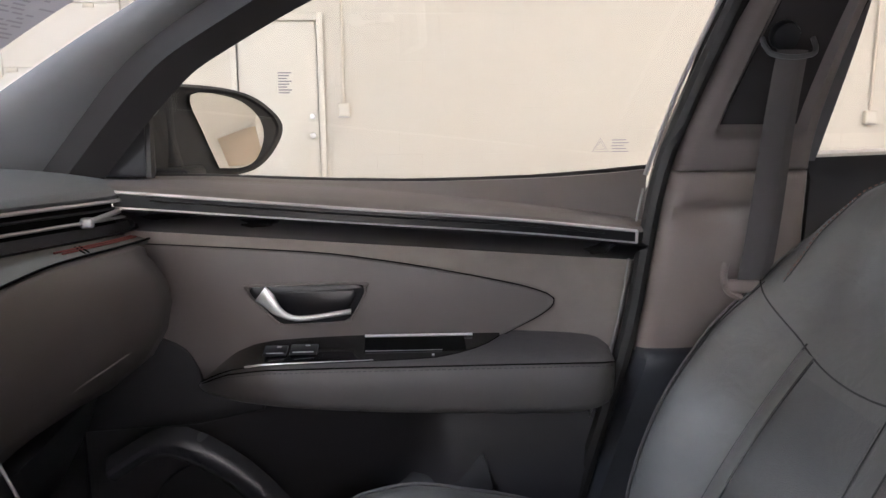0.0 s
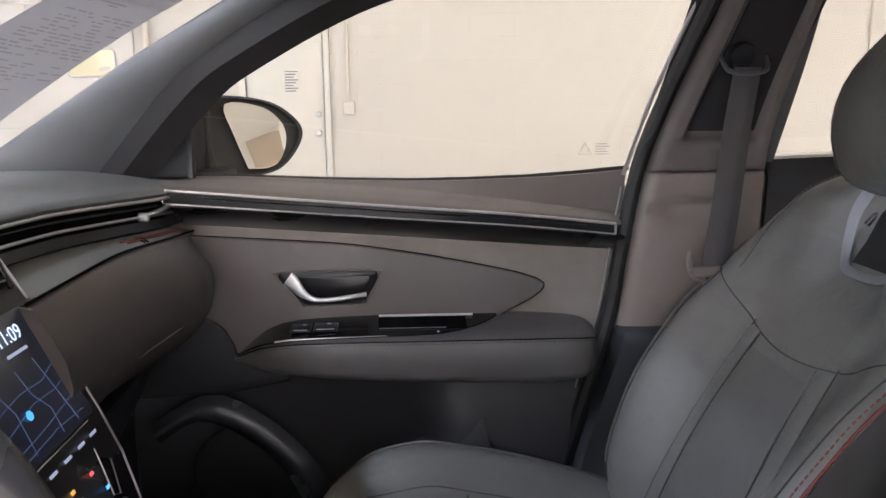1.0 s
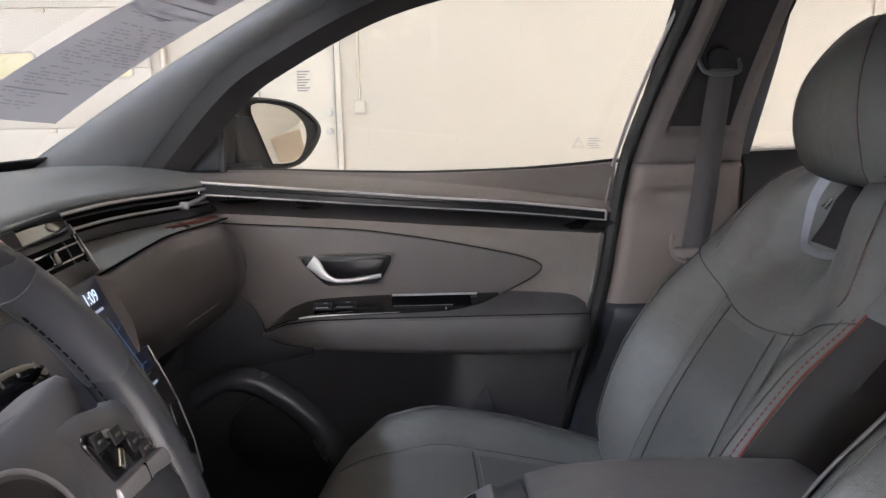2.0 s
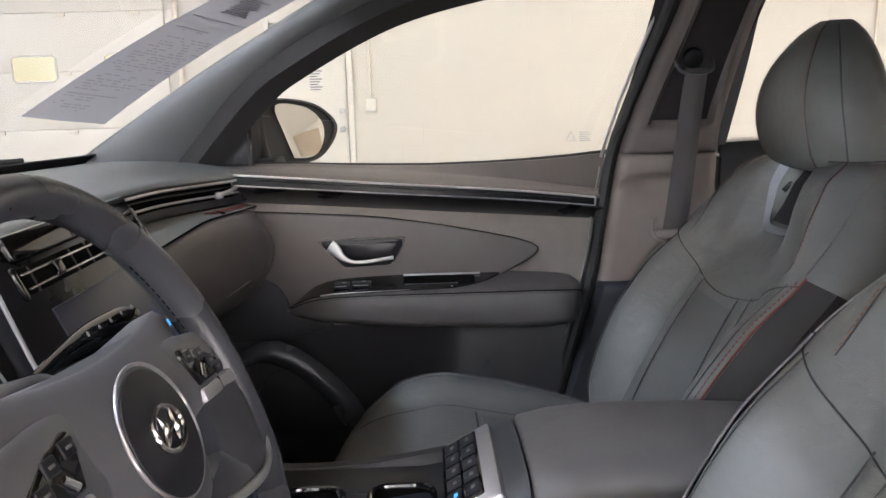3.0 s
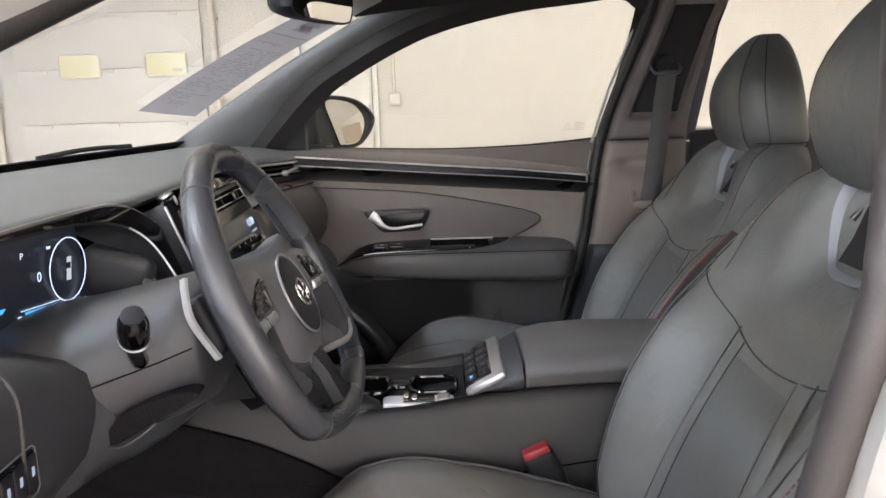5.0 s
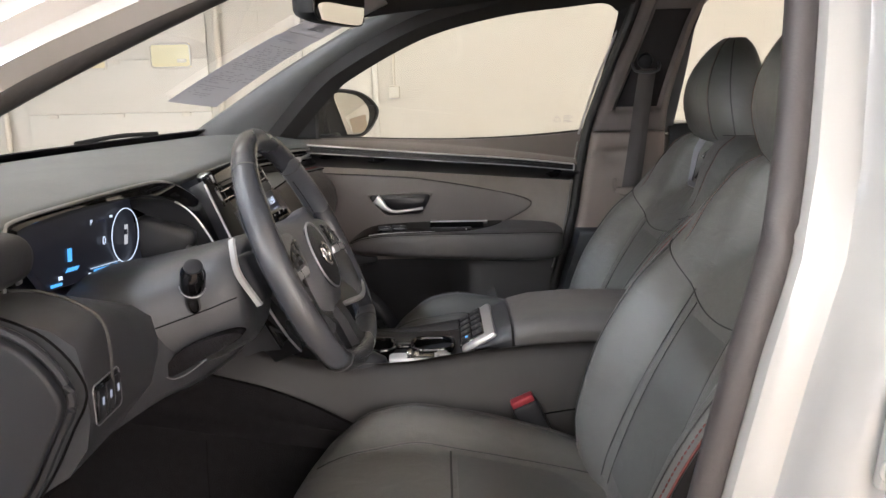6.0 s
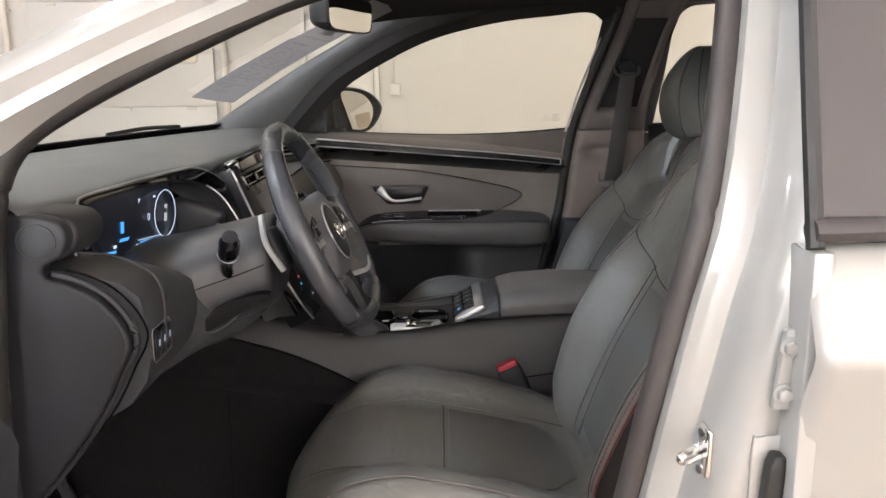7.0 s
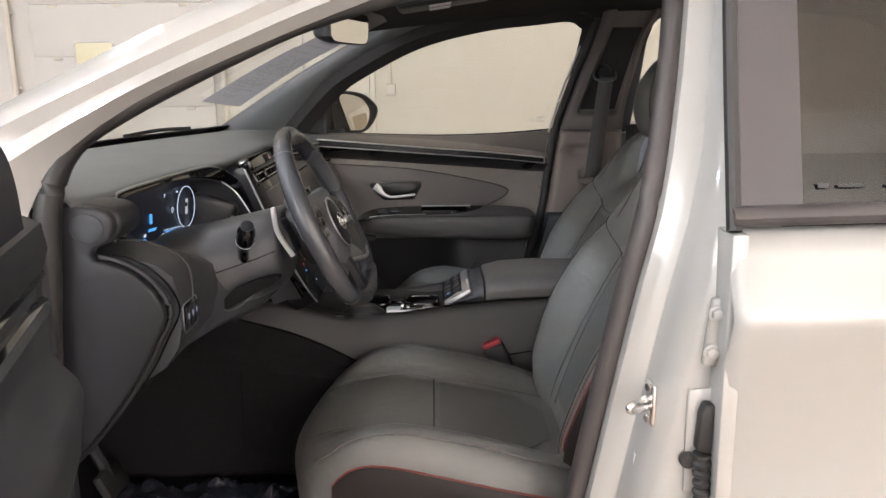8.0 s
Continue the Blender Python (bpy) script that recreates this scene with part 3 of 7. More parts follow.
# front pillar on the driver side
O_TOP = cat([(-0.62, -0.735, 1.165), (-0.41, -0.715, 1.262), (-0.247, -0.69, 1.343), (-0.106, -0.665, 1.408), (0.05, -0.635, 1.475), (0.25, -0.61, 1.53), (0.6, -0.59, 1.575), (1.2, -0.58, 1.585), (2.0, -0.56, 1.53)], 50)
O_MID = cat([(-0.60, -0.825, 1.12), (-0.41, -0.80, 1.225), (-0.247, -0.775, 1.305), (-0.106, -0.745, 1.370), (0.05, -0.715, 1.435), (0.25, -0.685, 1.49), (0.6, -0.665, 1.53), (1.2, -0.66, 1.54), (2.0, -0.66, 1.48)], 50)
O_LOW = cat([(-0.58, -0.835, 1.05), (-0.39, -0.80, 1.185), (-0.235, -0.775, 1.275), (-0.09, -0.745, 1.343), (0.06, -0.715, 1.405), (0.25, -0.685, 1.46), (0.6, -0.665, 1.495), (1.2, -0.66, 1.505), (2.0, -0.66, 1.45)], 50)
O_IN = cat([(-0.42, -0.765, 1.02), (-0.352, -0.755, 1.165), (-0.24, -0.745, 1.255), (-0.085, -0.72, 1.330), (0.065, -0.69, 1.39), (0.26, -0.665, 1.445), (0.6, -0.645, 1.48), (1.2, -0.64, 1.49), (2.0, -0.64, 1.44)], 50)
part("front_pillar", shell([O_TOP, [p.lerp(q, 0.5) + Vector((0, -0.012, 0.016)) for p, q in zip(O_TOP, O_MID)], O_MID, [p.lerp(q, 0.5) + Vector((0, 0.012, 0)) for p, q in zip(O_MID, O_LOW)], O_LOW, O_IN], 0.004), PAINT, body, "white painted roof pillar and rail", 60)
SEAL_A = cat([(-0.39, -0.745, 0.40), (-0.385, -0.745, 0.85), (-0.372, -0.742, 1.02), (-0.358, -0.742, 1.13), (-0.325, -0.738, 1.205), (-0.25, -0.732, 1.258), (-0.09, -0.705, 1.338), (0.03, -0.68, 1.388), (0.25, -0.65, 1.445), (0.42, -0.64, 1.462), (0.52, -0.636, 1.46), (0.56, -0.63, 1.42)], 60)
part("front_seal", tube(SEAL_A, 0.019, 10), RUBBER, body, "black rubber door seal")
in1 = cat([(-0.36, -0.72, 1.10), (-0.325, -0.715, 1.195), (-0.25, -0.71, 1.245), (-0.09, -0.685, 1.325), (0.03, -0.66, 1.375), (0.25, -0.63, 1.435), (0.6, -0.61, 1.47)], 40)
in2 = cat([(-0.50, -0.71, 1.15), (-0.42, -0.70, 1.195), (-0.31, -0.685, 1.262), (-0.14, -0.655, 1.36), (-0.02, -0.62, 1.42), (0.12, -0.59, 1.475), (0.45, -0.58, 1.50)], 40)
part("pillar_trim", loft([[p, p.lerp(q, 0.33) + Vector((0, 0.03, 0.0)), p.lerp(q, 0.66) + Vector((0, 0.032, 0)), q, q + Vector((0, -0.03, 0.02)), p + Vector((0, -0.03, 0.02))] for p, q in zip(in1, in2)]), PILLAR, body)
# lower hinge pillar and sill
part("hinge_pillar", slab([(-0.62, 0.30), (-0.44, 0.30), (-0.435, 1.0), (-0.44, 1.12), (-0.62, 1.12)], "xz", -0.86, -0.765, 0.012), PAINT, body)
# added flap, placed to cover the white hinge pillar in the camera's view
part("hinge_cover", shell([[(-0.370, -0.738, z), (-0.385, -0.765, z), (-0.400, -0.815, z), (-0.425, -0.885, z)] for z in (0.30, 0.6, 0.9, 1.09)], 0.006), SOFT_DARK, body, "black flap added to hide the hinge pillar from the camera")
part("sill", slab([(-0.60, 0.22), (2.0, 0.22), (2.0, 0.36), (-0.60, 0.36)], "xz", -0.86, -0.70, 0.02), PAINT, body)
part("sill_trim", slab([(-0.45, 0.34), (0.40, 0.34), (0.40, 0.40), (-0.45, 0.40)], "xz", -0.74, -0.66, 0.012), SOFT_DARK, body)
part("passenger_sill", slab([(-0.60, 0.22), (2.0, 0.22), (2.0, 0.38), (-0.60, 0.38)], "xz", 0.74, 0.88, 0.02), PAINT, body)

# striker, hinge plate with bolts, wiring boot on the painted pillar
part("striker", join(tube(cat([(0.486, -0.792, 0.847), (0.468, -0.806, 0.847), (0.455, -0.815, 0.845), (0.451, -0.817, 0.841), (0.455, -0.815, 0.837), (0.468, -0.806, 0.835), (0.486, -0.792, 0.835)], 24), 0.005, 8),
                               rbox((0.490, -0.788, 0.838), (0.008, 0.034, 0.062), 0.004), disc((0.485, -0.790, 0.862), (1, 0.4, 0), 0.006, 0.006, 6), disc((0.485, -0.790, 0.814), (1, 0.4, 0), 0.006, 0.006, 6)), CHROME, body, "bright steel door striker")
hinge = part("hinge_plate", slab([(0.542, 0.912), (0.570, 0.910), (0.572, 1.008), (0.551, 1.006), (0.549, 0.985)], "xz", -0.842, -0.828, 0.004), PAINT, body)
for bx, bz in ((0.5525, 0.932), (0.556, 0.986)):
    part("bolt", join(disc((bx, -0.847, bz), (0, 1, 0), 0.0085, 0.010, 6, 0.0015), disc((bx, -0.843, bz), (0, 1, 0), 0.012, 0.003, 20, 0.001)), PAINT, hinge)
part("boot_recess", slab([(v.x, v.z) for v in cat([(0.530, 0, 0.72), (0.529, 0, 0.86), (0.536, 0, 0.872), (0.556, 0, 0.874), (0.570, 0, 0.868), (0.572, 0, 0.72)], 20)], "xz", -0.829, -0.824, 0.002), PAINT, body, "raised rim of the wiring hole")
part("wiring_boot", tube([(0.548 + 0.0002 * k, -0.842, 0.785 - 0.0035 * k) for k in range(40)], [0.013 if k % 4 < 2 else 0.0095 for k in range(40)], 14), RUBBER, body, "ribbed black wiring boot")
part("boot_plug", slab([(0.538, 0.79), (0.560, 0.785), (0.562, 0.858), (0.548, 0.860), (0.542, 0.845)], "xz", -0.850, -0.828, 0.005), RUBBER, body)
part("boot_socket", disc((0.533, -0.832, 0.770), (0, 1, 0), 0.012, 0.012, 20, 0.003), RUBBER, body)
part("jamb_label", slab([(0.464, 0.60), (0.487, 0.60), (0.489, 0.725), (0.470, 0.760)], "xz", -0.786, -0.783, 0), PAPER, body, "grey sticker on the jamb")

# bonnet, wings and tail that close the body outside the cabin
def nose_ring(x, top, half, low):
    return [(x, -half, low), (x, -half - 0.02, (low + top) / 2 - 0.05), (x, -half + 0.01, top - 0.14), (x, -half + 0.10, top - 0.03), (x, -half * 0.5, top), (x, 0, top + 0.01),
            (x, half * 0.5, top), (x, half - 0.10, top - 0.03), (x, half - 0.01, top - 0.14), (x, half + 0.02, (low + top) / 2 - 0.05), (x, half, low)]


part("front_end", loft([nose_ring(*r) for r in ((-0.72, 1.02, 0.83, 0.26), (-0.95, 1.01, 0.87, 0.26), (-1.30, 0.97, 0.88, 0.26), (-1.58, 0.90, 0.84, 0.25), (-1.74, 0.78, 0.74, 0.28), (-1.78, 0.62, 0.66, 0.34))]), PAINT, body, "white bonnet and wings", 50)
part("rear_end", loft([nose_ring(*r) for r in ((2.07, 1.10, 0.84, 0.26), (2.35, 1.06, 0.85, 0.26), (2.62, 0.98, 0.80, 0.28), (2.70, 0.80, 0.74, 0.34))]), PAINT, body, "white tail", 50)


def road_wheel(x, y, s):
    w = thing("wheel", (x, y, 0.0), "black tyre on a grey alloy rim", "wheel", "road wheels")
    t = part("tyre", loft([[(x + r * math.cos(2 * math.pi * k / 40), y + s * dy_, 0.345 + r * math.sin(2 * math.pi * k / 40)) for k in range(40)] for r, dy_ in ((0.23, -0.10), (0.325, -0.105), (0.345, -0.08), (0.345, 0.08), (0.325, 0.105), (0.235, 0.10))]), RUBBER, w)
    part("rim", disc((x, y + s * 0.085, 0.345), (0, 1, 0), 0.228, 0.04, 40, 0.01), SATIN, w)
    for k in range(5):
        a = 2 * math.pi * k / 5
        part("spoke", rbox((x + 0.11 * math.cos(a), y + s * 0.108, 0.345 + 0.11 * math.sin(a)), (0.21, 0.012, 0.05), 0.005, 2, (0, -math.degrees(a), 0)), SATIN, w)


for wx, wy, sgn in ((-1.12, -0.80, -1), (-1.12, 0.80, 1), (1.62, -0.80, -1), (1.62, 0.80, 1)):
    road_wheel(wx, wy, sgn)

# windscreen
def ws(y, v):
    b = Vector((-0.80 + 0.31 * (y / 0.72) ** 2, y, 1.135 + 0.02 * (y / 0.72) ** 2))
    t = Vector((-0.02 + 0.12 * (y / 0.72) ** 2, y * 0.85, 1.502 - 0.03 * (y / 0.72) ** 2))
    p = b.lerp(t, v)
    p.z += 0.02 * math.sin(math.pi * v)
    return p


wsg = thing("windshield", (-0.8, 0, 1.13), "clear curved laminated windshield", "windshield", "", "")
w = part("pane", loft([[ws(-0.72 + 1.44 * k / 20, v / 8) for k in range(21)] for v in range(9)], closed=False), WS_GLASS, wsg)
w.visible_shadow = False
part("black_band", shell([[ws(-0.74 + 1.48 * k / 24, v) + Vector((0, 0, -0.003)) for k in range(25)] for v in (-0.06, 0.0, 0.012)], 0.003), SOFT_DARK, wsg, "black printed lower border")
part("wiper", join(tube(cat([ws(0.42, 0.0) + Vector((-0.010, 0, 0.002)), ws(0.52, 0.012) + Vector((-0.010, 0, 0.004)), ws(0.62, 0.004) + Vector((-0.010, 0, 0.002))], 14), 0.006, 6)), SOFT_DARK, wsg)

# ---------------------------------------------------------------- passenger door
pdoor = thing("passenger_door", (0.15, 0.8, 0.4), "closed front passenger door with grey-black trim panel", "car door", "car doors")


def x_rear(z):
    return interp(z, [(0.40, 0.415), (0.629, 0.467), (0.924, 0.538), (1.12, 0.575), (1.14, 0.58)])


def strip_z(x):
    """Height of the upper decor line, which falls towards the rear."""
    return interp(x, [(-0.34, 1.1235), (-0.115, 1.1035), (0.153, 1.078), (0.373, 1.058), (0.56, 1.036)])


def strip_y(x):
    return interp(x, [(-0.34, 0.652), (-0.1, 0.662), (0.2, 0.682), (0.56, 0.704)])


def crease(x):
    """The fold that leaves the window line at the front and falls to the rear end."""
    return interp(x, [(-0.34, 0.772), (0.0, 0.768), (0.3, 0.760), (0.56, 0.752)]), interp(x, [(-0.34, 1.1185), (-0.131, 1.1165), (0.0, 1.1095), (0.18, 1.097), (0.383, 1.074), (0.56, 1.049)])


def belt_z(x):
    """Window line, lowest half way along the door."""
    return interp(x, [(-0.34, 1.122), (-0.12, 1.120), (0.05, 1.112), (0.22, 1.108), (0.40, 1.112), (0.52, 1.120), (0.58, 1.126)])


def sill_prof(x):
    cy_, cz_ = crease(x)
    sy_, sz_ = strip_y(x), strip_z(x)
    bz_ = belt_z(x)
    out = [(0.800, bz_ - 0.013), (0.797, bz_ - 0.004), (0.790, bz_), (0.781, bz_ - 0.0005), (lerp(0.777, cy_, 0.3), lerp(bz_ - 0.003, cz_, 0.3)), (lerp(0.777, cy_, 0.75), lerp(bz_ - 0.003, cz_, 0.78)), (cy_ - 0.001, cz_)]
    out += [(lerp(cy_, sy_, t) , lerp(cz_ - 0.001, sz_ + 0.004, t) + 0.004 * math.sin(math.pi * t)) for t in (0.08, 0.3, 0.55, 0.8, 0.93)] + [(sy_, sz_)]
    return out


def lip_prof(x):
    sy_, sz_ = strip_y(x), strip_z(x)
    h_ = interp(x, [(-0.34, 0.021), (0.55, 0.0165)])
    bot_ = interp(x, [(-0.34, 1.062), (-0.132, 1.048), (0.20, 1.023), (0.55, 0.996)])
    return [(sy_ - 0.001, sz_ - h_), (sy_ + 0.002, sz_ - h_ - 0.004), (lerp(sy_, 0.733, 0.45), lerp(sz_ - h_, bot_, 0.5)), (0.733, bot_), (0.752, bot_ - 0.001)]


def mid_prof(x):
    top_ = lip_prof(x)[3][1] + 0.002
    return [(0.738, top_), (0.746, lerp(top_, 0.94, 0.4)), (0.752, 0.94), (0.757, 0.89), (0.757, 0.83), (0.752, 0.77)]


def base_prof(x):
    """Lower panel: a dark hollow under the armrest, then the swelling front of the map pocket."""
    swell = sstep(0.24, 0.33, x)
    return [(0.753, 0.790), (lerp(0.757, 0.752, swell), 0.76), (lerp(0.762, 0.738, swell), 0.72), (lerp(0.768, 0.722, swell), 0.66), (lerp(0.770, 0.712, swell), 0.58), (lerp(0.770, 0.712, swell), 0.5), (0.766, 0.40)]


def door_sheet(prof, nf=34, x0=-0.33):
    rows_ = []
    for k in range(nf):
        row_ = []
        for y, z in prof(lerp(x0, 0.555, k / (nf - 1))):
            row_.append((lerp(x0, x_rear(z), k / (nf - 1)), y, z))
        rows_.append(row_)
    return rows_


part("sill_panel", shell(door_sheet(sill_prof), 0.006), SOFT, pdoor, "soft-touch upper door panel", 28)
# the undercut's shade is put into its colour as gloss black
part("under_lip", shell(door_sheet(lip_prof), 0.006), BLACK_GLOSS, pdoor, "undercut below the decor strip, its shade put in as black")
part("mid_panel", shell(door_sheet(mid_prof), 0.006), FABRIC, pdoor, "brown-grey woven door panel")
part("lower_panel", shell(door_sheet(base_prof), 0.006), DOOR_LOW, pdoor, "dark plastic lower door panel", 60)


def on_strip(x, dz, dy):
    return Vector((x, strip_y(x) - dy, strip_z(x) + dz))


fs = [-0.195 + 0.733 * k / 30 for k in range(31)]
part("strip_base", shell([[on_strip(x, 0.001, -0.001) for x in fs], [on_strip(x, lip_prof(x)[0][1] - strip_z(x) - 0.001, -0.001) for x in fs]], 0.003), BLACK_GLOSS, pdoor, "gloss black decor strip")
FRAME_UP = [on_strip(x, 0.001, 0.0025) for x in fs]
FRAME_LOW = [on_strip(x, lip_prof(x)[0][1] - strip_z(x), 0.0025) for x in fs]
part("strip_line", tube(FRAME_UP, 0.0023, 8), SILVER, pdoor, "bright upper decor line")
part("strip_line", tube(FRAME_LOW, 0.0015, 8), SILVER, pdoor)
part("strip_end", tube([FRAME_UP[-1], FRAME_LOW[-1]], 0.0021, 8), SILVER, pdoor)
part("strip_end", tube([FRAME_UP[0], FRAME_LOW[0]], 0.0021, 8), CHROME, pdoor)
part("strip_blade", tube([p.lerp(q, 0.42) + Vector((0, 0.001, 0)) for p, q in zip(FRAME_UP[2:-2], FRAME_LOW[2:-2])], 0.0028, 8, flat=0.5), BLACK_GLOSS, pdoor, "black rib inside the strip")

INSERT = [(v.x, v.z) for v in cat([(-0.32, 0, 1.034), (-0.137, 0, 1.023), (0.059, 0, 1.009), (0.15, 0, 0.997), (0.242, 0, 0.981), (0.364, 0, 0.955), (0.412, 0, 0.940)], 22)]
INSERT += [(v.x, v.z) for v in cat([(0.4245, 0, 0.931), (0.421, 0, 0.920), (0.40, 0, 0.904), (0.352, 0, 0.879), (0.31, 0, 0.858)], 12)] + [(0.10, 0.800), (-0.05, 0.790), (-0.12, 0.765), (-0.32, 0.745)]
part("insert", slab(INSERT, "xz", 0.733, 0.765, 0.006, 4), INSERT_SKIN, pdoor, "pointed leather insert")
part("insert_seam", tube([(x, 0.7365, z) for x, z in INSERT[:-4]], 0.0015, 6), GAP, pdoor)


# added dark panel that paints in the shade between dash end and armrest
part("armrest_shade", slab([(v.x, v.z) for v in cat([(-0.32, 0, 0.90), (-0.20, 0, 0.892), (-0.14, 0, 0.872), (-0.116, 0, 0.84), (-0.10, 0, 0.800), (-0.06, 0, 0.786), (-0.02, 0, 0.782)], 20)] + [(-0.02, 0.765), (-0.12, 0.745), (-0.32, 0.735)], "xz", 0.7305, 0.745, 0.005, 3), SOFT_DARK, pdoor, "dark panel standing in for the shade before the armrest")


# armrest
def arm_ring(x):
    zb = interp(x, [(-0.115, 0.812), (-0.10, 0.822), (-0.07, 0.848), (-0.04, 0.866), (0.01, 0.875), (0.14, 0.879), (0.34, 0.878), (0.44, 0.873), (0.49, 0.866), (0.512, 0.852)])
    zs = interp(x, [(-0.115, 0.812), (-0.105, 0.820), (-0.083, 0.834), (-0.052, 0.848), (0.018, 0.8585), (0.149, 0.8615), (0.44, 0.861), (0.49, 0.857), (0.512, 0.846)])
    zl = interp(x, [(-0.115, 0.808), (-0.10, 0.806), (-0.054, 0.802), (0.059, 0.794), (0.25, 0.785), (0.43, 0.780), (0.49, 0.786), (0.512, 0.800)])
    yi = interp(x, [(-0.115, 0.728), (-0.105, 0.705), (-0.08, 0.684), (-0.04, 0.664), (0.05, 0.648), (0.2, 0.642), (0.44, 0.642), (0.475, 0.647), (0.497, 0.662), (0.508, 0.684), (0.512, 0.710)])
    d = min(0.016, (zs - zl) * 0.3)
    return [(x, 0.765, zb + 0.001), (x, 0.738, zb), (x, lerp(yi, 0.738, 0.6), lerp(zs, zb, 0.5)), (x, lerp(yi, 0.738, 0.25), lerp(zs, zb, 0.16)), (x, yi + 0.008, zs), (x, yi + 0.003, zs - 0.2 * d), (x, yi, zs - 0.6 * d), (x, yi - 0.002, lerp(zs, zl, 0.45)),
            (x, yi, zl + d), (x, yi + 0.004, zl + 0.3 * d), (x, yi + 0.012, zl), (x, 0.765, zl - 0.003)]


axs = [-0.115, -0.111, -0.105, -0.095, -0.08, -0.06, -0.04, -0.02, 0.0, 0.03, 0.06, 0.1, 0.14, 0.18, 0.22, 0.26, 0.3, 0.34, 0.38, 0.42, 0.45, 0.47, 0.485, 0.495, 0.503, 0.509, 0.512]
part("armrest", loft([arm_ring(x) for x in axs]), LEATHER_SIDE, pdoor, "padded leather armrest", 60)
part("armrest_seam", tube([Vector(arm_ring(x)[5]) + Vector((0, -0.0008, 0.0008)) for x in axs[2:-2]], 0.0011, 6), GAP, pdoor)
part("armrest_stitch", dashes([Vector(arm_ring(x)[6]) + Vector((0, -0.0008, 0.003)) for x in axs[2:-2]], 0.005, 0.003, 0.0007), SEAM, pdoor)


def on_arm(x, t):
    """t from the front seam to the back of the armrest's top."""
    r = arm_ring(x)
    k = min(2.999, max(0, (1 - t) * 3))
    return Vector(r[1 + int(k)]).lerp(Vector(r[2 + int(k)]), k - int(k))


sp = part("switch_panel", shell([[on_arm(x, lerp(t0, 0.985, k / 7)) + Vector((0, 0, 0.003)) for k in range(8)] for x, t0 in ((-0.108, 0.02), (-0.10, 0.02), (-0.09, 0.02), (-0.075, 0.02), (-0.055, 0.03), (-0.03, 0.05), (0.0, 0.06), (0.04, 0.08), (0.08, 0.10), (0.12, 0.13), (0.16, 0.17), (0.20, 0.22), (0.24, 0.30), (0.27, 0.42), (0.30, 0.58), (0.32, 0.72), (0.34, 0.90))], 0.002), PIANO, pdoor, "gloss black switch panel")
part("panel_line", tube([on_arm(x, t) + Vector((0, -0.0005, 0.0035)) for x, t in ((-0.035, 0.05), (-0.01, 0.06), (0.03, 0.075), (0.07, 0.095), (0.11, 0.12), (0.15, 0.16))], [0.0016, 0.0014, 0.0009, 0.0007, 0.0006, 0.0004], 6), SILVER, sp)
part("grab_line", tube([on_arm(x, 0.90) + Vector((0, -0.002, 0.0055)) for x in (0.136, 0.18, 0.22, 0.26, 0.298)], 0.0022, 8), SILVER, sp, "chrome line of the pull slot")
# flat black sheet on the panel in place of the slot's inner shade
part("slot_shade", shell([[on_arm(x, t) + Vector((0, 0, 0.0042)) for t in (0.50, 0.62, 0.75, 0.86)] for x in (0.136, 0.16, 0.20, 0.24, 0.27, 0.285)], 0.001), GAP, sp, "black sheet standing in for the pull slot's shade")
part("slot_lip", tube([on_arm(x, 0.50) + Vector((0, -0.001, 0.0045)) for x in (0.138, 0.18, 0.22, 0.25)], 0.0006, 6), SATIN, sp)
part("lock_dot", disc(on_arm(0.236, 0.36) + Vector((0, 0, 0.004)), (0, -0.2, 1), 0.0018, 0.001, 12), SILVER, sp)
for bx, bw in ((0.006, 0.024), (0.048, 0.030)):
    part("switch", rbox(tuple(on_arm(bx, 0.60) + Vector((0, 0, 0.005))), (bw + 0.010, 0.030, 0.005), 0.002, 2, (8, 0, 0)), BLACK_GLOSS, sp)
    part("switch_mark", rbox(tuple(on_arm(bx, 0.50) + Vector((0, -0.004, 0.0075))), (bw, 0.0016, 0.0012), 0.0004, 1), SILVER, sp)
    part("switch_mark", rbox(tuple(on_arm(bx, 0.66) + Vector((0.005, 0, 0.0085))), (0.007, 0.003, 0.0012), 0.0004, 1), SILVER, sp)

# inner handle
BEZEL = [(-0.036, 0.955), (-0.028, 0.961), (0.127, 0.962), (0.137, 0.956), (0.136, 0.944), (0.118, 0.912), (0.106, 0.903), (0.016, 0.900), (0.004, 0.906), (-0.032, 0.945)]
hb = part("handle_bezel", slab(BEZEL, "xz", 0.7295, 0.752, 0.004), BLACK_GLOSS, pdoor, "dark recessed handle bowl")
part("bowl", slab([(-0.020, 0.951), (0.122, 0.954), (0.126, 0.945), (0.108, 0.917), (0.022, 0.912), (0.010, 0.916)], "xz", 0.7280, 0.735, 0.003), BLACK_GLOSS, hb)
part("bezel_rim", tube(cat([(x, 0.731, z) for x, z in BEZEL + BEZEL[:1]], 60)[:-1], 0.0022, 6, True), SOFT, hb)
bow = cat([(-0.017, 0.724, 0.951), (-0.004, 0.717, 0.942), (0.010, 0.711, 0.927), (0.030, 0.709, 0.917), (0.055, 0.710, 0.916), (0.085, 0.713, 0.919), (0.116, 0.720, 0.922)], 26)
part("pull_handle", loft([[p + Vector((0, 0.0035 * math.sin(a), lerp(0.0105, 0.0042, sstep(0, 0.55, k / 25)) * math.cos(a))) + Vector((lerp(0.008, 0.0, sstep(0.1, 0.6, k / 25)) * math.cos(a), 0, 0)) for a in [2 * math.pi * j / 12 for j in range(12)]] for k, p in enumerate(bow)]), SILVER, hb, "bright silver pull handle")

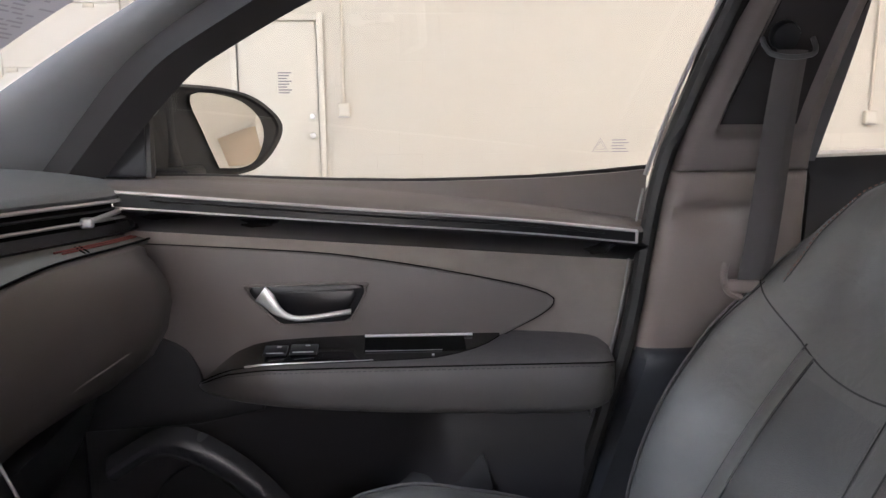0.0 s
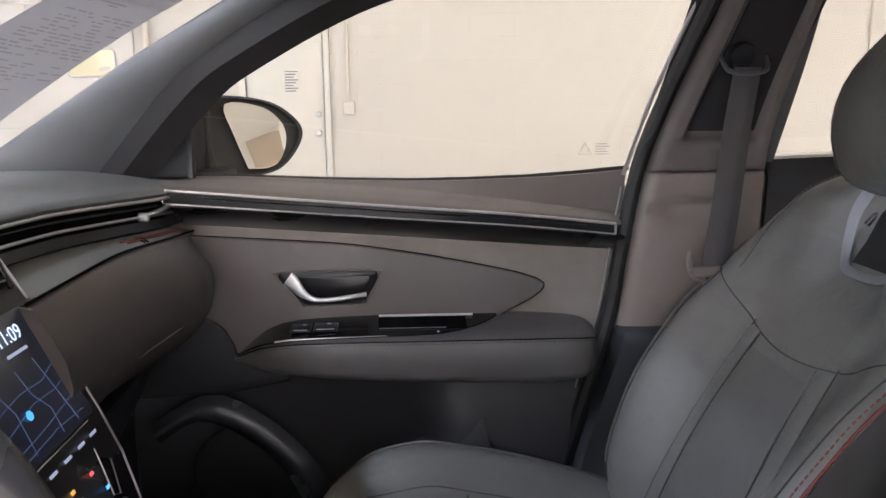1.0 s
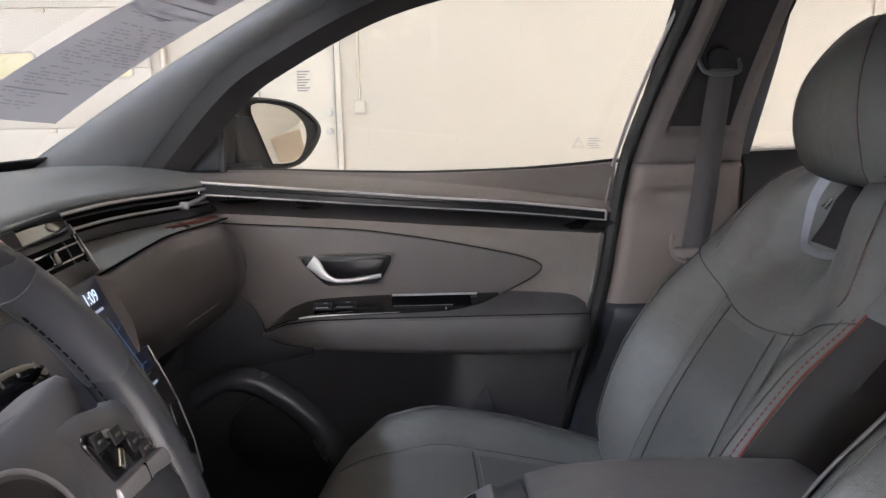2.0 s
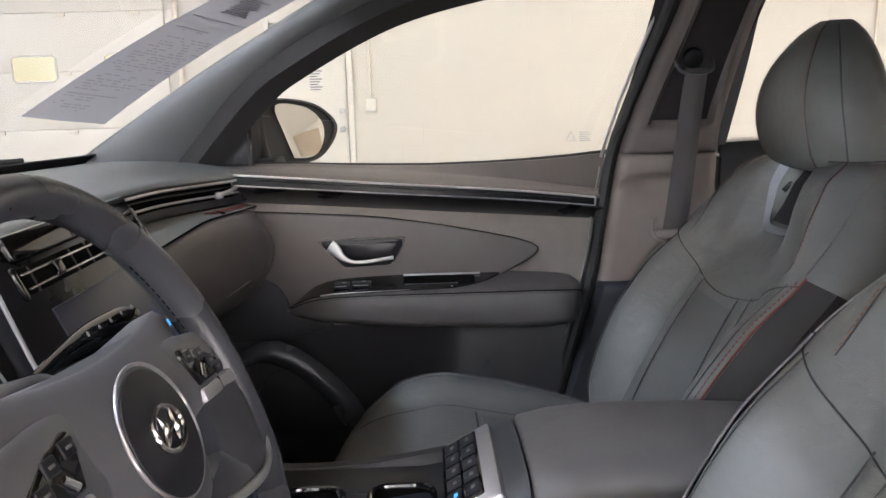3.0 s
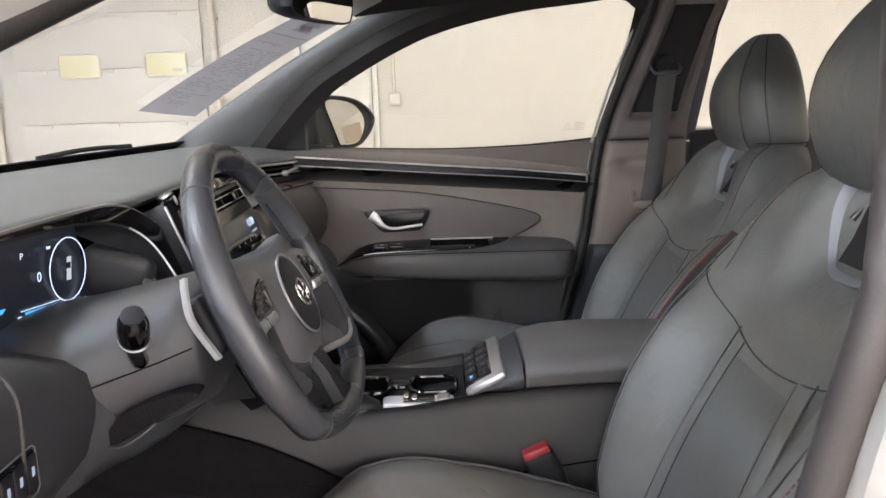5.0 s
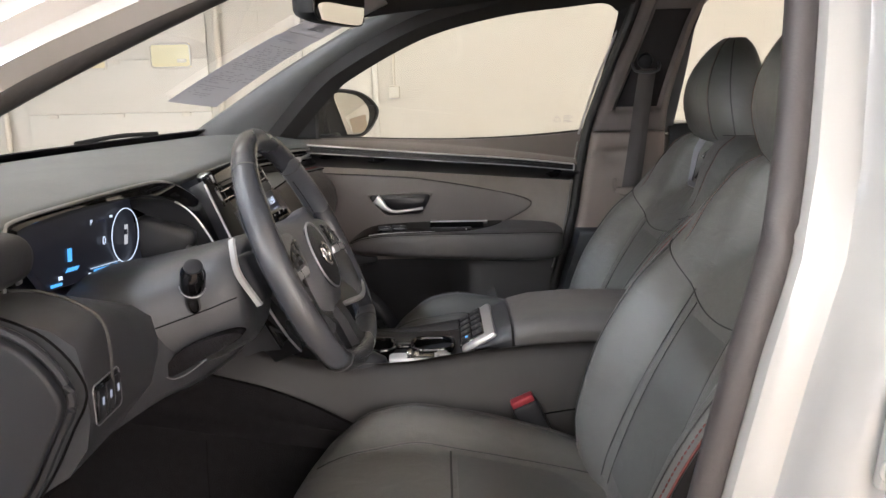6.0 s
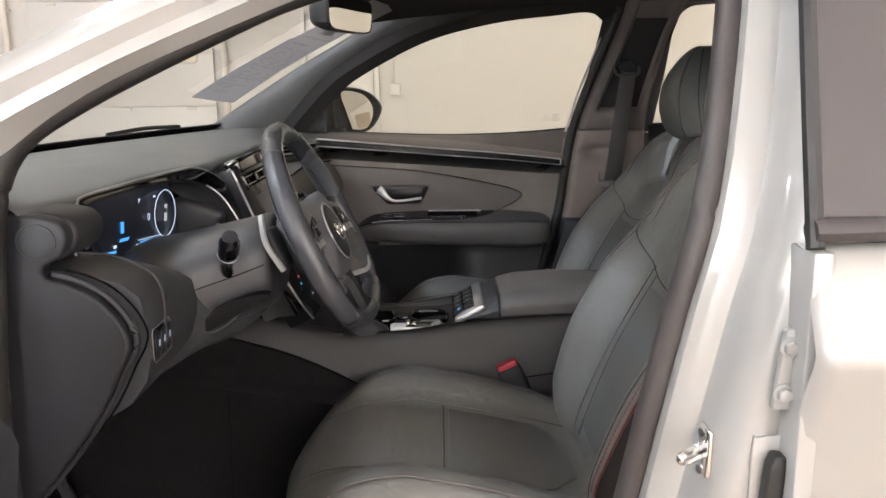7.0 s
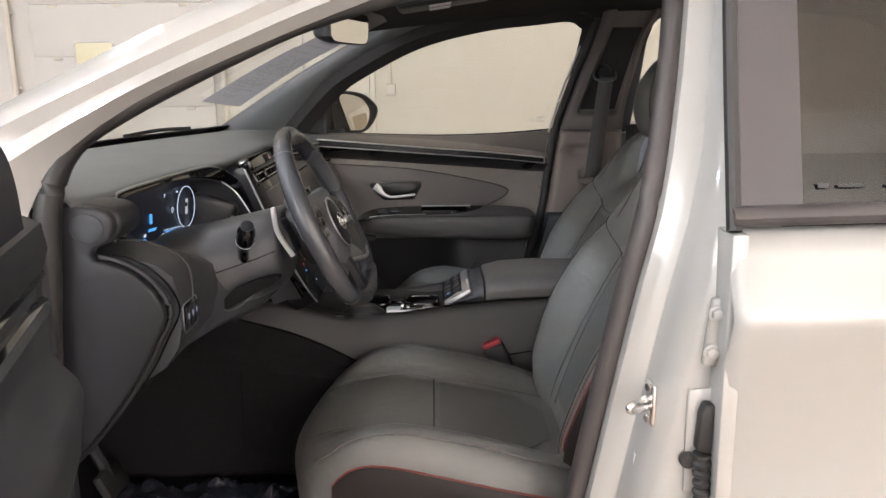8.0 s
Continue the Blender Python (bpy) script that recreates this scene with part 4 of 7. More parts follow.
# lower details: speaker mound, map pocket
def spk(a, r):
    return (-0.10 + r * 1.15 * math.cos(a), 0.735, 0.60 + r * math.sin(a))


part("speaker_surround", shell([[(x, 0.725 - 0.02 * math.sin(math.pi * k / 5), z) for x, z in ((lerp(a[0], b[0], k / 5), lerp(a[1], b[1], k / 5)) for a, b in zip(
    [(v.x, v.z) for v in cat([(-0.26, 0, 0.70), (-0.16, 0, 0.748), (-0.06, 0, 0.70), (0.03, 0, 0.60), (0.06, 0, 0.50)], 14)],
    [(v.x, v.z) for v in cat([(-0.25, 0, 0.66), (-0.18, 0, 0.698), (-0.09, 0, 0.655), (-0.02, 0, 0.57), (0.0, 0, 0.48)], 14)]))] for k in range(6)], 0.006), RIM, pdoor, "curved speaker surround")
part("speaker_grille", slab([spk(2 * math.pi * k / 28, 0.085)[::2] for k in range(28)], "xz", 0.735, 0.745, 0.003), SOFT_DARK, pdoor)
PKT = cat([(0.16, 0, 0.60), (0.21, 0, 0.645), (0.25, 0, 0.672), (0.28, 0, 0.695), (0.305, 0, 0.712)], 14)
part("map_pocket", shell([[(p.x + 0.03 * t, 0.756 - 0.052 * math.sin(math.pi / 2 * t), p.z - 0.10 * t ** 1.5) for t in (0, 0.25, 0.5, 0.75, 1.0)] for p in PKT], 0.005), SOFT_DARK, pdoor, "moulded edge of the map pocket")

# window, frame and mirror sail
gp = part("window_glass", bmesh.new(), SIDE_GLASS, pdoor)
bm = bmesh.new()
vs = [bm.verts.new((x, glass_y(z), z)) for x, z in [(p[0], p[1]) for p in WIN_F[:1]] + [(-0.28, 1.09), (0.60, 1.09)] + [(x + 0.01 if x > 0.5 else x - 0.01, z + 0.012) for x, z in reversed(WIN_F[1:])]]
bm.faces.new(vs)
me = bpy.data.meshes.new("mesh")
bm.to_mesh(me)
bm.free()
me.materials.append(SIDE_GLASS)
gp.data = me
gp.location = -origin(pdoor)
gp.visible_shadow = False
outer = [(-0.36, 1.10), (-0.20, 1.262), (-0.08, 1.342), (0.11, 1.436), (0.32, 1.487), (0.52, 1.508), (0.615, 1.515), (0.675, 1.492), (0.695, 1.43), (0.632, 1.11)]
innr = WIN_F
pa = cat([(x, glass_y(z) - 0.03, z) for x, z in innr], 60)
pb = cat([(x, glass_y(z) - 0.035, z) for x, z in outer], 60)
part("window_frame", shell([pa, [p.lerp(q, 0.5) + Vector((0, -0.012, 0)) for p, q in zip(pa, pb)], pb], 0.03), FRAME_TRIM, pdoor, "black window frame trim")
part("window_seal", tube([p + Vector((0, 0.0, 0)) for p in pa], 0.006, 8), RUBBER, pdoor)
part("belt_seal", tube([(x, 0.800, belt_z(x) - 0.001) for x in (-0.26, -0.12, 0.0, 0.1, 0.2, 0.3, 0.4, 0.5, 0.585)], 0.005, 6), RUBBER, pdoor)
part("mirror_sail", slab([(v.x, v.z) for v in cat([(-0.29, 0, 1.12), (-0.265, 0, 1.165), (-0.225, 0, 1.205), (-0.176, 0, 1.232)], 10)] + [(-0.176, 1.12)], "xz", 0.765, 0.80, 0.006), SOFT_DARK, pdoor, "black tweeter cover")
part("sail_bar", tube([(-0.178, 0.77, 1.12), (-0.172, 0.765, 1.24)], 0.007, 6), RUBBER, pdoor)
part("outer_skin", shell([[(x, y, z) for x in (-0.55, -0.2, 0.2, 0.6)] for y, z in ((0.83, 1.09), (0.89, 1.02), (0.92, 0.85), (0.92, 0.6), (0.89, 0.4))], 0.006), PAINT, pdoor)
# glass mark
gy = glass_y(1.16) - 0.004
gm = part("glass_mark", join(tube([(0.492, gy, 1.150), (0.517, gy, 1.150), (0.5045, gy, 1.171)], 0.0006, 4, True), tube([(0.497, gy, 1.154), (0.512, gy, 1.154), (0.5045, gy, 1.166)], 0.0005, 4, True)), INK, pdoor, "small printed maker's mark on the glass")
for k in range(5):
    part("mark_bar", slab([(0.523, 1.1495 + 0.0045 * k), (0.549 - 0.004 * (k % 3), 1.1495 + 0.0045 * k), (0.549 - 0.004 * (k % 3), 1.1507 + 0.0045 * k), (0.523, 1.1507 + 0.0045 * k)], "xz", gy - 0.001, gy, 0), INK, gm)

# outside mirror
mir = thing("side_mirror", (-0.14, 0.95, 1.12), "black outside mirror with convex glass", "side mirror")
MO = [(-0.212 + (x + 0.212) * 0.925, z) for x, z in ((-0.20, 1.135), (-0.212, 1.20), (-0.198, 1.25), (-0.13, 1.256), (-0.065, 1.243), (-0.025, 1.205), (-0.02, 1.17), (-0.045, 1.125), (-0.08, 1.108), (-0.15, 1.112))]
oc = [(v.x, v.z) for v in cat([(x, 0, z) for x, z in MO + MO[:1]], 41)[:-1]]
cx, cz = -0.11, 1.182


def mring(s, dx, yy):
    return [(cx + (x - cx) * s + dx, yy, cz + (z - cz) * s) for x, z in oc]


def mturn(bm, k=1.0):
    for v in bm.verts:
        dx = v.co.x - cx
        v.co.y += 1.80 * dx * k
        v.co.x = cx + dx * (1 + 0.62 * dx * k)
    return bm


part("housing", mturn(loft([mring(0.90, 0, 0.947), mring(0.97, 0, 0.938), mring(1.03, 0, 0.945), mring(1.03, -0.006, 0.97), mring(0.98, -0.03, 1.02), mring(0.8, -0.06, 1.06), mring(0.4, -0.08, 1.08)])), SOFT_DARK, mir)
GO = [(-0.112, 1.121), (-0.128, 1.18), (-0.140, 1.242), (-0.090, 1.237), (-0.062, 1.207), (-0.055, 1.170), (-0.066, 1.130), (-0.085, 1.118)]
part("mirror_glass", mturn(slab([(v.x, v.z) for v in cat([(x, 0, z) for x, z in GO + GO[:1]], 33)[:-1]], "xz", 0.932, 0.937, 0)), MIRROR, mir, "flat mirror glass")
part("mirror_foot", slab([(v.x, v.z) for v in cat([(-0.255, 0, 1.105), (-0.258, 0, 1.20), (-0.245, 0, 1.243), (-0.215, 0, 1.252), (-0.165, 0, 1.250), (-0.160, 0, 1.18), (-0.150, 0, 1.105)], 24)], "xz", 0.835, 0.89, 0.014, 3), SOFT_DARK, mir)
part("mirror_arm", slab([(-0.24, 1.10), (-0.13, 1.10), (-0.13, 1.13), (-0.24, 1.13)], "xz", 0.80, 0.97, 0.01), SOFT_DARK, mir)
part("mirror_cap", mturn(loft([mring(1.02, -0.01, 0.985), mring(1.0, -0.035, 1.03), mring(0.8, -0.06, 1.075), mring(0.4, -0.085, 1.095)])), PAINT, mir)

# ---------------------------------------------------------------- rear doors
rdp = thing("rear_passenger_door", (1.25, 0.8, 0.4), "closed rear passenger door with dark trim", "car door", "car doors")
part("trim_panel", shell([[(x, y, z + 0.03 * (x - 0.8)) for x in (0.81, 1.0, 1.3, 1.75)] for y, z in ((0.80, 1.135), (0.75, 1.14), (0.73, 1.11), (0.735, 1.0), (0.75, 0.8), (0.76, 0.4))], 0.01), SOFT_DARK, rdp)
part("sill_cap", tube([(0.81, 0.775, 1.134), (1.2, 0.775, 1.146), (1.75, 0.775, 1.163)], 0.014, 8), PIPE, rdp)
g = part("window_glass", loft([[(0.80, glass_y(1.1), 1.1), (0.80, glass_y(1.5), 1.5)], [(1.80, glass_y(1.1), 1.1), (1.80, glass_y(1.5), 1.5)]], closed=False), SIDE_GLASS, rdp)
g.visible_shadow = False
part("window_frame", shell([cat([(0.822, glass_y(1.13) - 0.03, 1.13), (0.836, glass_y(1.30) - 0.03, 1.3), (0.845, glass_y(1.42) - 0.03, 1.425), (0.868, glass_y(1.47) - 0.03, 1.472), (0.92, glass_y(1.486) - 0.03, 1.486), (1.1, glass_y(1.49) - 0.03, 1.488), (1.5, glass_y(1.46) - 0.03, 1.46), (1.72, glass_y(1.3) - 0.03, 1.3), (1.76, glass_y(1.16) - 0.03, 1.16)], 40),
                            cat([(0.775, glass_y(1.12) - 0.03, 1.12), (0.785, glass_y(1.30) - 0.03, 1.3), (0.79, glass_y(1.44) - 0.03, 1.45), (0.82, glass_y(1.50) - 0.03, 1.505), (0.92, glass_y(1.53) - 0.03, 1.53), (1.1, glass_y(1.53) - 0.03, 1.53), (1.55, glass_y(1.5) - 0.03, 1.5), (1.8, glass_y(1.33) - 0.03, 1.33), (1.84, glass_y(1.15) - 0.03, 1.15)], 40)], 0.03), PILLAR, rdp)
part("outer_skin", shell([[(x, y, z) for x in (0.62, 1.0, 1.8)] for y, z in ((0.83, 1.11), (0.89, 1.02), (0.92, 0.85), (0.92, 0.6), (0.89, 0.4))], 0.006), PAINT, rdp)

rdd = thing("rear_driver_door", (1.2, -0.9, 0.4), "closed glossy white rear door", "car door", "car doors")
SK = [(-0.835, 1.100), (-0.858, 1.096), (-0.870, 1.07), (-0.888, 1.03), (-0.900, 1.006), (-0.905, 0.994), (-0.902, 0.980), (-0.888, 0.945), (-0.868, 0.88), (-0.848, 0.80), (-0.838, 0.72), (-0.840, 0.6), (-0.86, 0.5), (-0.87, 0.4), (-0.86, 0.27)]
rows = []
for x in (0.578, 0.580, 0.586, 0.60, 0.7, 0.9, 1.2, 1.7):
    inset = max(0, 0.588 - x) * 1.3
    rows.append([(x, y + inset, z + 0.012 * (x - 0.58)) for y, z in SK])
part("outer_skin", shell(rows, 0.004), PAINT, rdd, "glossy white outer door skin", 60)
part("front_edge", slab([(0.578, 0.3), (0.60, 0.3), (0.60, 1.098), (0.578, 1.098)], "xz", -0.87, -0.80, 0.004), PAINT, rdd)


def dy(z):
    return -0.852 + 0.36 * (z - 1.12)


def leaning(poly, th, off):
    bm = bmesh.new()
    lo = [bm.verts.new((x, dy(z) + off, z)) for x, z in poly]
    hi = [bm.verts.new((x, dy(z) + off + th, z)) for x, z in poly]
    bm.faces.new(lo)
    bm.faces.new(hi)
    for i in range(len(poly)):
        j = (i + 1) % len(poly)
        bm.faces.new((lo[i], lo[j], hi[j], hi[i]))
    bmesh.ops.recalc_face_normals(bm, faces=bm.faces)
    return bm


part("belt_moulding", tube([(0.58, -0.852, 1.118), (0.8, -0.852, 1.122), (1.7, -0.852, 1.135)], 0.018, 10, flat=0.75), PAINT_DARK, rdd, "satin black waist moulding")
part("pillar_film", leaning([(0.590, 1.132), (0.672, 1.133), (0.690, 1.52), (0.608, 1.52)], 0.012, -0.004), PAINT_DARK, rdd, "grey-black pillar film")
part("edge_seal", tube(cat([(0.583, dy(1.1) - 0.0, 1.10), (0.592, dy(1.3), 1.3), (0.604, dy(1.52), 1.52)], 12), 0.010, 8), RUBBER, rdd)
g = part("window_glass", leaning([(0.676, 1.132), (1.65, 1.14), (1.60, 1.52), (0.694, 1.52)], 0.004, 0.004), REAR_GLASS, rdd, "tinted glass")
g.visible_shadow = False
gl = part("glass_mark", leaning([(0.694, 1.152), (0.708, 1.152), (0.708, 1.158), (0.694, 1.158)], 0.0008, -0.001), FAINT, rdd, "faint printed mark")
for k, (a, b) in enumerate(((0.72, 0.775), (0.782, 0.83))):
    part("mark_bar", leaning([(a, 1.1525), (b - 0.02, 1.1525), (b - 0.02, 1.1565), (a, 1.1565)], 0.0008, -0.001), FAINT, gl)

rdd.location.x -= 0.018

# ---------------------------------------------------------------- driver's door, open
ddoor = thing("driver_door", (-0.36, -0.90, 0.4), "wide open white driver's door with black trim", "car door", "car doors")
DOOR_SWING = radians(74)
DA, DI = Vector((math.cos(DOOR_SWING), -math.sin(DOOR_SWING), 0)), Vector((math.sin(DOOR_SWING), math.cos(DOOR_SWING), 0))
DP = Vector((-0.265, -0.95, 0))


def on_door(l, d, z):
    """l metres from the hinge end, d inwards from the trim face."""
    return DP + DA * l + DI * d + Vector((0, 0, z))


def door_strip(prof, l0, l1, thick, nl=10):
    return shell([[on_door(lerp(l0, l1, k / (nl - 1)), d, z) for d, z in prof] for k in range(nl)], thick)


part("trim_upper", door_strip([(-0.06, 1.145), (-0.02, 1.15), (0.0, 1.14), (0.004, 1.11), (-0.004, 1.085)], 0.0, 0.92, 0.008), SOFT_DARK, ddoor)
part("decor_strip", door_strip([(-0.004, 1.085), (-0.012, 1.08), (-0.014, 1.05), (-0.004, 1.045)], 0.0, 0.92, 0.006), PIANO, ddoor)
part("trim_middle", door_strip([(-0.004, 1.045), (-0.012, 1.035), (-0.014, 0.985), (-0.004, 0.965), (0.012, 0.945), (0.016, 0.93), (0.012, 0.90), (0.004, 0.85)], 0.0, 0.92, 0.008), KNEE, ddoor)
part("trim_seam", tube([on_door(0.92 * k / 10, 0.0165, 0.925 - 0.02 * k / 10) for k in range(11)], 0.0016, 6), GAP, ddoor)
part("trim_lower", door_strip([(0.004, 0.85), (-0.012, 0.80), (-0.015, 0.65), (-0.02, 0.45), (-0.03, 0.36)], 0.0, 0.90, 0.008), KNEE, ddoor)
part("armrest", loft([[on_door(l, d, z) for d, z in ((-0.02, 0.93), (0.05 * q, 0.915), (0.07 * q, 0.90), (0.07 * q, 0.86), (0.04 * q, 0.845), (-0.02, 0.85))] for l, q in ((0.36, 0.1), (0.42, 0.6), (0.5, 1.0), (0.78, 1.0), (0.86, 0.5))]), LEATHER, ddoor)
# black strip painted in for the shade inside the pull recess
part("slot_shade", door_strip([(-0.009, 1.032), (-0.012, 1.030), (-0.0125, 0.992), (-0.009, 0.990)], 0.02, 0.30, 0.004), GAP, ddoor)
part("outer_skin", door_strip([(-0.075, 1.13), (-0.11, 1.09), (-0.15, 1.0), (-0.17, 0.85), (-0.17, 0.6), (-0.14, 0.38)], -0.01, 0.98, 0.006), PAINT, ddoor)
part("hinge_edge", loft([[on_door(-0.004 - 0.006 * (k > 1), d, z) for k, d in enumerate((0.0, -0.03, -0.06, -0.15))] for z in (0.36, 0.6, 0.85, 1.12)], closed=False), SOFT_DARK, ddoor)
part("end_edge", loft([[on_door(0.92 + 0.05 * (k > 0), d, z) for k, d in enumerate((0.0, -0.05, -0.15))] for z in (0.36, 0.6, 0.85, 1.12)], closed=False), PAINT, ddoor)
part("tweeter_cover", loft([[on_door(l, d, z) for l, z in [(v.x, v.z) for v in cat([(0.055, 0, 1.142), (0.066, 0, 1.19), (0.088, 0, 1.222), (0.13, 0, 1.245), (0.19, 0, 1.25), (0.19, 0, 1.142)], 20)]] for d in (-0.05, -0.012, -0.006)]), SOFT_DARK, ddoor, "black perforated tweeter cover")
part("window_frame", tube(cat([on_door(0.09, -0.06, 1.14), on_door(0.15, -0.08, 1.25), on_door(0.3, -0.11, 1.40), on_door(0.6, -0.13, 1.46), on_door(0.86, -0.14, 1.46), on_door(0.90, -0.12, 1.38), on_door(0.88, -0.06, 1.14)], 40), 0.018, 8), PAINT_DARK, ddoor)
g = part("window_glass", loft([[on_door(0.17, -0.085, 1.13), on_door(0.32, -0.115, 1.39)], [on_door(0.5, -0.085, 1.13), on_door(0.6, -0.13, 1.45)], [on_door(0.87, -0.085, 1.13), on_door(0.86, -0.13, 1.45)]], closed=False), SIDE_GLASS, ddoor)
g.visible_shadow = False
part("door_check", rbox((-0.43, -0.91, 0.80), (0.06, 0.10, 0.02), 0.004), SATIN, ddoor)
for hz in (0.6, 1.0):
    part("hinge", rbox((-0.440, -0.900, hz), (0.05, 0.10, 0.06), 0.006), PAINT, ddoor)

# ---------------------------------------------------------------- front seats


def build_seat(y0, x0, back_x, recline, side, label, group):
    """A bolstered leather bucket seat. side: +1 or -1, where the silver neck trim sits."""
    seat = thing("bucket_seat", (x0 + 0.2, y0, 0.37), label, "car seat", group)

    # cushion: sections across, run from nose to hinge
    def cush(x, u):
        """Top surface of the cushion; x from the nose, u across (-1..1)."""
        c = interp(x, [(0.0, 0.60), (0.02, 0.632), (0.05, 0.655), (0.09, 0.668), (0.16, 0.672), (0.25, 0.655), (0.38, 0.628), (0.52, 0.598)])
        b = interp(x, [(0.0, 0.0), (0.05, 0.008), (0.10, 0.030), (0.18, 0.040), (0.28, 0.044), (0.40, 0.036), (0.52, 0.02)])
        a = abs(u)
        ridge = b * sstep(0.50, 0.78, a) - 0.050 * sstep(0.84, 1.04, a) ** 1.6
        w = interp(x, [(0.0, 0.205), (0.03, 0.228), (0.08, 0.245), (0.2, 0.248), (0.40, 0.250), (0.52, 0.24)])
        nose = 0.035 * (1 - a * a) * (1 - sstep(0, 0.12, x))
        return Vector((x0 + x - nose, y0 + u * w, c + ridge))

    us = [k / 14 - 1 for k in range(29)]
    xs = [0.0, 0.012, 0.03, 0.05, 0.075, 0.10, 0.13, 0.17, 0.21, 0.26, 0.31, 0.36, 0.42, 0.48, 0.52]
    rings = []
    for x in xs:
        top = [cush(x, u) for u in us]
        r, l = top[-1], top[0]
        low = 0.565 if x < 0.02 else 0.545
        rings.append(top + [Vector((r.x, r.y + 0.004, lerp(r.z, low, 0.5))), Vector((r.x, r.y - 0.012, low)), Vector((r.x, lerp(r.y, l.y, 0.5), low)), Vector((l.x, l.y + 0.012, low)), Vector((l.x, l.y - 0.004, lerp(l.z, low, 0.5)))])
    part("cushion", loft(rings), LEATHER, seat, "dark grey leather cushion", 70)
    up = Vector((0, 0, 0.0012))
    # seams of the cushion
    for s in (-1, 1):
        line = [cush(lerp(0.035, 0.47, k / 30), s * lerp(0.47, 0.56, sstep(0, 0.4, k / 30))) + up for k in range(31)]
        part("seam", tube(line, 0.0010, 6), SEAM, seat)
        part("stitching", dashes([p + Vector((0, s * 0.005, 0.001)) for p in line], 0.004, 0.0025, 0.0007), STITCH, seat)
        edge = [cush(lerp(0.03, 0.50, k / 30), s * 0.90) + up for k in range(31)]
        part("welt", tube(edge, 0.0022, 6), LEATHER_SIDE, seat)
        red = []
        for k in range(31):
            x = lerp(0.062, 0.47, k / 30)
            p = cush(x, s * 1.0)
            red.append(Vector((p.x, p.y + s * 0.004, interp(x, [(0.062, 0.622), (0.075, 0.638), (0.10, 0.655), (0.13, 0.661), (0.163, 0.658), (0.237, 0.642), (0.363, 0.612), (0.47, 0.590)]))))
        apron = [[p + Vector((0, s * o, -d * (p.z - 0.560))) for d, o in ((0.02, 0.001), (0.12, 0.004), (0.4, 0.006), (0.75, 0.005), (1.0, 0.001))] for p in red]
        part("side_apron", shell(apron, 0.002), SEAT_SIDE, seat, "dark leather side of the cushion", 70)
        part("red_piping", tube(red, 0.0017, 6), RED, seat, "red piping")
        part("red_stitching", dashes([p + Vector((0, s * 0.001, -0.007)) for p in red], 0.005, 0.003, 0.0009), RED, seat)
    part("seam", tube([cush(0.235, lerp(-0.53, 0.53, k / 20)) + up for k in range(21)], 0.0018, 6), SEAM, seat)
    inset = []
    for k in range(12):
        x = lerp(0.245, 0.46, k / 11)
        w = 0.50 * math.sqrt(1 - 0.75 * sstep(0.62, 1.0, k / 11) ** 2)
        inset.append([cush(x, lerp(-w, w, j / 12)) + Vector((0, 0, 0.0008 + 0.003 * math.sin(math.pi * j / 12) ** 0.4 * math.sin(math.pi * k / 11) ** 0.4)) for j in range(13)])
    part("cushion_panel", shell(inset, -0.002), LEATHER_PERF, seat, "smooth centre panel")
    # side shields and frame
    for s in (-1, 1):
        yy = y0 + s * 0.238
        part("side_shield", slab([(x0 + 0.02, 0.47), (x0 + 0.50, 0.46), (x0 + 0.53, 0.56), (x0 + 0.44, 0.585), (x0 + 0.10, 0.575), (x0 + 0.02, 0.555)], "xz", yy - 0.016, yy + 0.016, 0.01, 3), SOFT, seat, "grey plastic side shield")
        part("rail", rbox((x0 + 0.25, y0 + s * 0.19, 0.395), (0.52, 0.04, 0.05), 0.006), SOFT_DARK, seat)
    part("seat_frame", rbox((x0 + 0.26, y0, 0.49), (0.46, 0.44, 0.13), 0.02), SOFT_DARK, seat)

    # backrest in its own leaning frame
    A = radians(recline)
    e_s, e_d = Vector((math.sin(A), 0, math.cos(A))), Vector((-math.cos(A), 0, math.sin(A)))
    base = Vector((back_x, y0, 0.60))

    def width(s):
        return interp(s, [(0.0, 0.205), (0.06, 0.238), (0.14, 0.256), (0.24, 0.266), (0.34, 0.270), (0.43, 0.268), (0.48, 0.250), (0.53, 0.222), (0.58, 0.188), (0.615, 0.155), (0.635, 0.120)])

    def back(s, u, out=0.0):
        w = width(s)
        b = interp(s, [(0.0, 0.03), (0.08, 0.062), (0.2, 0.072), (0.32, 0.060), (0.42, 0.03), (0.5, 0.012), (0.59, 0.0)])
        a = abs(u)
        lumbar = 0.018 * math.sin(math.pi * min(1, max(0, s / 0.45)))
        top = -0.040 * sstep(0.56, 0.65, s)
        hollow = -0.040 * sstep(0.40, 0.52, s) * (1 - sstep(0.20, 0.42, a)) + 0.016 * sstep(0.42, 0.52, s) * sstep(0.22, 0.42, a) * (1 - sstep(0.70, 1.0, a))
        d = lumbar * (1 - a * a) + b * sstep(0.42, 0.82, a) - (0.030 + b * 0.35) * sstep(0.87, 1.03, a) ** 1.5 + top + hollow
        return base + e_s * s + e_d * (d + out) + Vector((0, u * w, 0))

    ss = [0.0, 0.03, 0.07, 0.11, 0.16, 0.21, 0.26, 0.31, 0.36, 0.40, 0.44, 0.48, 0.52, 0.555, 0.585, 0.61, 0.635]
    rings = []
    for s in ss:
        front = [back(s, u) for u in us]
        th = interp(s, [(0.0, 0.10), (0.2, 0.13), (0.45, 0.115), (0.635, 0.105)])
        w = width(s)
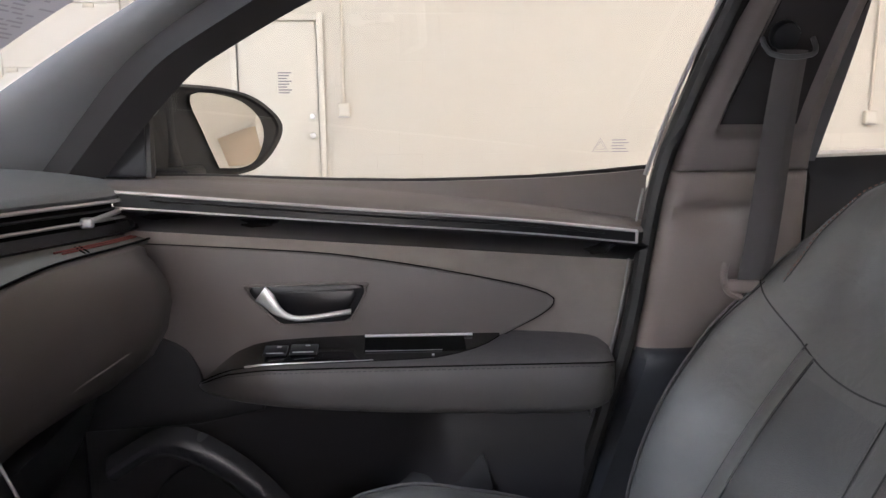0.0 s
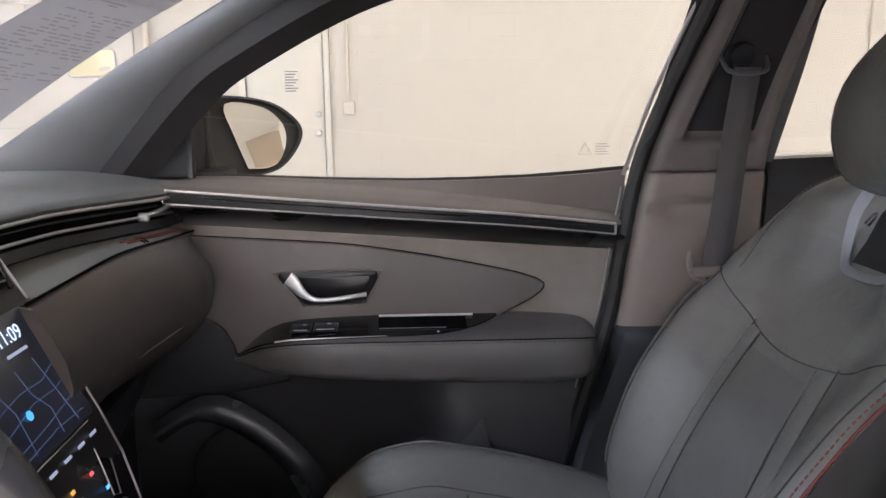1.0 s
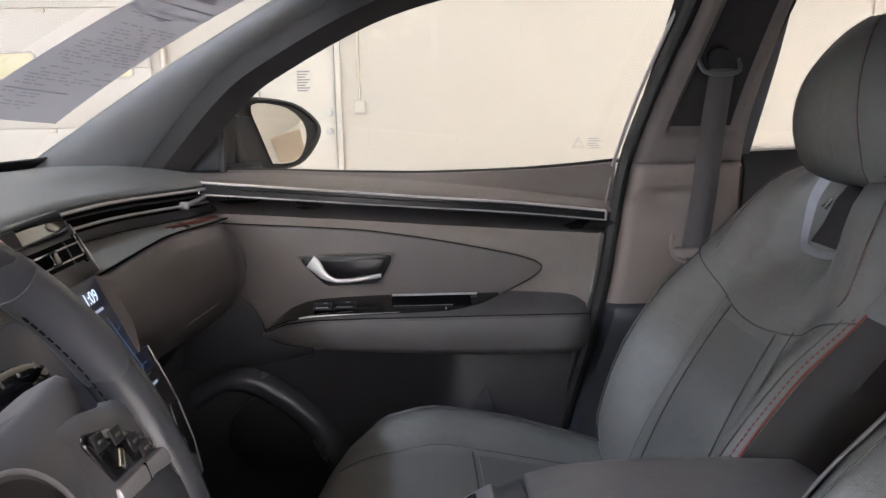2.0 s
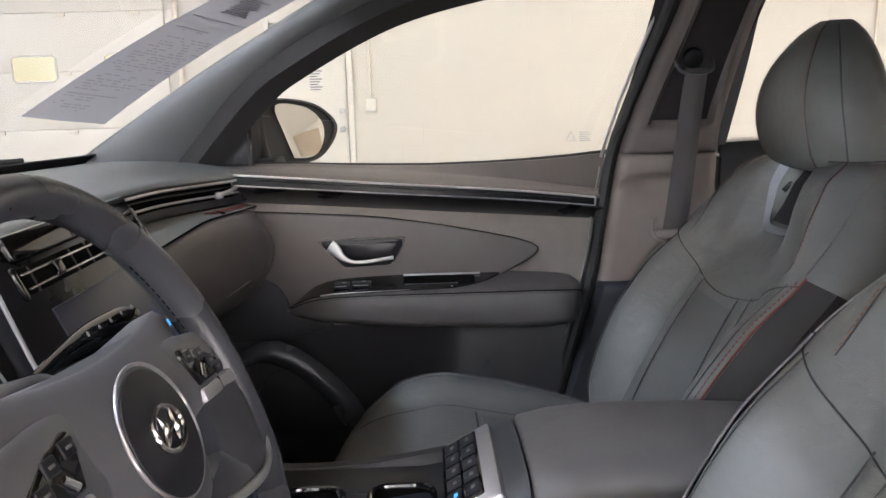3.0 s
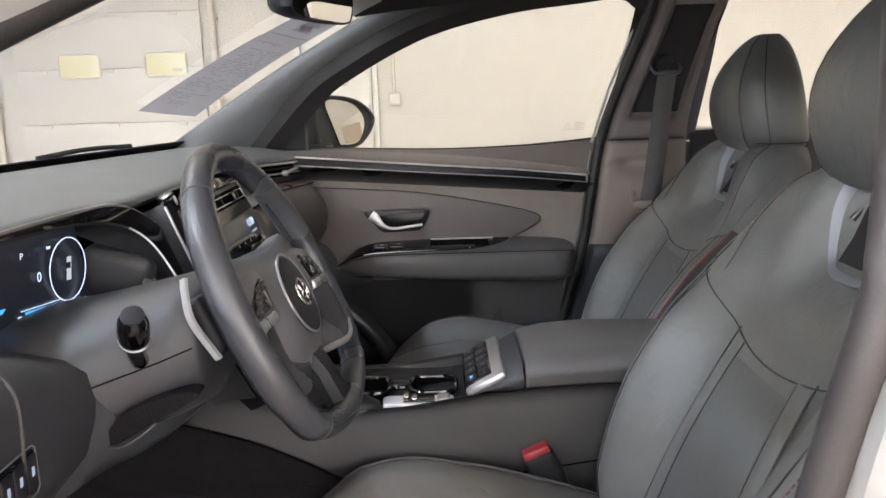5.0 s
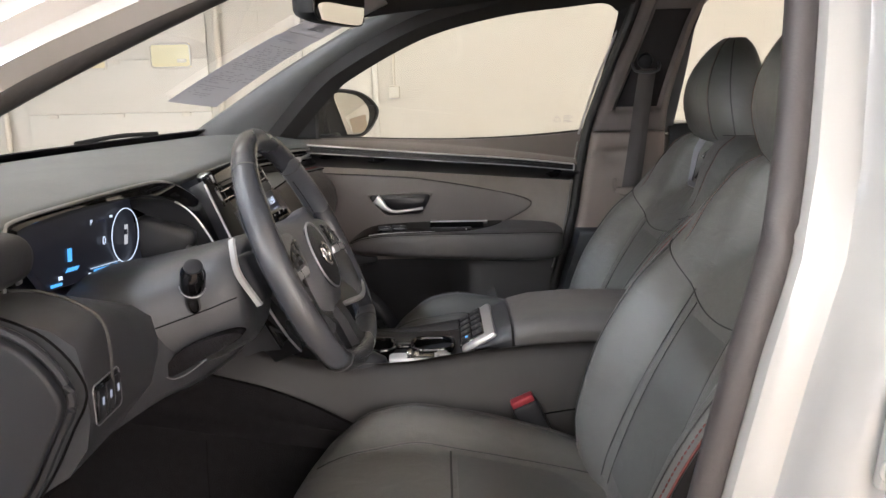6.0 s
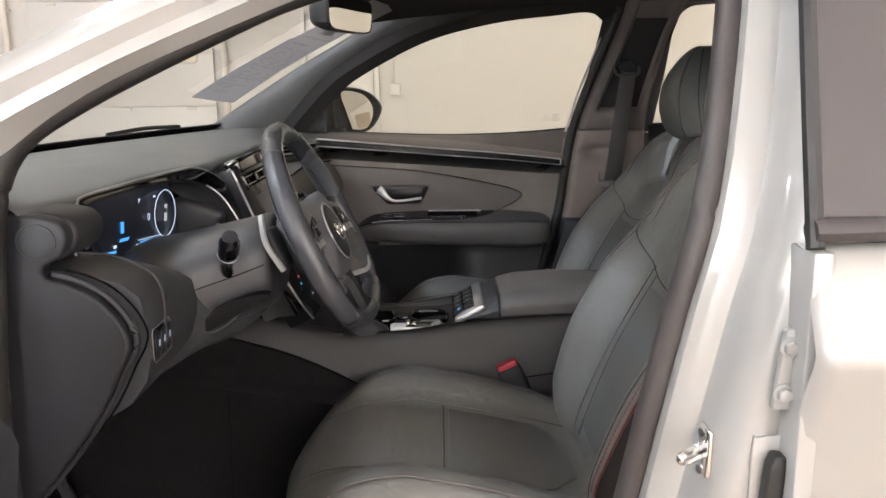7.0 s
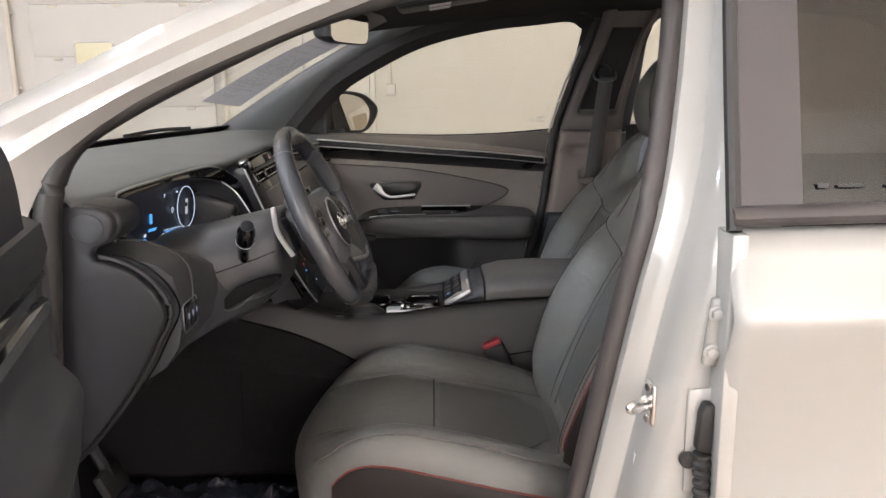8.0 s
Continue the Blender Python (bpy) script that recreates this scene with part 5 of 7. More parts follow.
        rear = [base + e_s * s - e_d * (th * (1 - 0.25 * abs(u) ** 3)) + Vector((0, u * w * 1.02, 0)) for u in (1, 0.6, 0, -0.6, -1)]
        rings.append(front + rear)
    bk = part("backrest", loft(rings), LEATHER, seat, "dark grey leather backrest with bolsters", 70)
    for q in (-1, 1):
        line = [back(lerp(0.02, lerp(0.37, 0.37, 1), k / 30), q * lerp(0.52, 0.40, k / 30), 0.001) for k in range(31)]
        part("seam", tube(line, 0.0010, 6), SEAM, bk)
        line2 = [back(lerp(0.02, 0.355, k / 30), q * lerp(0.41, 0.28, k / 30), 0.001) for k in range(31)]
        part("seam", tube(line2, 0.0009, 6), SEAM, bk)
        rib = [[back(lerp(0.02, 0.36, k / 20), q * lerp(lerp(0.415, 0.29, k / 20), lerp(0.515, 0.395, k / 20), j / 4), 0.0002 + 0.0022 * math.sin(math.pi * j / 4)) for j in range(5)] for k in range(21)]
        part("bolster_rib", shell(rib, -0.002), LEATHER, bk)
        pipe = [back(lerp(0.03, 0.415, k / 30), q * 0.835, 0.0006) for k in range(31)]
        part("welt", tube(pipe, 0.0010, 6), SEAM, bk)
        red = [back(lerp(0.05, 0.432, k / 30), q * 0.918, 0.0016) for k in range(31)]
        if q < 0:
            part("red_piping", tube(red, 0.0018, 6), RED, bk, "red piping")
            part("red_stitching", dashes([back(lerp(0.05, 0.43, k / 30), q * 0.892, 0.0014) for k in range(31)], 0.005, 0.003, 0.001), RED, bk)
        else:
            part("edge_welt", tube(red, 0.0018, 6), LEATHER_SIDE, bk)
        top = [back(lerp(0.425, 0.615, k / 20), q * lerp(0.72, 0.78, k / 20), 0.001) for k in range(21)]
        part("shoulder_seam", tube(top, 0.0010, 6), SEAM, bk)
        part("shoulder_stitching", dashes([p + Vector((0, q * 0.004, 0.0005)) for p in top], 0.004, 0.003, 0.0008), WARM_STITCH, bk)
        part("shoulder_welt", tube([back(lerp(0.435, 0.60, k / 16), q * lerp(0.90, 0.99, k / 16), 0.0012) for k in range(17)], 0.0012, 6), STITCH, bk)
        cover = [[back(s_, q * 0.926, 0.0025), back(s_, q * 0.95, 0.003), back(s_, q * 0.975, 0.004)] + [back(s_, q * 1.0, 0.0) + Vector((0, q * 0.007, 0)) - e_d * t_ for t_ in (0.0, 0.03, 0.065, 0.10, 0.135)] for s_ in [0.02 + 0.41 * k / 28 for k in range(29)]]
        part("side_cover", shell(cover, 0.002), SEAT_SIDE, bk, "black leather side cover")
    yoke = [back(lerp(0.425, 0.35, math.cos(math.pi / 2 * (k / 20 - 1) ) if k < 20 else math.cos(math.pi / 2 * (k / 20 - 1))), (k / 20 - 1) * 0.97, 0.0012) for k in range(41)]
    part("yoke_seam", tube(yoke, 0.0011, 6), SEAM, bk)
    panel = [[back(lerp(0.04, 0.335, k / 16) , lerp(-1, 1, j / 14) * lerp(0.40, 0.27, k / 16), 0.0005 + 0.003 * (math.sin(math.pi * j / 14) * math.sin(math.pi * k / 16)) ** 0.4) for j in range(15)] for k in range(17)]
    part("back_panel", shell(panel, -0.002), LEATHER_PERF, bk, "smooth centre panel")
    # silver neck trim and black cloth inset under the headrest
    def neck(s_, y_):
        return back(s_, side * y_ / width(s_), 0.005)

    j0 = cat([neck(0.628, 0.060), neck(0.60, 0.062), neck(0.56, 0.064), neck(0.52, 0.064), neck(0.490, 0.054), neck(0.478, 0.030), neck(0.476, 0.0), neck(0.478, -0.030), neck(0.490, -0.054), neck(0.52, -0.064), neck(0.56, -0.064), neck(0.60, -0.062)], 46)
    j1 = cat([neck(0.628, 0.053), neck(0.60, 0.0555), neck(0.56, 0.0575), neck(0.523, 0.0575), neck(0.499, 0.048), neck(0.489, 0.028), neck(0.487, 0.0), neck(0.489, -0.028), neck(0.499, -0.048), neck(0.523, -0.0575), neck(0.56, -0.0575), neck(0.60, -0.0555)], 46)
    part("neck_trim", shell([j0, [p.lerp(q, 0.5) + e_d * 0.001 for p, q in zip(j0, j1)], j1], -0.004), NECK_SILVER, seat, "satin silver neck trim")
    ins = [[back(s_, lerp(-0.046, 0.046, k / 8) / width(s_), 0.003) for k in range(9)] for s_ in (0.498, 0.53, 0.57, 0.60, 0.628)]
    part("neck_inset", shell(ins, -0.003), HEADLINER, seat, "black cloth inset")

    # headrest
    HEAD = -0.048
    HA = radians(recline - 27)
    h_s, h_d = Vector((math.sin(HA), 0, math.cos(HA))), Vector((-math.cos(HA), 0, math.sin(HA)))
    hd = base + e_s * 0.590 + e_d * HEAD + Vector((0.056, 0, 0.014))

    def head(v, a):
        """v 0..1 from bottom to top, a angle round it."""
        w = interp(v, [(0.0, 0.098), (0.03, 0.118), (0.10, 0.134), (0.28, 0.141), (0.5, 0.131), (0.68, 0.109), (0.82, 0.080), (0.92, 0.052), (1.0, 0.026)])
        t = interp(v, [(0.0, 0.046), (0.03, 0.060), (0.12, 0.074), (0.35, 0.077), (0.6, 0.071), (0.8, 0.056), (0.94, 0.038), (1.0, 0.020)])
        ca, sa = math.cos(a), math.sin(a)
        px_ = abs(ca) ** 0.85 * (1 if ca > 0 else -1) * w
        pd_ = abs(sa) ** 0.75 * (1 if sa > 0 else -1) * t
        lean = 0.046 + 0.020 * math.sin(math.pi * v)
        return hd + h_s * (0.002 + 0.233 * v) + h_d * (pd_ + lean) + Vector((0, px_, 0))

    vs_ = [0, 0.02, 0.06, 0.12, 0.2, 0.3, 0.4, 0.5, 0.6, 0.7, 0.78, 0.86, 0.92, 0.97, 1.0]
    hr = part("headrest", loft([[head(v, 2 * math.pi * k / 40) for k in range(40)] for v in vs_]), LEATHER, seat, "egg-shaped leather headrest", 70)
    for q in (-1, 1):
        ang = math.pi / 2 - q * 0.62
        ln = [head(v, ang) + e_d * 0.0006 for v in vs_[1:]]
        part("headrest_seam", tube(ln, 0.0009, 6), SEAM, hr)
        part("headrest_stitching", dashes([p + Vector((0, -q * 0.004, 0.0)) + e_d * 0.0008 for p in ln], 0.004, 0.003, 0.0008), WARM_STITCH, hr)
        a2 = math.pi / 2 - q * 1.25
        part("headrest_seam", tube([head(v, a2) + Vector((0, q * 0.0004, 0)) for v in vs_[1:-1]], 0.0013, 6), SEAM, hr)
        part("post", tube([base + e_s * 0.55 - e_d * 0.03 + Vector((0, q * 0.055, 0)), hd + e_s * 0.03 + e_d * 0.03 + Vector((0, q * 0.055, 0))], 0.006, 10), CHROME, hr)
        part("post_collar", disc(base + e_s * 0.632 - e_d * 0.055 + Vector((0, q * 0.055, 0)), e_s, 0.014, 0.012, 16, 0.003), SOFT_DARK, seat)
    part("headrest_flap", tube([head(0.09, math.pi / 2 + a) + Vector((0, -0.0004, 0)) for a in [lerp(0.9, 2.6, k / 14) for k in range(15)]], 0.0011, 6), SEAM, hr)
    return seat


build_seat(-0.38, -0.06, 0.425, 24, 1, "dark grey leather driver's seat with red stitching", "front seats")
build_seat(0.37, 0.035, 0.525, 27, 1, "dark grey leather passenger seat with red stitching", "front seats")

# belts and buckles
belt = thing("seat_belt", (0.7, 0.62, 0.95), "black seat belt hanging beside the pillar", "seat belt")
part("webbing", shell([[(lerp(0.692, 0.652, k / 10) + dx * lerp(0.92, 1.0, k / 10), 0.620 - 0.012 * k / 10 + 0.003 * math.sin(k * 0.6) + fold, lerp(1.292, 0.985, k / 10)) for k in range(11)] for dx, fold in ((0, 0.002), (0.012, 0), (0.030, 0), (0.034, 0.003), (0.050, 0.012))], 0.002), WEB, belt)
part("guide_ring", tube(cat([(0.676, 0.634, 1.308), (0.677, 0.624, 1.296), (0.684, 0.617, 1.286), (0.710, 0.615, 1.282), (0.738, 0.617, 1.286), (0.745, 0.624, 1.296), (0.746, 0.634, 1.308)], 30), 0.0036, 8), GREY, belt)
part("guide_mount", disc((0.712, 0.645, 1.312), (0, 1, 0.35), 0.020, 0.020, 24, 0.006), SOFT_DARK, belt)
part("anchor", join(rbox((0.675, 0.612, 0.975), (0.080, 0.014, 0.020), 0.006), tube(cat([(0.636, 0.612, 1.008), (0.633, 0.61, 0.988), (0.641, 0.61, 0.968), (0.66, 0.612, 0.958)], 10), 0.005, 6)), TAUPE, belt)

buckle = thing("belt_buckle", (0.30, -0.125, 0.55), "black belt buckle with red release button", "belt buckle")
B = pose(0.322, -0.128, 0.667, 0, 21, 0)


def rb(c, s, r, m):
    b = rbox(c, s, r)
    b.transform(m)
    return b


part("housing", rb((0, 0, -0.012), (0.050, 0.030, 0.085), 0.007, B @ pose(0, 0, 0, 0, -45, 0)), SOFT_DARK, buckle)
part("button", rb((0, 0, 0.034), (0.044, 0.024, 0.014), 0.004, B @ pose(0, 0, 0, 0, -45, 0)), RED_PLASTIC, buckle, "red release button")
part("label_stripe", rb((0, -0.0005, -0.044), (0.046, 0.031, 0.004), 0.001, B @ pose(0, 0, 0, 0, -45, 0)), AMBER_TAPE, buckle, "small yellow tag")
part("stalk", tube([(0.345, -0.126, 0.62), (0.375, -0.12, 0.54), (0.39, -0.12, 0.46)], 0.014, 8, flat=0.5), SOFT_DARK, buckle)

# ---------------------------------------------------------------- dashboard
dash = thing("dashboard", (-0.45, 0, 0.75), "grey-black padded dashboard with silver decor lines", "dashboard")


def edge_x(y):
    return interp(y, [(-0.72, -0.335), (-0.56, -0.332), (-0.40, -0.325), (-0.25, -0.300), (-0.17, -0.262), (0.17, -0.262), (0.25, -0.276), (0.40, -0.262), (0.52, -0.228), (0.64, -0.190), (0.72, -0.175)])


def edge_z(y):
    return interp(y, [(-0.72, 1.128), (-0.56, 1.122), (-0.25, 1.124), (-0.17, 1.124), (0.17, 1.126), (0.25, 1.124), (0.40, 1.122), (0.64, 1.114), (0.72, 1.112)])


ys = [-0.72 + 1.44 * k / 48 for k in range(49)]
rows = []
for y in ys:
    a, b = ws(y, -0.05), Vector((edge_x(y), y, edge_z(y)))
    hump = 0.014
    row = [a.lerp(b, v) + Vector((0, 0, hump * math.sin(math.pi * v) ** 0.8)) for v in (0, 0.12, 0.25, 0.4, 0.55, 0.7, 0.82, 0.91, 0.96)]
    row += [b + Vector((-0.004, 0, 0.0)), b + Vector((0.0, 0, -0.006)), b + Vector((-0.004, 0, -0.013)), b + Vector((-0.05, 0, -0.016))]
    rows.append(row)
part("top_pad", shell(rows, 0.004), DASH, dash, "grained soft top pad", 60)

# instrument screen
CL = [(-0.352, -0.548, 1.108), (-0.316, -0.255, 1.111), (-0.310, -0.240, 0.997), (-0.345, -0.475, 1.012)]


def quad_slab(q, depth):
    n = (Vector(q[1]) - Vector(q[0])).cross(Vector(q[3]) - Vector(q[0])).normalized()
    if n.x < 0:
        n = -n
    bm = bmesh.new()
    f = [bm.verts.new(Vector(p)) for p in q]
    b = [bm.verts.new(Vector(p) - n * depth) for p in q]
    bm.faces.new(f)
    bm.faces.new(b)
    for i in range(4):
        bm.faces.new((f[i], f[(i + 1) % 4], b[(i + 1) % 4], b[i]))
    bmesh.ops.recalc_face_normals(bm, faces=bm.faces)
    bmesh.ops.bevel(bm, geom=bm.edges[:], offset=0.002, segments=2, affect="EDGES", profile=0.5)
    return bm


SCREEN_DARK = glow("screen_face", (0.10, 0.11, 0.17), 0.06)
BLUE = glow("blue_light", (0.10, 0.45, 1.0), 1.1)
PALE = glow("pale_light", (0.75, 0.85, 1.0), 1.0)
STITCH_LIGHT = glow("white_icon", (0.9, 0.9, 0.9), 0.55)
FAINT_LIGHT = glow("faint_light", (0.75, 0.82, 1.0), 0.4)
AMBER_DOT = glow("amber_light", (1.0, 0.45, 0.08), 1.0)
RED_DOT = glow("red_light", (1.0, 0.1, 0.12), 0.9)
DEEP_BLUE = glow("deep_blue_light", (0.12, 0.20, 0.42), 0.28)
MAP = glow("map_light", (0.05, 0.06, 0.13), 0.30)
HAZARD = glow("hazard_light", (1.0, 0.55, 0.5), 0.55)
cl = part("cluster_screen", quad_slab(CL, 0.014), SCREEN_DARK, dash, "instrument screen, lit")
CO = Vector(CL[3])
cu = (Vector(CL[2]) - Vector(CL[3])).normalized()
cn = cu.cross(Vector(CL[0]) - Vector(CL[3])).normalized()
cn = cn if cn.x > 0 else -cn
cv = cn.cross(cu) if cn.cross(cu).z > 0 else -cn.cross(cu)
CO = Vector(CL[3]) + cn * 0.0016


def on_cluster(a, b, lift=0.0):
    """Metres right and up from the lower left corner of the instrument screen."""
    return CO + cu * a + cv * b + cn * lift


def bar(place, a, b, w, h, skew=0.0, th=0.0006):
    bm = bmesh.new()
    q = [place(a - w / 2, b - h / 2), place(a + w / 2, b - h / 2), place(a + w / 2 + skew, b + h / 2), place(a - w / 2 + skew, b + h / 2)]
    t = [place(a - w / 2, b - h / 2, th), place(a + w / 2, b - h / 2, th), place(a + w / 2 + skew, b + h / 2, th), place(a - w / 2 + skew, b + h / 2, th)]
    lo_, hi_ = [bm.verts.new(p) for p in q], [bm.verts.new(p) for p in t]
    bm.faces.new(hi_)
    for i in range(4):
        bm.faces.new((lo_[i], lo_[(i + 1) % 4], hi_[(i + 1) % 4], hi_[i]))
    return bm


def lettering(text, place, a, b, size, material, parent, name="lettering"):
    cu_ = bpy.data.curves.new("text", "FONT")
    cu_.body, cu_.size, cu_.extrude, cu_.align_x, cu_.align_y = text, size, 0.0002, "CENTER", "CENTER"
    tmp = new("tmp", cu_)
    me = bpy.data.meshes.new_from_object(tmp)
    bpy.data.objects.remove(tmp)
    bm = bmesh.new()
    bm.from_mesh(me)
    for v in bm.verts:
        v.co = place(a + v.co.x, b + v.co.y, 0.0005 + v.co.z)
    return part(name, bm, material, parent)


ring = [on_cluster(0.186 + 0.037 * math.cos(2 * math.pi * k / 48), 0.051 + 0.041 * math.sin(2 * math.pi * k / 48)) for k in range(48)]
part("gauge_ring", tube(ring, 0.0008, 6, True), PALE, cl, "pale blue gauge ring")
part("car_icon", bar(on_cluster, 0.186, 0.052, 0.009, 0.030, 0.002), STITCH_LIGHT, cl)
part("car_icon_glass", bar(on_cluster, 0.186, 0.056, 0.008, 0.008, 0, 0.0009), SCREEN_DARK, cl)
part("road_icon", bar(on_cluster, 0.048, 0.022, 0.026, 0.005, 0.006), BLUE, cl)
part("lead_icon", bar(on_cluster, 0.046, 0.042, 0.009, 0.018), BLUE, cl)
part("range_bar", bar(on_cluster, 0.130, 0.009, 0.060, 0.007), BLUE, cl)
part("range_line", bar(on_cluster, 0.130, 0.015, 0.075, 0.001), PALE, cl)
part("corner_icon", bar(on_cluster, 0.015, 0.006, 0.024, 0.004), BLUE, cl)
part("corner_icon", bar(on_cluster, 0.024, 0.014, 0.008, 0.005), PALE, cl)
for a, b, w in ((0.212, 0.006, 0.018), (0.172, 0.007, 0.010), (0.090, 0.008, 0.006), (0.148, 0.084, 0.007)):
    part("icon_bar", bar(on_cluster, a, b, w, 0.0035), PALE, cl)
lettering("P", on_cluster, 0.098, 0.080, 0.011, PALE, cl)
lettering("0", on_cluster, 0.128, 0.050, 0.017, PALE, cl)
for k in range(3):
    part("gear_dot", bar(on_cluster, 0.112 + 0.009 * k, 0.080, 0.003, 0.004), MAP, cl)

# hood and inner walls round the instrument screen
HOOD = cat([(-0.334, -0.592, 1.030), (-0.333, -0.590, 1.075), (-0.333, -0.578, 1.108), (-0.333, -0.552, 1.119), (-0.321, -0.42, 1.121), (-0.296, -0.28, 1.124), (-0.276, -0.222, 1.123),
            (-0.258, -0.188, 1.108), (-0.228, -0.183, 1.080), (-0.196, -0.183, 1.025), (-0.165, -0.183, 0.965), (-0.130, -0.183, 0.90), (-0.10, -0.183, 0.845)], 60)
HOOD2 = cat([(-0.330, -0.578, 1.030), (-0.328, -0.576, 1.070), (-0.328, -0.565, 1.098), (-0.328, -0.545, 1.108), (-0.320, -0.42, 1.111), (-0.304, -0.29, 1.109), (-0.285, -0.232, 1.102),
             (-0.258, -0.212, 1.088), (-0.230, -0.208, 1.062), (-0.200, -0.208, 1.010), (-0.170, -0.208, 0.952), (-0.137, -0.208, 0.89), (-0.107, -0.208, 0.835)], 60)
part("decor_line", tube(HOOD[:52], 0.0028, 8), SATIN, dash, "satin silver sweeping line")
part("decor_band", shell([HOOD, [p.lerp(q, 0.5) + Vector((-0.004, 0, 0)) for p, q in zip(HOOD, HOOD2)], HOOD2], 0.004), PIANO, dash, "gloss black band")
part("decor_line", tube(HOOD2[34:52], 0.0022, 8), SATIN, dash)
part("hood_inner", shell([HOOD2, [p + Vector((-0.035, 0.004, -0.004)) for p in HOOD2], [p + Vector((-0.06, 0.0, -0.012)) for p in HOOD2]], 0.003), SOFT_DARK, dash)
part("cluster_back", slab([(-0.64, 0.95), (-0.16, 0.95), (-0.16, 1.115), (-0.64, 1.115)], "yz", -0.40, -0.375, 0), SOFT_DARK, dash)
part("left_vent_blade", join(rbox((-0.326, -0.575, 1.072), (0.02, 0.030, 0.012), 0.003, 2, (0, 0, 20)), rbox((-0.334, -0.572, 1.062), (0.02, 0.012, 0.03), 0.003)), SATIN, dash)

part("inner_shelf", rbox((-0.288, -0.205, 1.010), (0.10, 0.055, 0.10), 0.016, 4, (0, 18, 0)), KNEE, dash, "moulded ledge beside the screen")
part("start_button", disc((-0.236, -0.222, 1.012), (0.9, -0.2, 0.4), 0.013, 0.008, 24, 0.003), SATIN, dash, "round start button")
# lower body on the driver side
def low_prof(y):
    k = sstep(-0.60, -0.46, y)
    m = sstep(-0.30, -0.20, y)
    top = lerp(1.043, 1.000, k)
    return [(-0.36, y, top), (-0.320, y, top + 0.002), (-0.285, y, top - 0.002), (lerp(-0.235, -0.255, m), y, lerp(1.026, 0.990, k)), (lerp(-0.212, -0.245, m), y, lerp(1.008, 0.975, k)), (lerp(-0.206, -0.24, m), y, lerp(0.975, 0.945, k)),
            (-0.205 - 0.03 * m, y, 0.93), (-0.212 - 0.03 * m, y, 0.895), (-0.236 - 0.03 * m, y, 0.862), (-0.285 - 0.02 * m, y, 0.832), (-0.345, y, 0.806), (-0.42, y, 0.80), (-0.50, y, 0.90), (-0.48, y, top)]


part("knee_panel", loft([low_prof(y) for y in (-0.690, -0.683, -0.66, -0.62, -0.58, -0.54, -0.50, -0.46, -0.40, -0.34, -0.28, -0.24, -0.20, -0.17)]), KNEE, dash, "padded lower dash panel", 60)
part("panel_seam", tube(cat([(-0.325, -0.60, 1.048), (-0.285, -0.60, 1.045), (-0.24, -0.608, 1.031), (-0.212, -0.618, 1.010), (-0.203, -0.63, 0.97), (-0.204, -0.64, 0.93)], 20), 0.002, 6), SEAM, dash)
CAP = [(v.x, v.z) for v in cat([(-0.315, 0, 1.041), (-0.291, 0, 1.035), (-0.259, 0, 1.019), (-0.233, 0, 0.992), (-0.219, 0, 0.962), (-0.222, 0, 0.940), (-0.236, 0, 0.915), (-0.266, 0, 0.859), (-0.316, 0, 0.791), (-0.365, 0, 0.735), (-0.403, 0, 0.699)], 34)]
POD = [(v.x, v.z) for v in cat([(-0.345, 0, 1.122), (-0.312, 0, 1.119), (-0.291, 0, 1.112), (-0.282, 0, 1.095), (-0.289, 0, 1.072), (-0.312, 0, 1.058)], 22)]
END = CAP + [(-0.42, 0.70), (-0.40, 1.13), (-0.36, 1.13)] + POD + [(-0.318, 1.050)]
part("end_cap", slab(END, "xz", -0.722, -0.698, 0.006, 3), SOFT_DARK, dash, "flat side cover")
part("end_cap_rim", tube([(x + 0.004, -0.705, z + 0.002) for x, z in CAP], 0.0055, 8), SOFT_DARK, dash, "rounded rim of the side cover")
part("end_cap_seam", tube([(x + 0.013, -0.690, z + 0.004) for x, z in CAP[:26]], 0.0016, 6), GAP, dash)
vp = part("side_vent", slab([(x + 0.003, z) for x, z in POD] + [(-0.345, 1.058), (-0.36, 1.09)], "xz", -0.697, -0.615, 0.010, 4), SOFT_DARK, dash, "rounded side vent pod")
part("pod_ring", tube([(-0.318 + 0.024 * math.cos(a), -0.7235, 1.089 + 0.021 * math.sin(a)) for a in [2 * math.pi * k / 28 for k in range(28)]], 0.0010, 6, True), SEAM, vp)
part("vent_blade", rbox((-0.284, -0.665, 1.085), (0.006, 0.045, 0.007), 0.002), SOFT, vp)
sw = part("switch_plate", rbox((-0.211, -0.645, 0.937), (0.016, 0.066, 0.044), 0.006, 3, (0, 3, 0)), PIANO, dash, "small panel with round buttons")
for k in range(3):
    part("button", rbox((-0.2030, -0.665 + 0.020 * k, 0.937), (0.004, 0.017, 0.034), 0.002, 2, (0, 3, 0)), SOFT_DARK, sw)
    part("button_mark", rbox((-0.2006, -0.665 + 0.020 * k, 0.939), (0.001, 0.004, 0.009), 0.0003, 1, (0, 3, 0)), FAINT_LIGHT, sw)
part("switch_frame", tube([(-0.2045, -0.645 + 0.034 * a, 0.937 + 0.023 * b) for a, b in ((-1, -0.8), (-1, 0.8), (-0.85, 1), (0.85, 1), (1, 0.8), (1, -0.8), (0.85, -1), (-0.85, -1))], 0.0008, 6, True), SATIN, sw)
part("lower_cover", shell([[(-0.29, y, 0.825), (-0.38, y, 0.76), (-0.47, y, 0.70), (-0.60, y, 0.66)] for y in (-0.69, -0.4, -0.17)], 0.01), CARPET, dash)

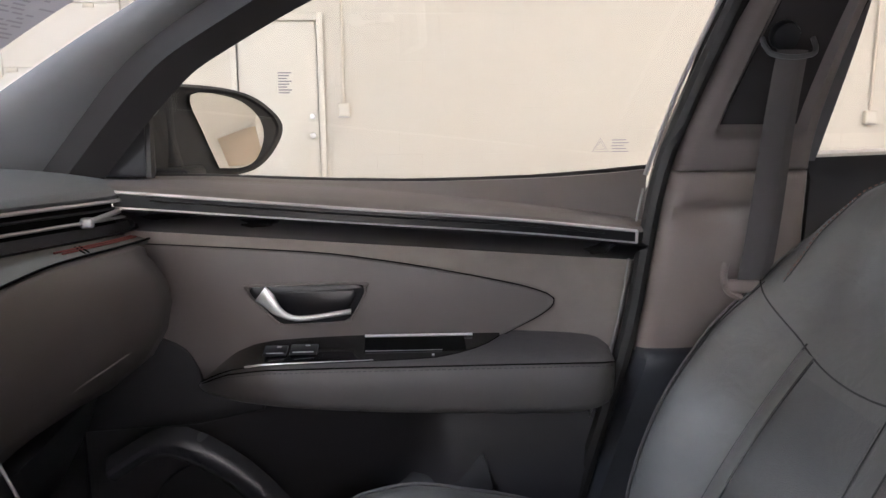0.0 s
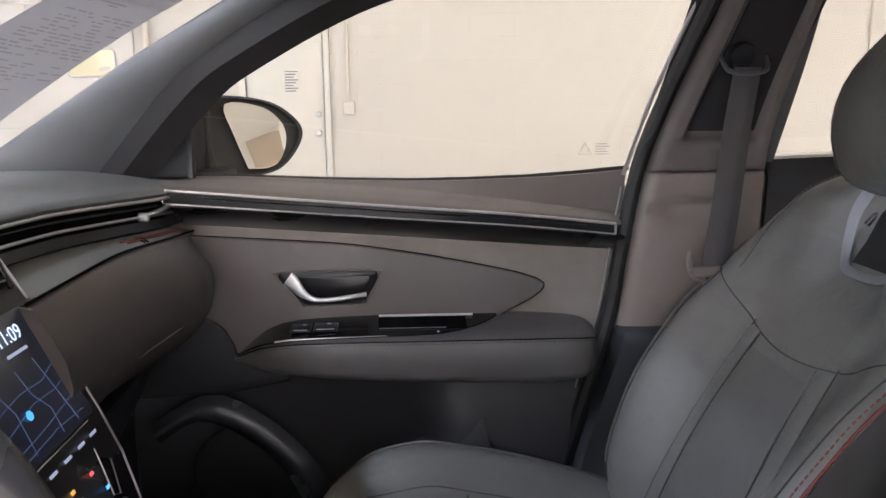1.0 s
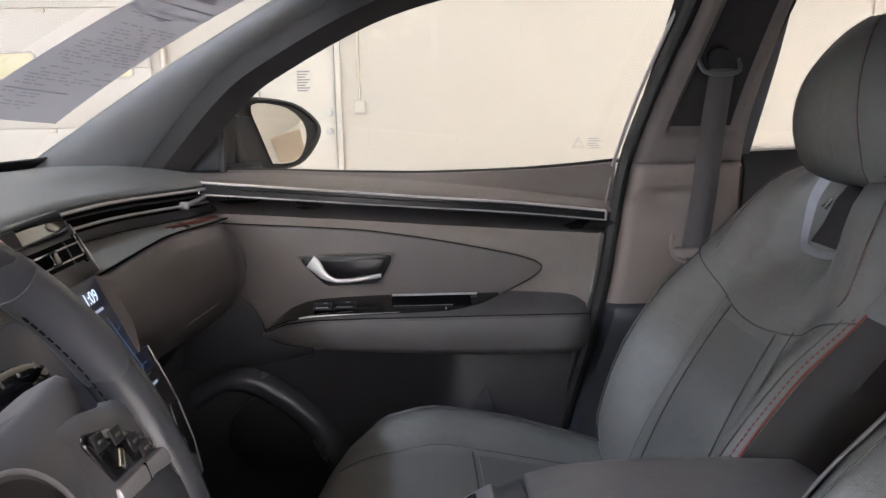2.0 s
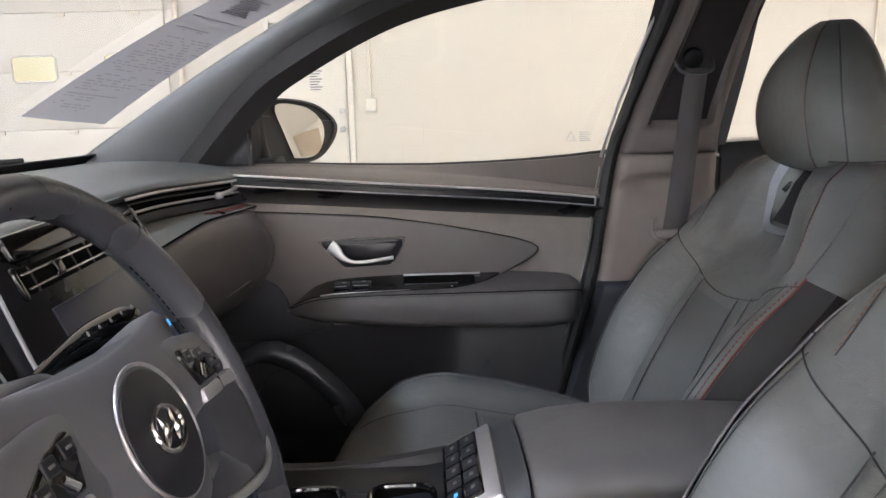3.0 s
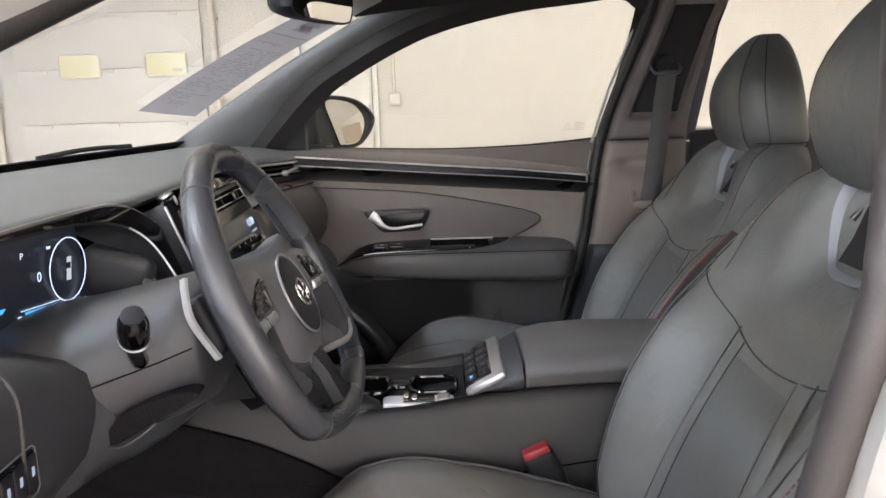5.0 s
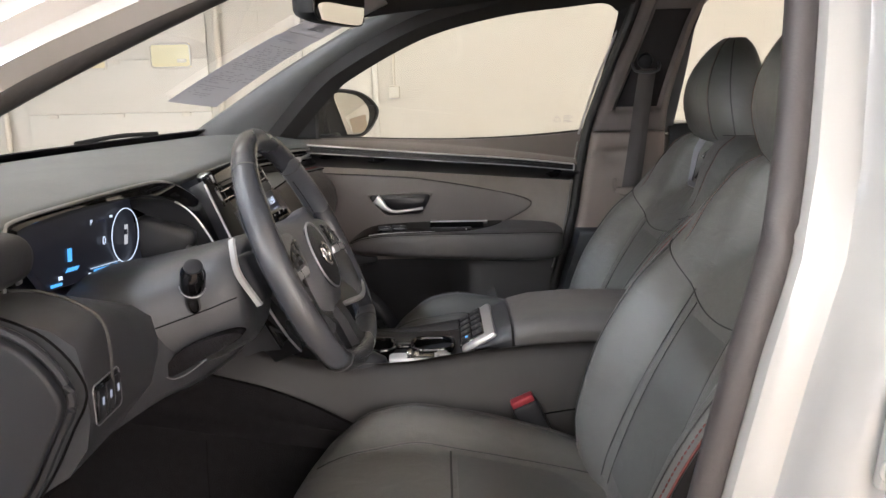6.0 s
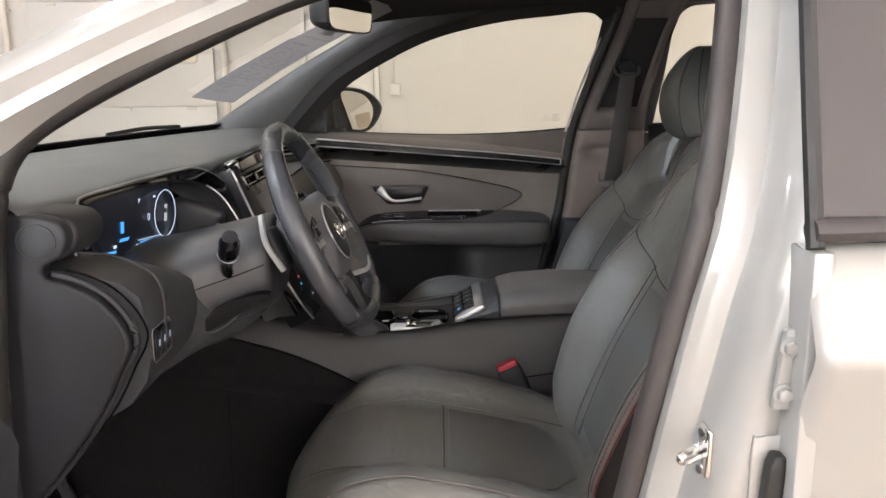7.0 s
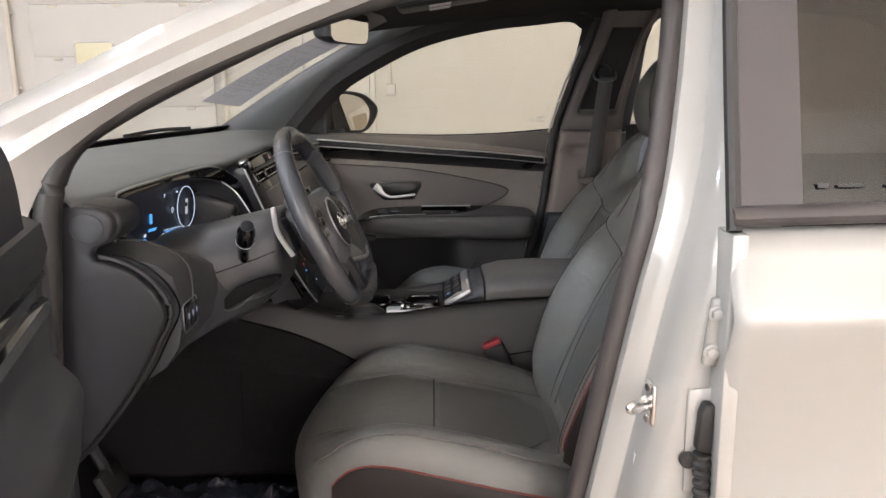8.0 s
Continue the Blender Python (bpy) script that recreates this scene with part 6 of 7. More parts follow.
# steering column shroud and stalks
def col_ring(x, cz_, hw, hh):
    return [(x, -0.37 + hw * abs(math.cos(a)) ** 0.8 * (1 if math.cos(a) > 0 else -1), cz_ + hh * abs(math.sin(a)) ** 0.8 * (1 if math.sin(a) > 0 else -1)) for a in [2 * math.pi * k / 36 for k in range(36)]]


col = part("column_shroud", loft([col_ring(-0.33, 0.925, 0.150, 0.090), col_ring(-0.27, 0.938, 0.135, 0.088), col_ring(-0.20, 0.957, 0.110, 0.084), col_ring(-0.14, 0.975, 0.094, 0.080), col_ring(-0.105, 0.988, 0.088, 0.076), col_ring(-0.095, 0.992, 0.078, 0.066)]), KNEE, dash, "moulded steering column shroud", 60)
part("shroud_seam", tube([(x, -0.37 - hw - 0.0005, z) for x, z, hw in ((-0.27, 0.945, 0.135), (-0.20, 0.964, 0.1105), (-0.14, 0.982, 0.0945), (-0.105, 0.995, 0.0885))], 0.0008, 6), GAP, col)
st = part("light_stalk", tube(cat([(-0.165, -0.445, 0.972), (-0.157, -0.480, 0.998), (-0.146, -0.508, 1.024), (-0.134, -0.535, 1.054)], 16), [0.012, 0.011, 0.0105, 0.010, 0.0098, 0.0098, 0.0098, 0.0098, 0.0105, 0.0130, 0.0155, 0.0162, 0.0162, 0.0160, 0.0145, 0.0095], 18), PIANO, dash, "short black light stalk")
part("stalk_boot", disc((-0.166, -0.452, 0.976), (0.12, -1, 0.55), 0.024, 0.014, 28, 0.005), RUBBER, dash)
part("stalk_cap", disc((-0.1335, -0.5365, 1.056), (0.2, -0.6, 0.75), 0.0115, 0.004, 22, 0.0015), SOFT_DARK, st)
part("stalk_ring", tube([Vector((-0.1465, -0.507, 1.023)) + Vector((0.94, 0.1, -0.32)) * 0.0152 * math.cos(t) + Vector((0.08, 0.74, 0.66)) * 0.0152 * math.sin(t) for t in [2 * math.pi * k / 24 for k in range(24)]], 0.0010, 6, True), SATIN, st)
wp = part("gear_stalk", tube(cat([(-0.116, -0.315, 1.048), (-0.113, -0.28, 1.053), (-0.106, -0.245, 1.056), (-0.097, -0.212, 1.059), (-0.086, -0.186, 1.062)], 16), [0.007, 0.007, 0.0075, 0.008, 0.009, 0.010, 0.012, 0.0135, 0.0145, 0.015, 0.015, 0.015, 0.015, 0.0145, 0.013, 0.009], 16), PIANO, dash, "black wiper stalk with white marks")
for k in range(5):
    part("stalk_mark", rbox((-0.098 + 0.0045 * k, -0.258 + 0.013 * k, 1.0675 + 0.0022 * k), (0.0016, 0.0020, 0.004 if k % 2 else 0.006), 0.0005, 1, (40, 0, 0)), STITCH, wp)

cov = [(-0.57, -0.240, 0.862), (-0.545, -0.232, 0.864), (-0.52, -0.223, 0.866), (-0.50, -0.214, 0.868), (-0.47, -0.201, 0.869), (-0.43, -0.179, 0.868), (-0.38, -0.150, 0.878), (-0.33, -0.130, 0.892), (-0.27, -0.128, 0.908)]


def cover_row(y, bx, bz):
    """Its far end tucks into the knee panel."""
    k = 0.034 * sstep(-0.43, -0.53, y)
    return [(lerp(bx, -0.190, 0.9) - 0.004 - k, y, 0.955), (lerp(bx, -0.185, 0.4) + 0.012 - k, y, 0.925), (bx + 0.008 - 0.3 * k, y, bz + 0.012), (bx - 0.004, y, bz), (bx - 0.05, y, bz - 0.006)]


part("column_cover", shell([cover_row(*c) for c in cat(cov, 44)], 0.005), KNEE, dash, "curved panel under the steering column", 70)

# dark slab standing in for the shaded opening below the column, with a small lever
part("lever_shade", slab([(v.x, v.z) for v in cat([(-0.209, 0, 0.899), (-0.175, 0, 0.932), (-0.115, 0, 0.952), (-0.097, 0, 0.947), (-0.148, 0, 0.918), (-0.192, 0, 0.894), (-0.209, 0, 0.899)], 26)[:-1]], "xz", -0.481, -0.455, 0.004), CARPET, dash)
part("lever", tube(cat([(-0.207, -0.480, 0.897), (-0.188, -0.486, 0.893), (-0.165, -0.486, 0.903), (-0.145, -0.480, 0.918)], 10), 0.0010, 8), GREY, dash)

# centre stack
SP, SD = Vector((-0.222, 0, 1.118)), Vector((0.4131, 0, -0.9107))
SN = Vector((0.9107, 0, 0.4131))


def on_stack(a, b, lift=0.0):
    """a metres across (towards the passenger), b metres down the slope from its top."""
    return SP + Vector((0, a, 0)) + SD * b + SN * lift


def stack_w(b):
    return interp(b, [(0.0, 0.182), (0.06, 0.192), (0.15, 0.202), (0.22, 0.203), (0.3, 0.184), (0.335, 0.16)])


sbs = [0.0, 0.006, 0.05, 0.10, 0.15, 0.2, 0.25, 0.3, 0.325, 0.335]
part("stack_panel", loft([[on_stack(-stack_w(b), b, 0), on_stack(-stack_w(b) + 0.006, b, 0.004), on_stack(0, b, 0.005), on_stack(stack_w(b) - 0.006, b, 0.004), on_stack(stack_w(b), b, 0), on_stack(stack_w(b) - 0.004, b, -0.05), on_stack(-stack_w(b) + 0.004, b, -0.05)] for b in sbs]), BLACK_GLOSS, dash, "gloss black centre panel")
for q in (-1, 1):
    part("stack_line", tube([on_stack(q * stack_w(b), b, 0.001) for b in sbs[1:]], 0.0022, 8), SATIN, dash)


def stack_slab(a0, a1, b0, b1, l0, l1, bev=0.002):
    bm = bmesh.new()
    bmesh.ops.create_cube(bm, size=1)
    bmesh.ops.scale(bm, vec=(a1 - a0, b1 - b0, l1 - l0), verts=bm.verts)
    if bev:
        bmesh.ops.bevel(bm, geom=bm.edges[:], offset=bev, segments=2, affect="EDGES", profile=0.5, clamp_overlap=True)
    for v in bm.verts:
        v.co = on_stack((a0 + a1) / 2 + v.co.x, (b0 + b1) / 2 + v.co.y, (l0 + l1) / 2 + v.co.z)
    return bm


part("vent_brow", stack_slab(-0.15, 0.165, -0.014, 0.016, -0.02, 0.010, 0.006), PIANO, dash)
part("hazard_button", stack_slab(-0.02, 0.05, -0.006, 0.012, 0.008, 0.0125, 0.001), SOFT_DARK, dash)
tri = bmesh.new()
tv = [tri.verts.new(on_stack(a, b, 0.0135)) for a, b in ((0.008, 0.009), (0.026, 0.009), (0.017, -0.004))]
tri.faces.new(tv)
part("hazard_mark", tri, HAZARD, dash)
part("vent_bay", stack_slab(-0.155, 0.170, 0.020, 0.050, -0.03, 0.0060, 0.004), GAP, dash)
for b in (0.0265, 0.0415):
    part("vent_bar", stack_slab(-0.150, 0.165, b, b + 0.003, 0.004, 0.009, 0.0012), CHROME, dash)
for a in (-0.085, 0.095):
    part("vent_tab", stack_slab(a - 0.008, a + 0.008, 0.027, 0.044, 0.008, 0.014, 0.003), PIANO, dash)
for a in (-0.13, -0.04, 0.0, 0.04, 0.14):
    part("vent_vane", stack_slab(a - 0.002, a + 0.002, 0.022, 0.049, -0.01, 0.0065, 0.0005), SOFT_DARK, dash)
for a in (-0.158, 0.172):
    part("vent_frame", stack_slab(a - 0.004, a + 0.004, 0.017, 0.053, -0.01, 0.009, 0.003), PIANO, dash)
sc = part("centre_screen", stack_slab(-0.130, 0.182, 0.070, 0.197, 0.004, 0.0075, 0.002), SCREEN_DARK, dash, "lit centre screen with map and clock")
def stack_line(pts, r=0.0006):
    return tube([on_stack(a, b, 0.0085) for a, b in pts], r, 4)


for pts in ([(0.03, 0.145), (0.09, 0.138), (0.13, 0.140), (0.165, 0.130)], [(0.03, 0.165), (0.10, 0.152), (0.14, 0.154), (0.165, 0.150)], [(0.10, 0.120), (0.105, 0.145), (0.12, 0.165), (0.118, 0.190)],
            [(0.04, 0.180), (0.10, 0.176), (0.165, 0.168)], [(0.05, 0.188), (0.11, 0.184), (0.165, 0.186)], [(0.06, 0.125), (0.07, 0.150), (0.066, 0.190)], [(0.135, 0.118), (0.142, 0.150), (0.150, 0.190)]):
    part("map_road", stack_line(pts, 0.0005), DEEP_BLUE, sc)
part("map_pin", disc(on_stack(0.085, 0.158, 0.009), SN, 0.0045, 0.001, 20), BLUE, sc)
lettering("11:09", lambda a, b, l=0.0: on_stack(a, -b, 0.008 + l), 0.120, -0.090, 0.020, PALE, sc)
part("date_bar", bar(lambda a, b, l=0.0: on_stack(a, -b, 0.0082 + l), 0.120, -0.106, 0.036, 0.003), FAINT_LIGHT, sc)
part("menu_icon", disc(on_stack(-0.085, 0.118, 0.0085), SN, 0.006, 0.001, 20), PALE, sc)
part("menu_bar", bar(lambda a, b, l=0.0: on_stack(a, -b, 0.0082 + l), -0.060, -0.118, 0.022, 0.005), PALE, sc)
for a in (-0.13, -0.105, -0.075, -0.045, 0.075, 0.105, 0.135, 0.163):
    part("touch_key", bar(lambda a_, b_, l=0.0: on_stack(a_, -b_, 0.0052 + l), a, -0.213, 0.014, 0.0028), FAINT_LIGHT, dash)
for a, b, m in ((0.085, 0.238, AMBER_DOT), (0.090, 0.250, PALE), (0.095, 0.263, AMBER_DOT), (0.10, 0.275, PALE), (0.125, 0.240, RED_DOT), (0.137, 0.262, BLUE), (-0.10, 0.245, AMBER_DOT), (-0.13, 0.25, RED_DOT), (-0.135, 0.265, BLUE), (0.02, 0.26, PALE), (-0.02, 0.26, PALE), (0.13, 0.305, PALE), (-0.09, 0.30, PALE)):
    part("touch_mark", bar(lambda a_, b_, l=0.0: on_stack(a_, -b_, 0.0052 + l), a, -b, 0.007, 0.0035), m, dash)
part("key_frame", tube([on_stack(a, b, 0.006) for a, b in ((0.150, 0.225), (0.138, 0.272), (0.150, 0.277), (0.166, 0.245))], 0.0008, 5), SATIN, dash)
part("screen_line", tube([on_stack(a, 0.200, 0.006) for a in (-0.10, 0.0, 0.165)], 0.0007, 5), SATIN, dash)

# passenger side: vent slot, cloth ledge, glove box
PY = [0.19 + (0.695 - 0.19) * k / 20 for k in range(21)]


def slot(y, dz, dx=0.0):
    return Vector((edge_x(y) + dx, y, edge_z(y) + dz))


part("slot_back", shell([[slot(y, -0.013, -0.02) for y in PY], [slot(y, -0.06, -0.02) for y in PY]], 0.004), GAP, dash)
part("slot_line", tube([slot(y, -0.013, 0.001) for y in PY[:-1]], 0.0026, 8), SATIN, dash, "bright line over the vent")
part("slot_line", tube([slot(y, -0.036, 0.001) for y in PY[:-1]], 0.0022, 8), SATIN, dash)
part("slot_blade", shell([[slot(y, -0.022, -0.004) for y in PY], [slot(y, -0.026, -0.02) for y in PY]], 0.002), SOFT_DARK, dash)
part("slot_lip", shell([[slot(y, -0.043, 0.0) for y in PY], [slot(y, -0.056, 0.004) for y in PY], [slot(y, -0.060, -0.004) for y in PY]], 0.004), SOFT_DARK, dash)
part("slot_tab", join(rbox(tuple(slot(0.585, -0.036, 0.004)), (0.016, 0.012, 0.014), 0.004), tube([slot(0.585, -0.036, 0.003), slot(0.63, -0.030, 0.002), slot(0.665, -0.026, 0.0)], 0.004, 8)), SATIN, dash)
part("slot_end", rbox(tuple(slot(0.683, -0.030, -0.006)), (0.020, 0.014, 0.050), 0.004, 2, (0, 0, -10)), SOFT_DARK, dash)


def ledge(y, t):
    a = slot(y, -0.060, -0.002)
    bx = interp(y, [(0.17, -0.182), (0.40, -0.186), (0.58, -0.160), (0.66, -0.150)])
    b = Vector((bx, y, interp(y, [(0.17, 1.056), (0.40, 1.055), (0.66, 1.046)])))
    return a.lerp(b, t)


LY = [0.165 + (0.655 - 0.165) * k / 20 for k in range(21)]
part("cloth_ledge", shell([[ledge(y, t) + Vector((0, 0, 0.002 * math.sin(math.pi * t))) for t in (0, 0.25, 0.5, 0.75, 1)] for y in LY], 0.006), LEDGE, dash, "grey-green cloth ledge with red stripes")
for t in (0.55, 0.70):
    part("red_stripe", tube([ledge(y, t) + Vector((0, 0, 0.0035)) for y in (0.49, 0.53, 0.57, 0.61, 0.645)], 0.0013, 6), RED, dash)
for d in (0.0, 0.008):
    part("tag_line", tube([ledge(0.535 + d - 0.03 * t, 0.45 + 0.5 * t) + Vector((0, 0, 0.0035)) for t in (0, 0.5, 1)], 0.001, 6), GAP, dash)


def glove(y):
    e = sstep(0.55, 0.672, y)
    o = ledge(min(y, 0.655), 1.0)
    fx = interp(y, [(0.16, -0.142), (0.3, -0.150), (0.45, -0.140), (0.58, -0.108), (0.672, -0.098)]) - 0.07 * e ** 3
    pts = [o, o + Vector((0.012, 0, -0.004)), Vector((lerp(o.x, fx, 0.6), y, 1.026)), Vector((fx - 0.004, y, 1.0)), Vector((fx, y, 0.972)), Vector((fx - 0.008, y, 0.935)), Vector((fx - 0.030, y, 0.900)), Vector((fx - 0.07, y, 0.868)),
           Vector((fx - 0.13, y, 0.84)), Vector((-0.40, y, 0.83)), Vector((-0.42, y, 1.0))]
    c = Vector((-0.28, y, 0.96))
    k = 1 - 0.35 * sstep(0.60, 0.675, y) ** 2
    return [c + (Vector((p.x, y, p.z)) - c) * k for p in pts]


part("glove_box", loft([glove(y) for y in (0.160, 0.2, 0.26, 0.34, 0.42, 0.50, 0.56, 0.60, 0.63, 0.65, 0.665, 0.675)]), GLOVE, dash, "rounded glove box pad", 70)
part("ledge_seam", tube([ledge(y, 1.0) + Vector((0.001, 0, 0.0015)) for y in LY], 0.0016, 6), GAP, dash)
part("glove_door", loft([[(x - 0.02 * k, y, z) for x, z in ((-0.205, 0.855), (-0.225, 0.80), (-0.27, 0.72), (-0.33, 0.66), (-0.40, 0.66), (-0.40, 0.84))] for k, y in ((0, 0.17), (0, 0.4), (0.3, 0.6), (1.0, 0.64))]), SOFT_DARK, dash, "dark glove box lid")
part("glove_seam", tube(cat([(-0.165, 0.20, 0.925), (-0.168, 0.3, 0.925), (-0.160, 0.4, 0.925), (-0.140, 0.5, 0.93), (-0.118, 0.6, 0.94)], 20), 0.0014, 6), SOFT, dash)
part("glove_latch", rbox((-0.236, 0.42, 0.79), (0.006, 0.06, 0.012), 0.002, 2, (0, 20, 0)), SOFT, dash)
part("kick_panel", shell([[(x, 0.752, z) for x in (-0.62, -0.45, -0.30)] for z in (0.40, 0.6, 0.8, 1.06)], 0.01), SOFT_DARK, dash)
part("end_cover", slab([(-0.50, 0.70), (-0.30, 0.72), (-0.24, 0.85), (-0.20, 1.0), (-0.19, 1.10), (-0.50, 1.12)], "xz", 0.675, 0.70, 0.006), SOFT_DARK, dash)

# ---------------------------------------------------------------- steering wheel
wheel = thing("steering_wheel", (-0.012, -0.383, 1.030), "black leather steering wheel with silver spoke trim", "steering wheel")
TILT, STEER, SC = radians(24.6), radians(-5), 1.06
WC = Vector((-0.012, -0.383, 1.030))
w_up, w_side = Vector((-math.sin(TILT), 0, math.cos(TILT))), Vector((0, 1, 0))
wn = Vector((math.cos(TILT), 0, math.sin(TILT)))
wa = w_side * math.cos(STEER) + w_up * math.sin(STEER)
wu = w_up * math.cos(STEER) - w_side * math.sin(STEER)


def on_wheel(a, b, d=0.0):
    """a across towards the passenger, b up the wheel, d towards the driver."""
    return WC + (wa * a + wu * b) * SC + wn * d


def rim_pt(ang):
    a, b = 0.1726 * math.sin(ang), 0.1726 * math.cos(ang)
    if b < -0.113:
        b = -0.113 - (-b - 0.113) * 0.45
    return a, b


N = 96
rings = []
for k in range(N):
    ang = 2 * math.pi * k / N
    a, b = rim_pt(ang)
    rad = (wa * a + wu * b).normalized()
    side_grip = math.exp(-((abs(math.sin(ang)) - 0.92) / 0.16) ** 2) if math.cos(ang) > -0.5 else 0
    r1, r2 = 0.0170 + 0.0015 * side_grip, 0.0150 + 0.001 * side_grip
    c = on_wheel(a, b)
    rings.append([c + rad * r2 * math.cos(t) + wn * r1 * math.sin(t) for t in [2 * math.pi * j / 18 for j in range(18)]])
rim = part("rim", loft(rings + [rings[0]], cap=False), RIM, wheel, "smooth black leather rim", 80)
for ang in (radians(-42), radians(42), radians(-140), radians(140)):
    k = int(round((ang % (2 * math.pi)) / (2 * math.pi) * N)) % N
    c = sum(rings[k], Vector()) / 18
    part("rim_seam", tube([c + (p - c) * 1.005 for p in rings[k]], 0.0008, 5, True), SEAM, rim)
for s in (-1, 1):
    pts = []
    for j in range(60):
        a, b = rim_pt(s * radians(lerp(46, 137, j / 59)))
        k_ = 1 - 0.0138 / 0.1726
        pts.append(on_wheel(a * k_, b * k_, -0.006))
    part("rim_stitching", dashes(pts, 0.005, 0.0024, 0.0010), GAP, rim)


# hub pad
def pad_w(b):
    return interp(b, [(-0.078, 0.050), (-0.062, 0.068), (-0.03, 0.077), (-0.010, 0.081), (0.004, 0.089), (0.025, 0.110), (0.045, 0.132), (0.060, 0.142), (0.069, 0.136), (0.073, 0.115)])


pr = []
for b in (-0.078, -0.074, -0.062, -0.045, -0.02, 0.0, 0.02, 0.04, 0.055, 0.064, 0.070, 0.073):
    w_ = pad_w(b)
    dome = 0.031 * math.sqrt(max(0.0, 1 - ((b + 0.003) / 0.079) ** 2)) + 0.004
    ring_ = [on_wheel(w_ * math.cos(t), b, -0.02 + (dome if math.sin(t) >= 0 else 0.018) * (abs(math.sin(t)) ** 0.6) * (1 if math.sin(t) >= 0 else -1)) for t in [2 * math.pi * j / 36 for j in range(36)]]
    pr.append(ring_)
for r_ in pr:
    for i_, p in enumerate(r_):
        q_ = p - WC
        a_, b_ = q_.dot(wa), q_.dot(wu)
        if b_ > 0:
            r_[i_] = p - wu * (b_ * 0.22 * (1 - min(1.0, (a_ / 0.135) ** 2)))
pad = part("hub_pad", loft(pr), GREY, wheel, "soft airbag pad", 70)
part("badge_disc", disc(on_wheel(0, -0.003, 0.0105), wn, 0.0480, 0.010, 56, 0.003), SOFT_DARK, pad)
part("badge_ring", tube([on_wheel(0.0480 * math.cos(2 * math.pi * k / 56), -0.001 + 0.0465 * math.sin(2 * math.pi * k / 56), 0.0135) for k in range(56)], 0.0015, 8, True), SATIN, pad, "satin ring round the badge")
em = [on_wheel(0.0200 * math.cos(2 * math.pi * k / 40), -0.002 + 0.0150 * math.sin(2 * math.pi * k / 40), 0.0185) for k in range(40)]
part("emblem", join(tube(em, 0.0021, 8, True), *[tube(cat([on_wheel(q * 0.010 - 0.003, -0.012, 0.0180), on_wheel(q * 0.007, -0.002, 0.0195), on_wheel(q * 0.010 + 0.003, 0.009, 0.0180)], 9), [0.0012, 0.002, 0.0026, 0.0028, 0.0028, 0.0028, 0.0026, 0.002, 0.0012], 8) for q in (-1, 1)],
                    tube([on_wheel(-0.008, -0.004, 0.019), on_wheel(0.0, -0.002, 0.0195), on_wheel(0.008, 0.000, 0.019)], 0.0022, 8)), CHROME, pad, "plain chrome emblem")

# spokes
def put_on_wheel(bm, s, d=0.0):
    for v in bm.verts:
        v.co = on_wheel(s * v.co.x, v.co.y, d + v.co.z)
    return bm


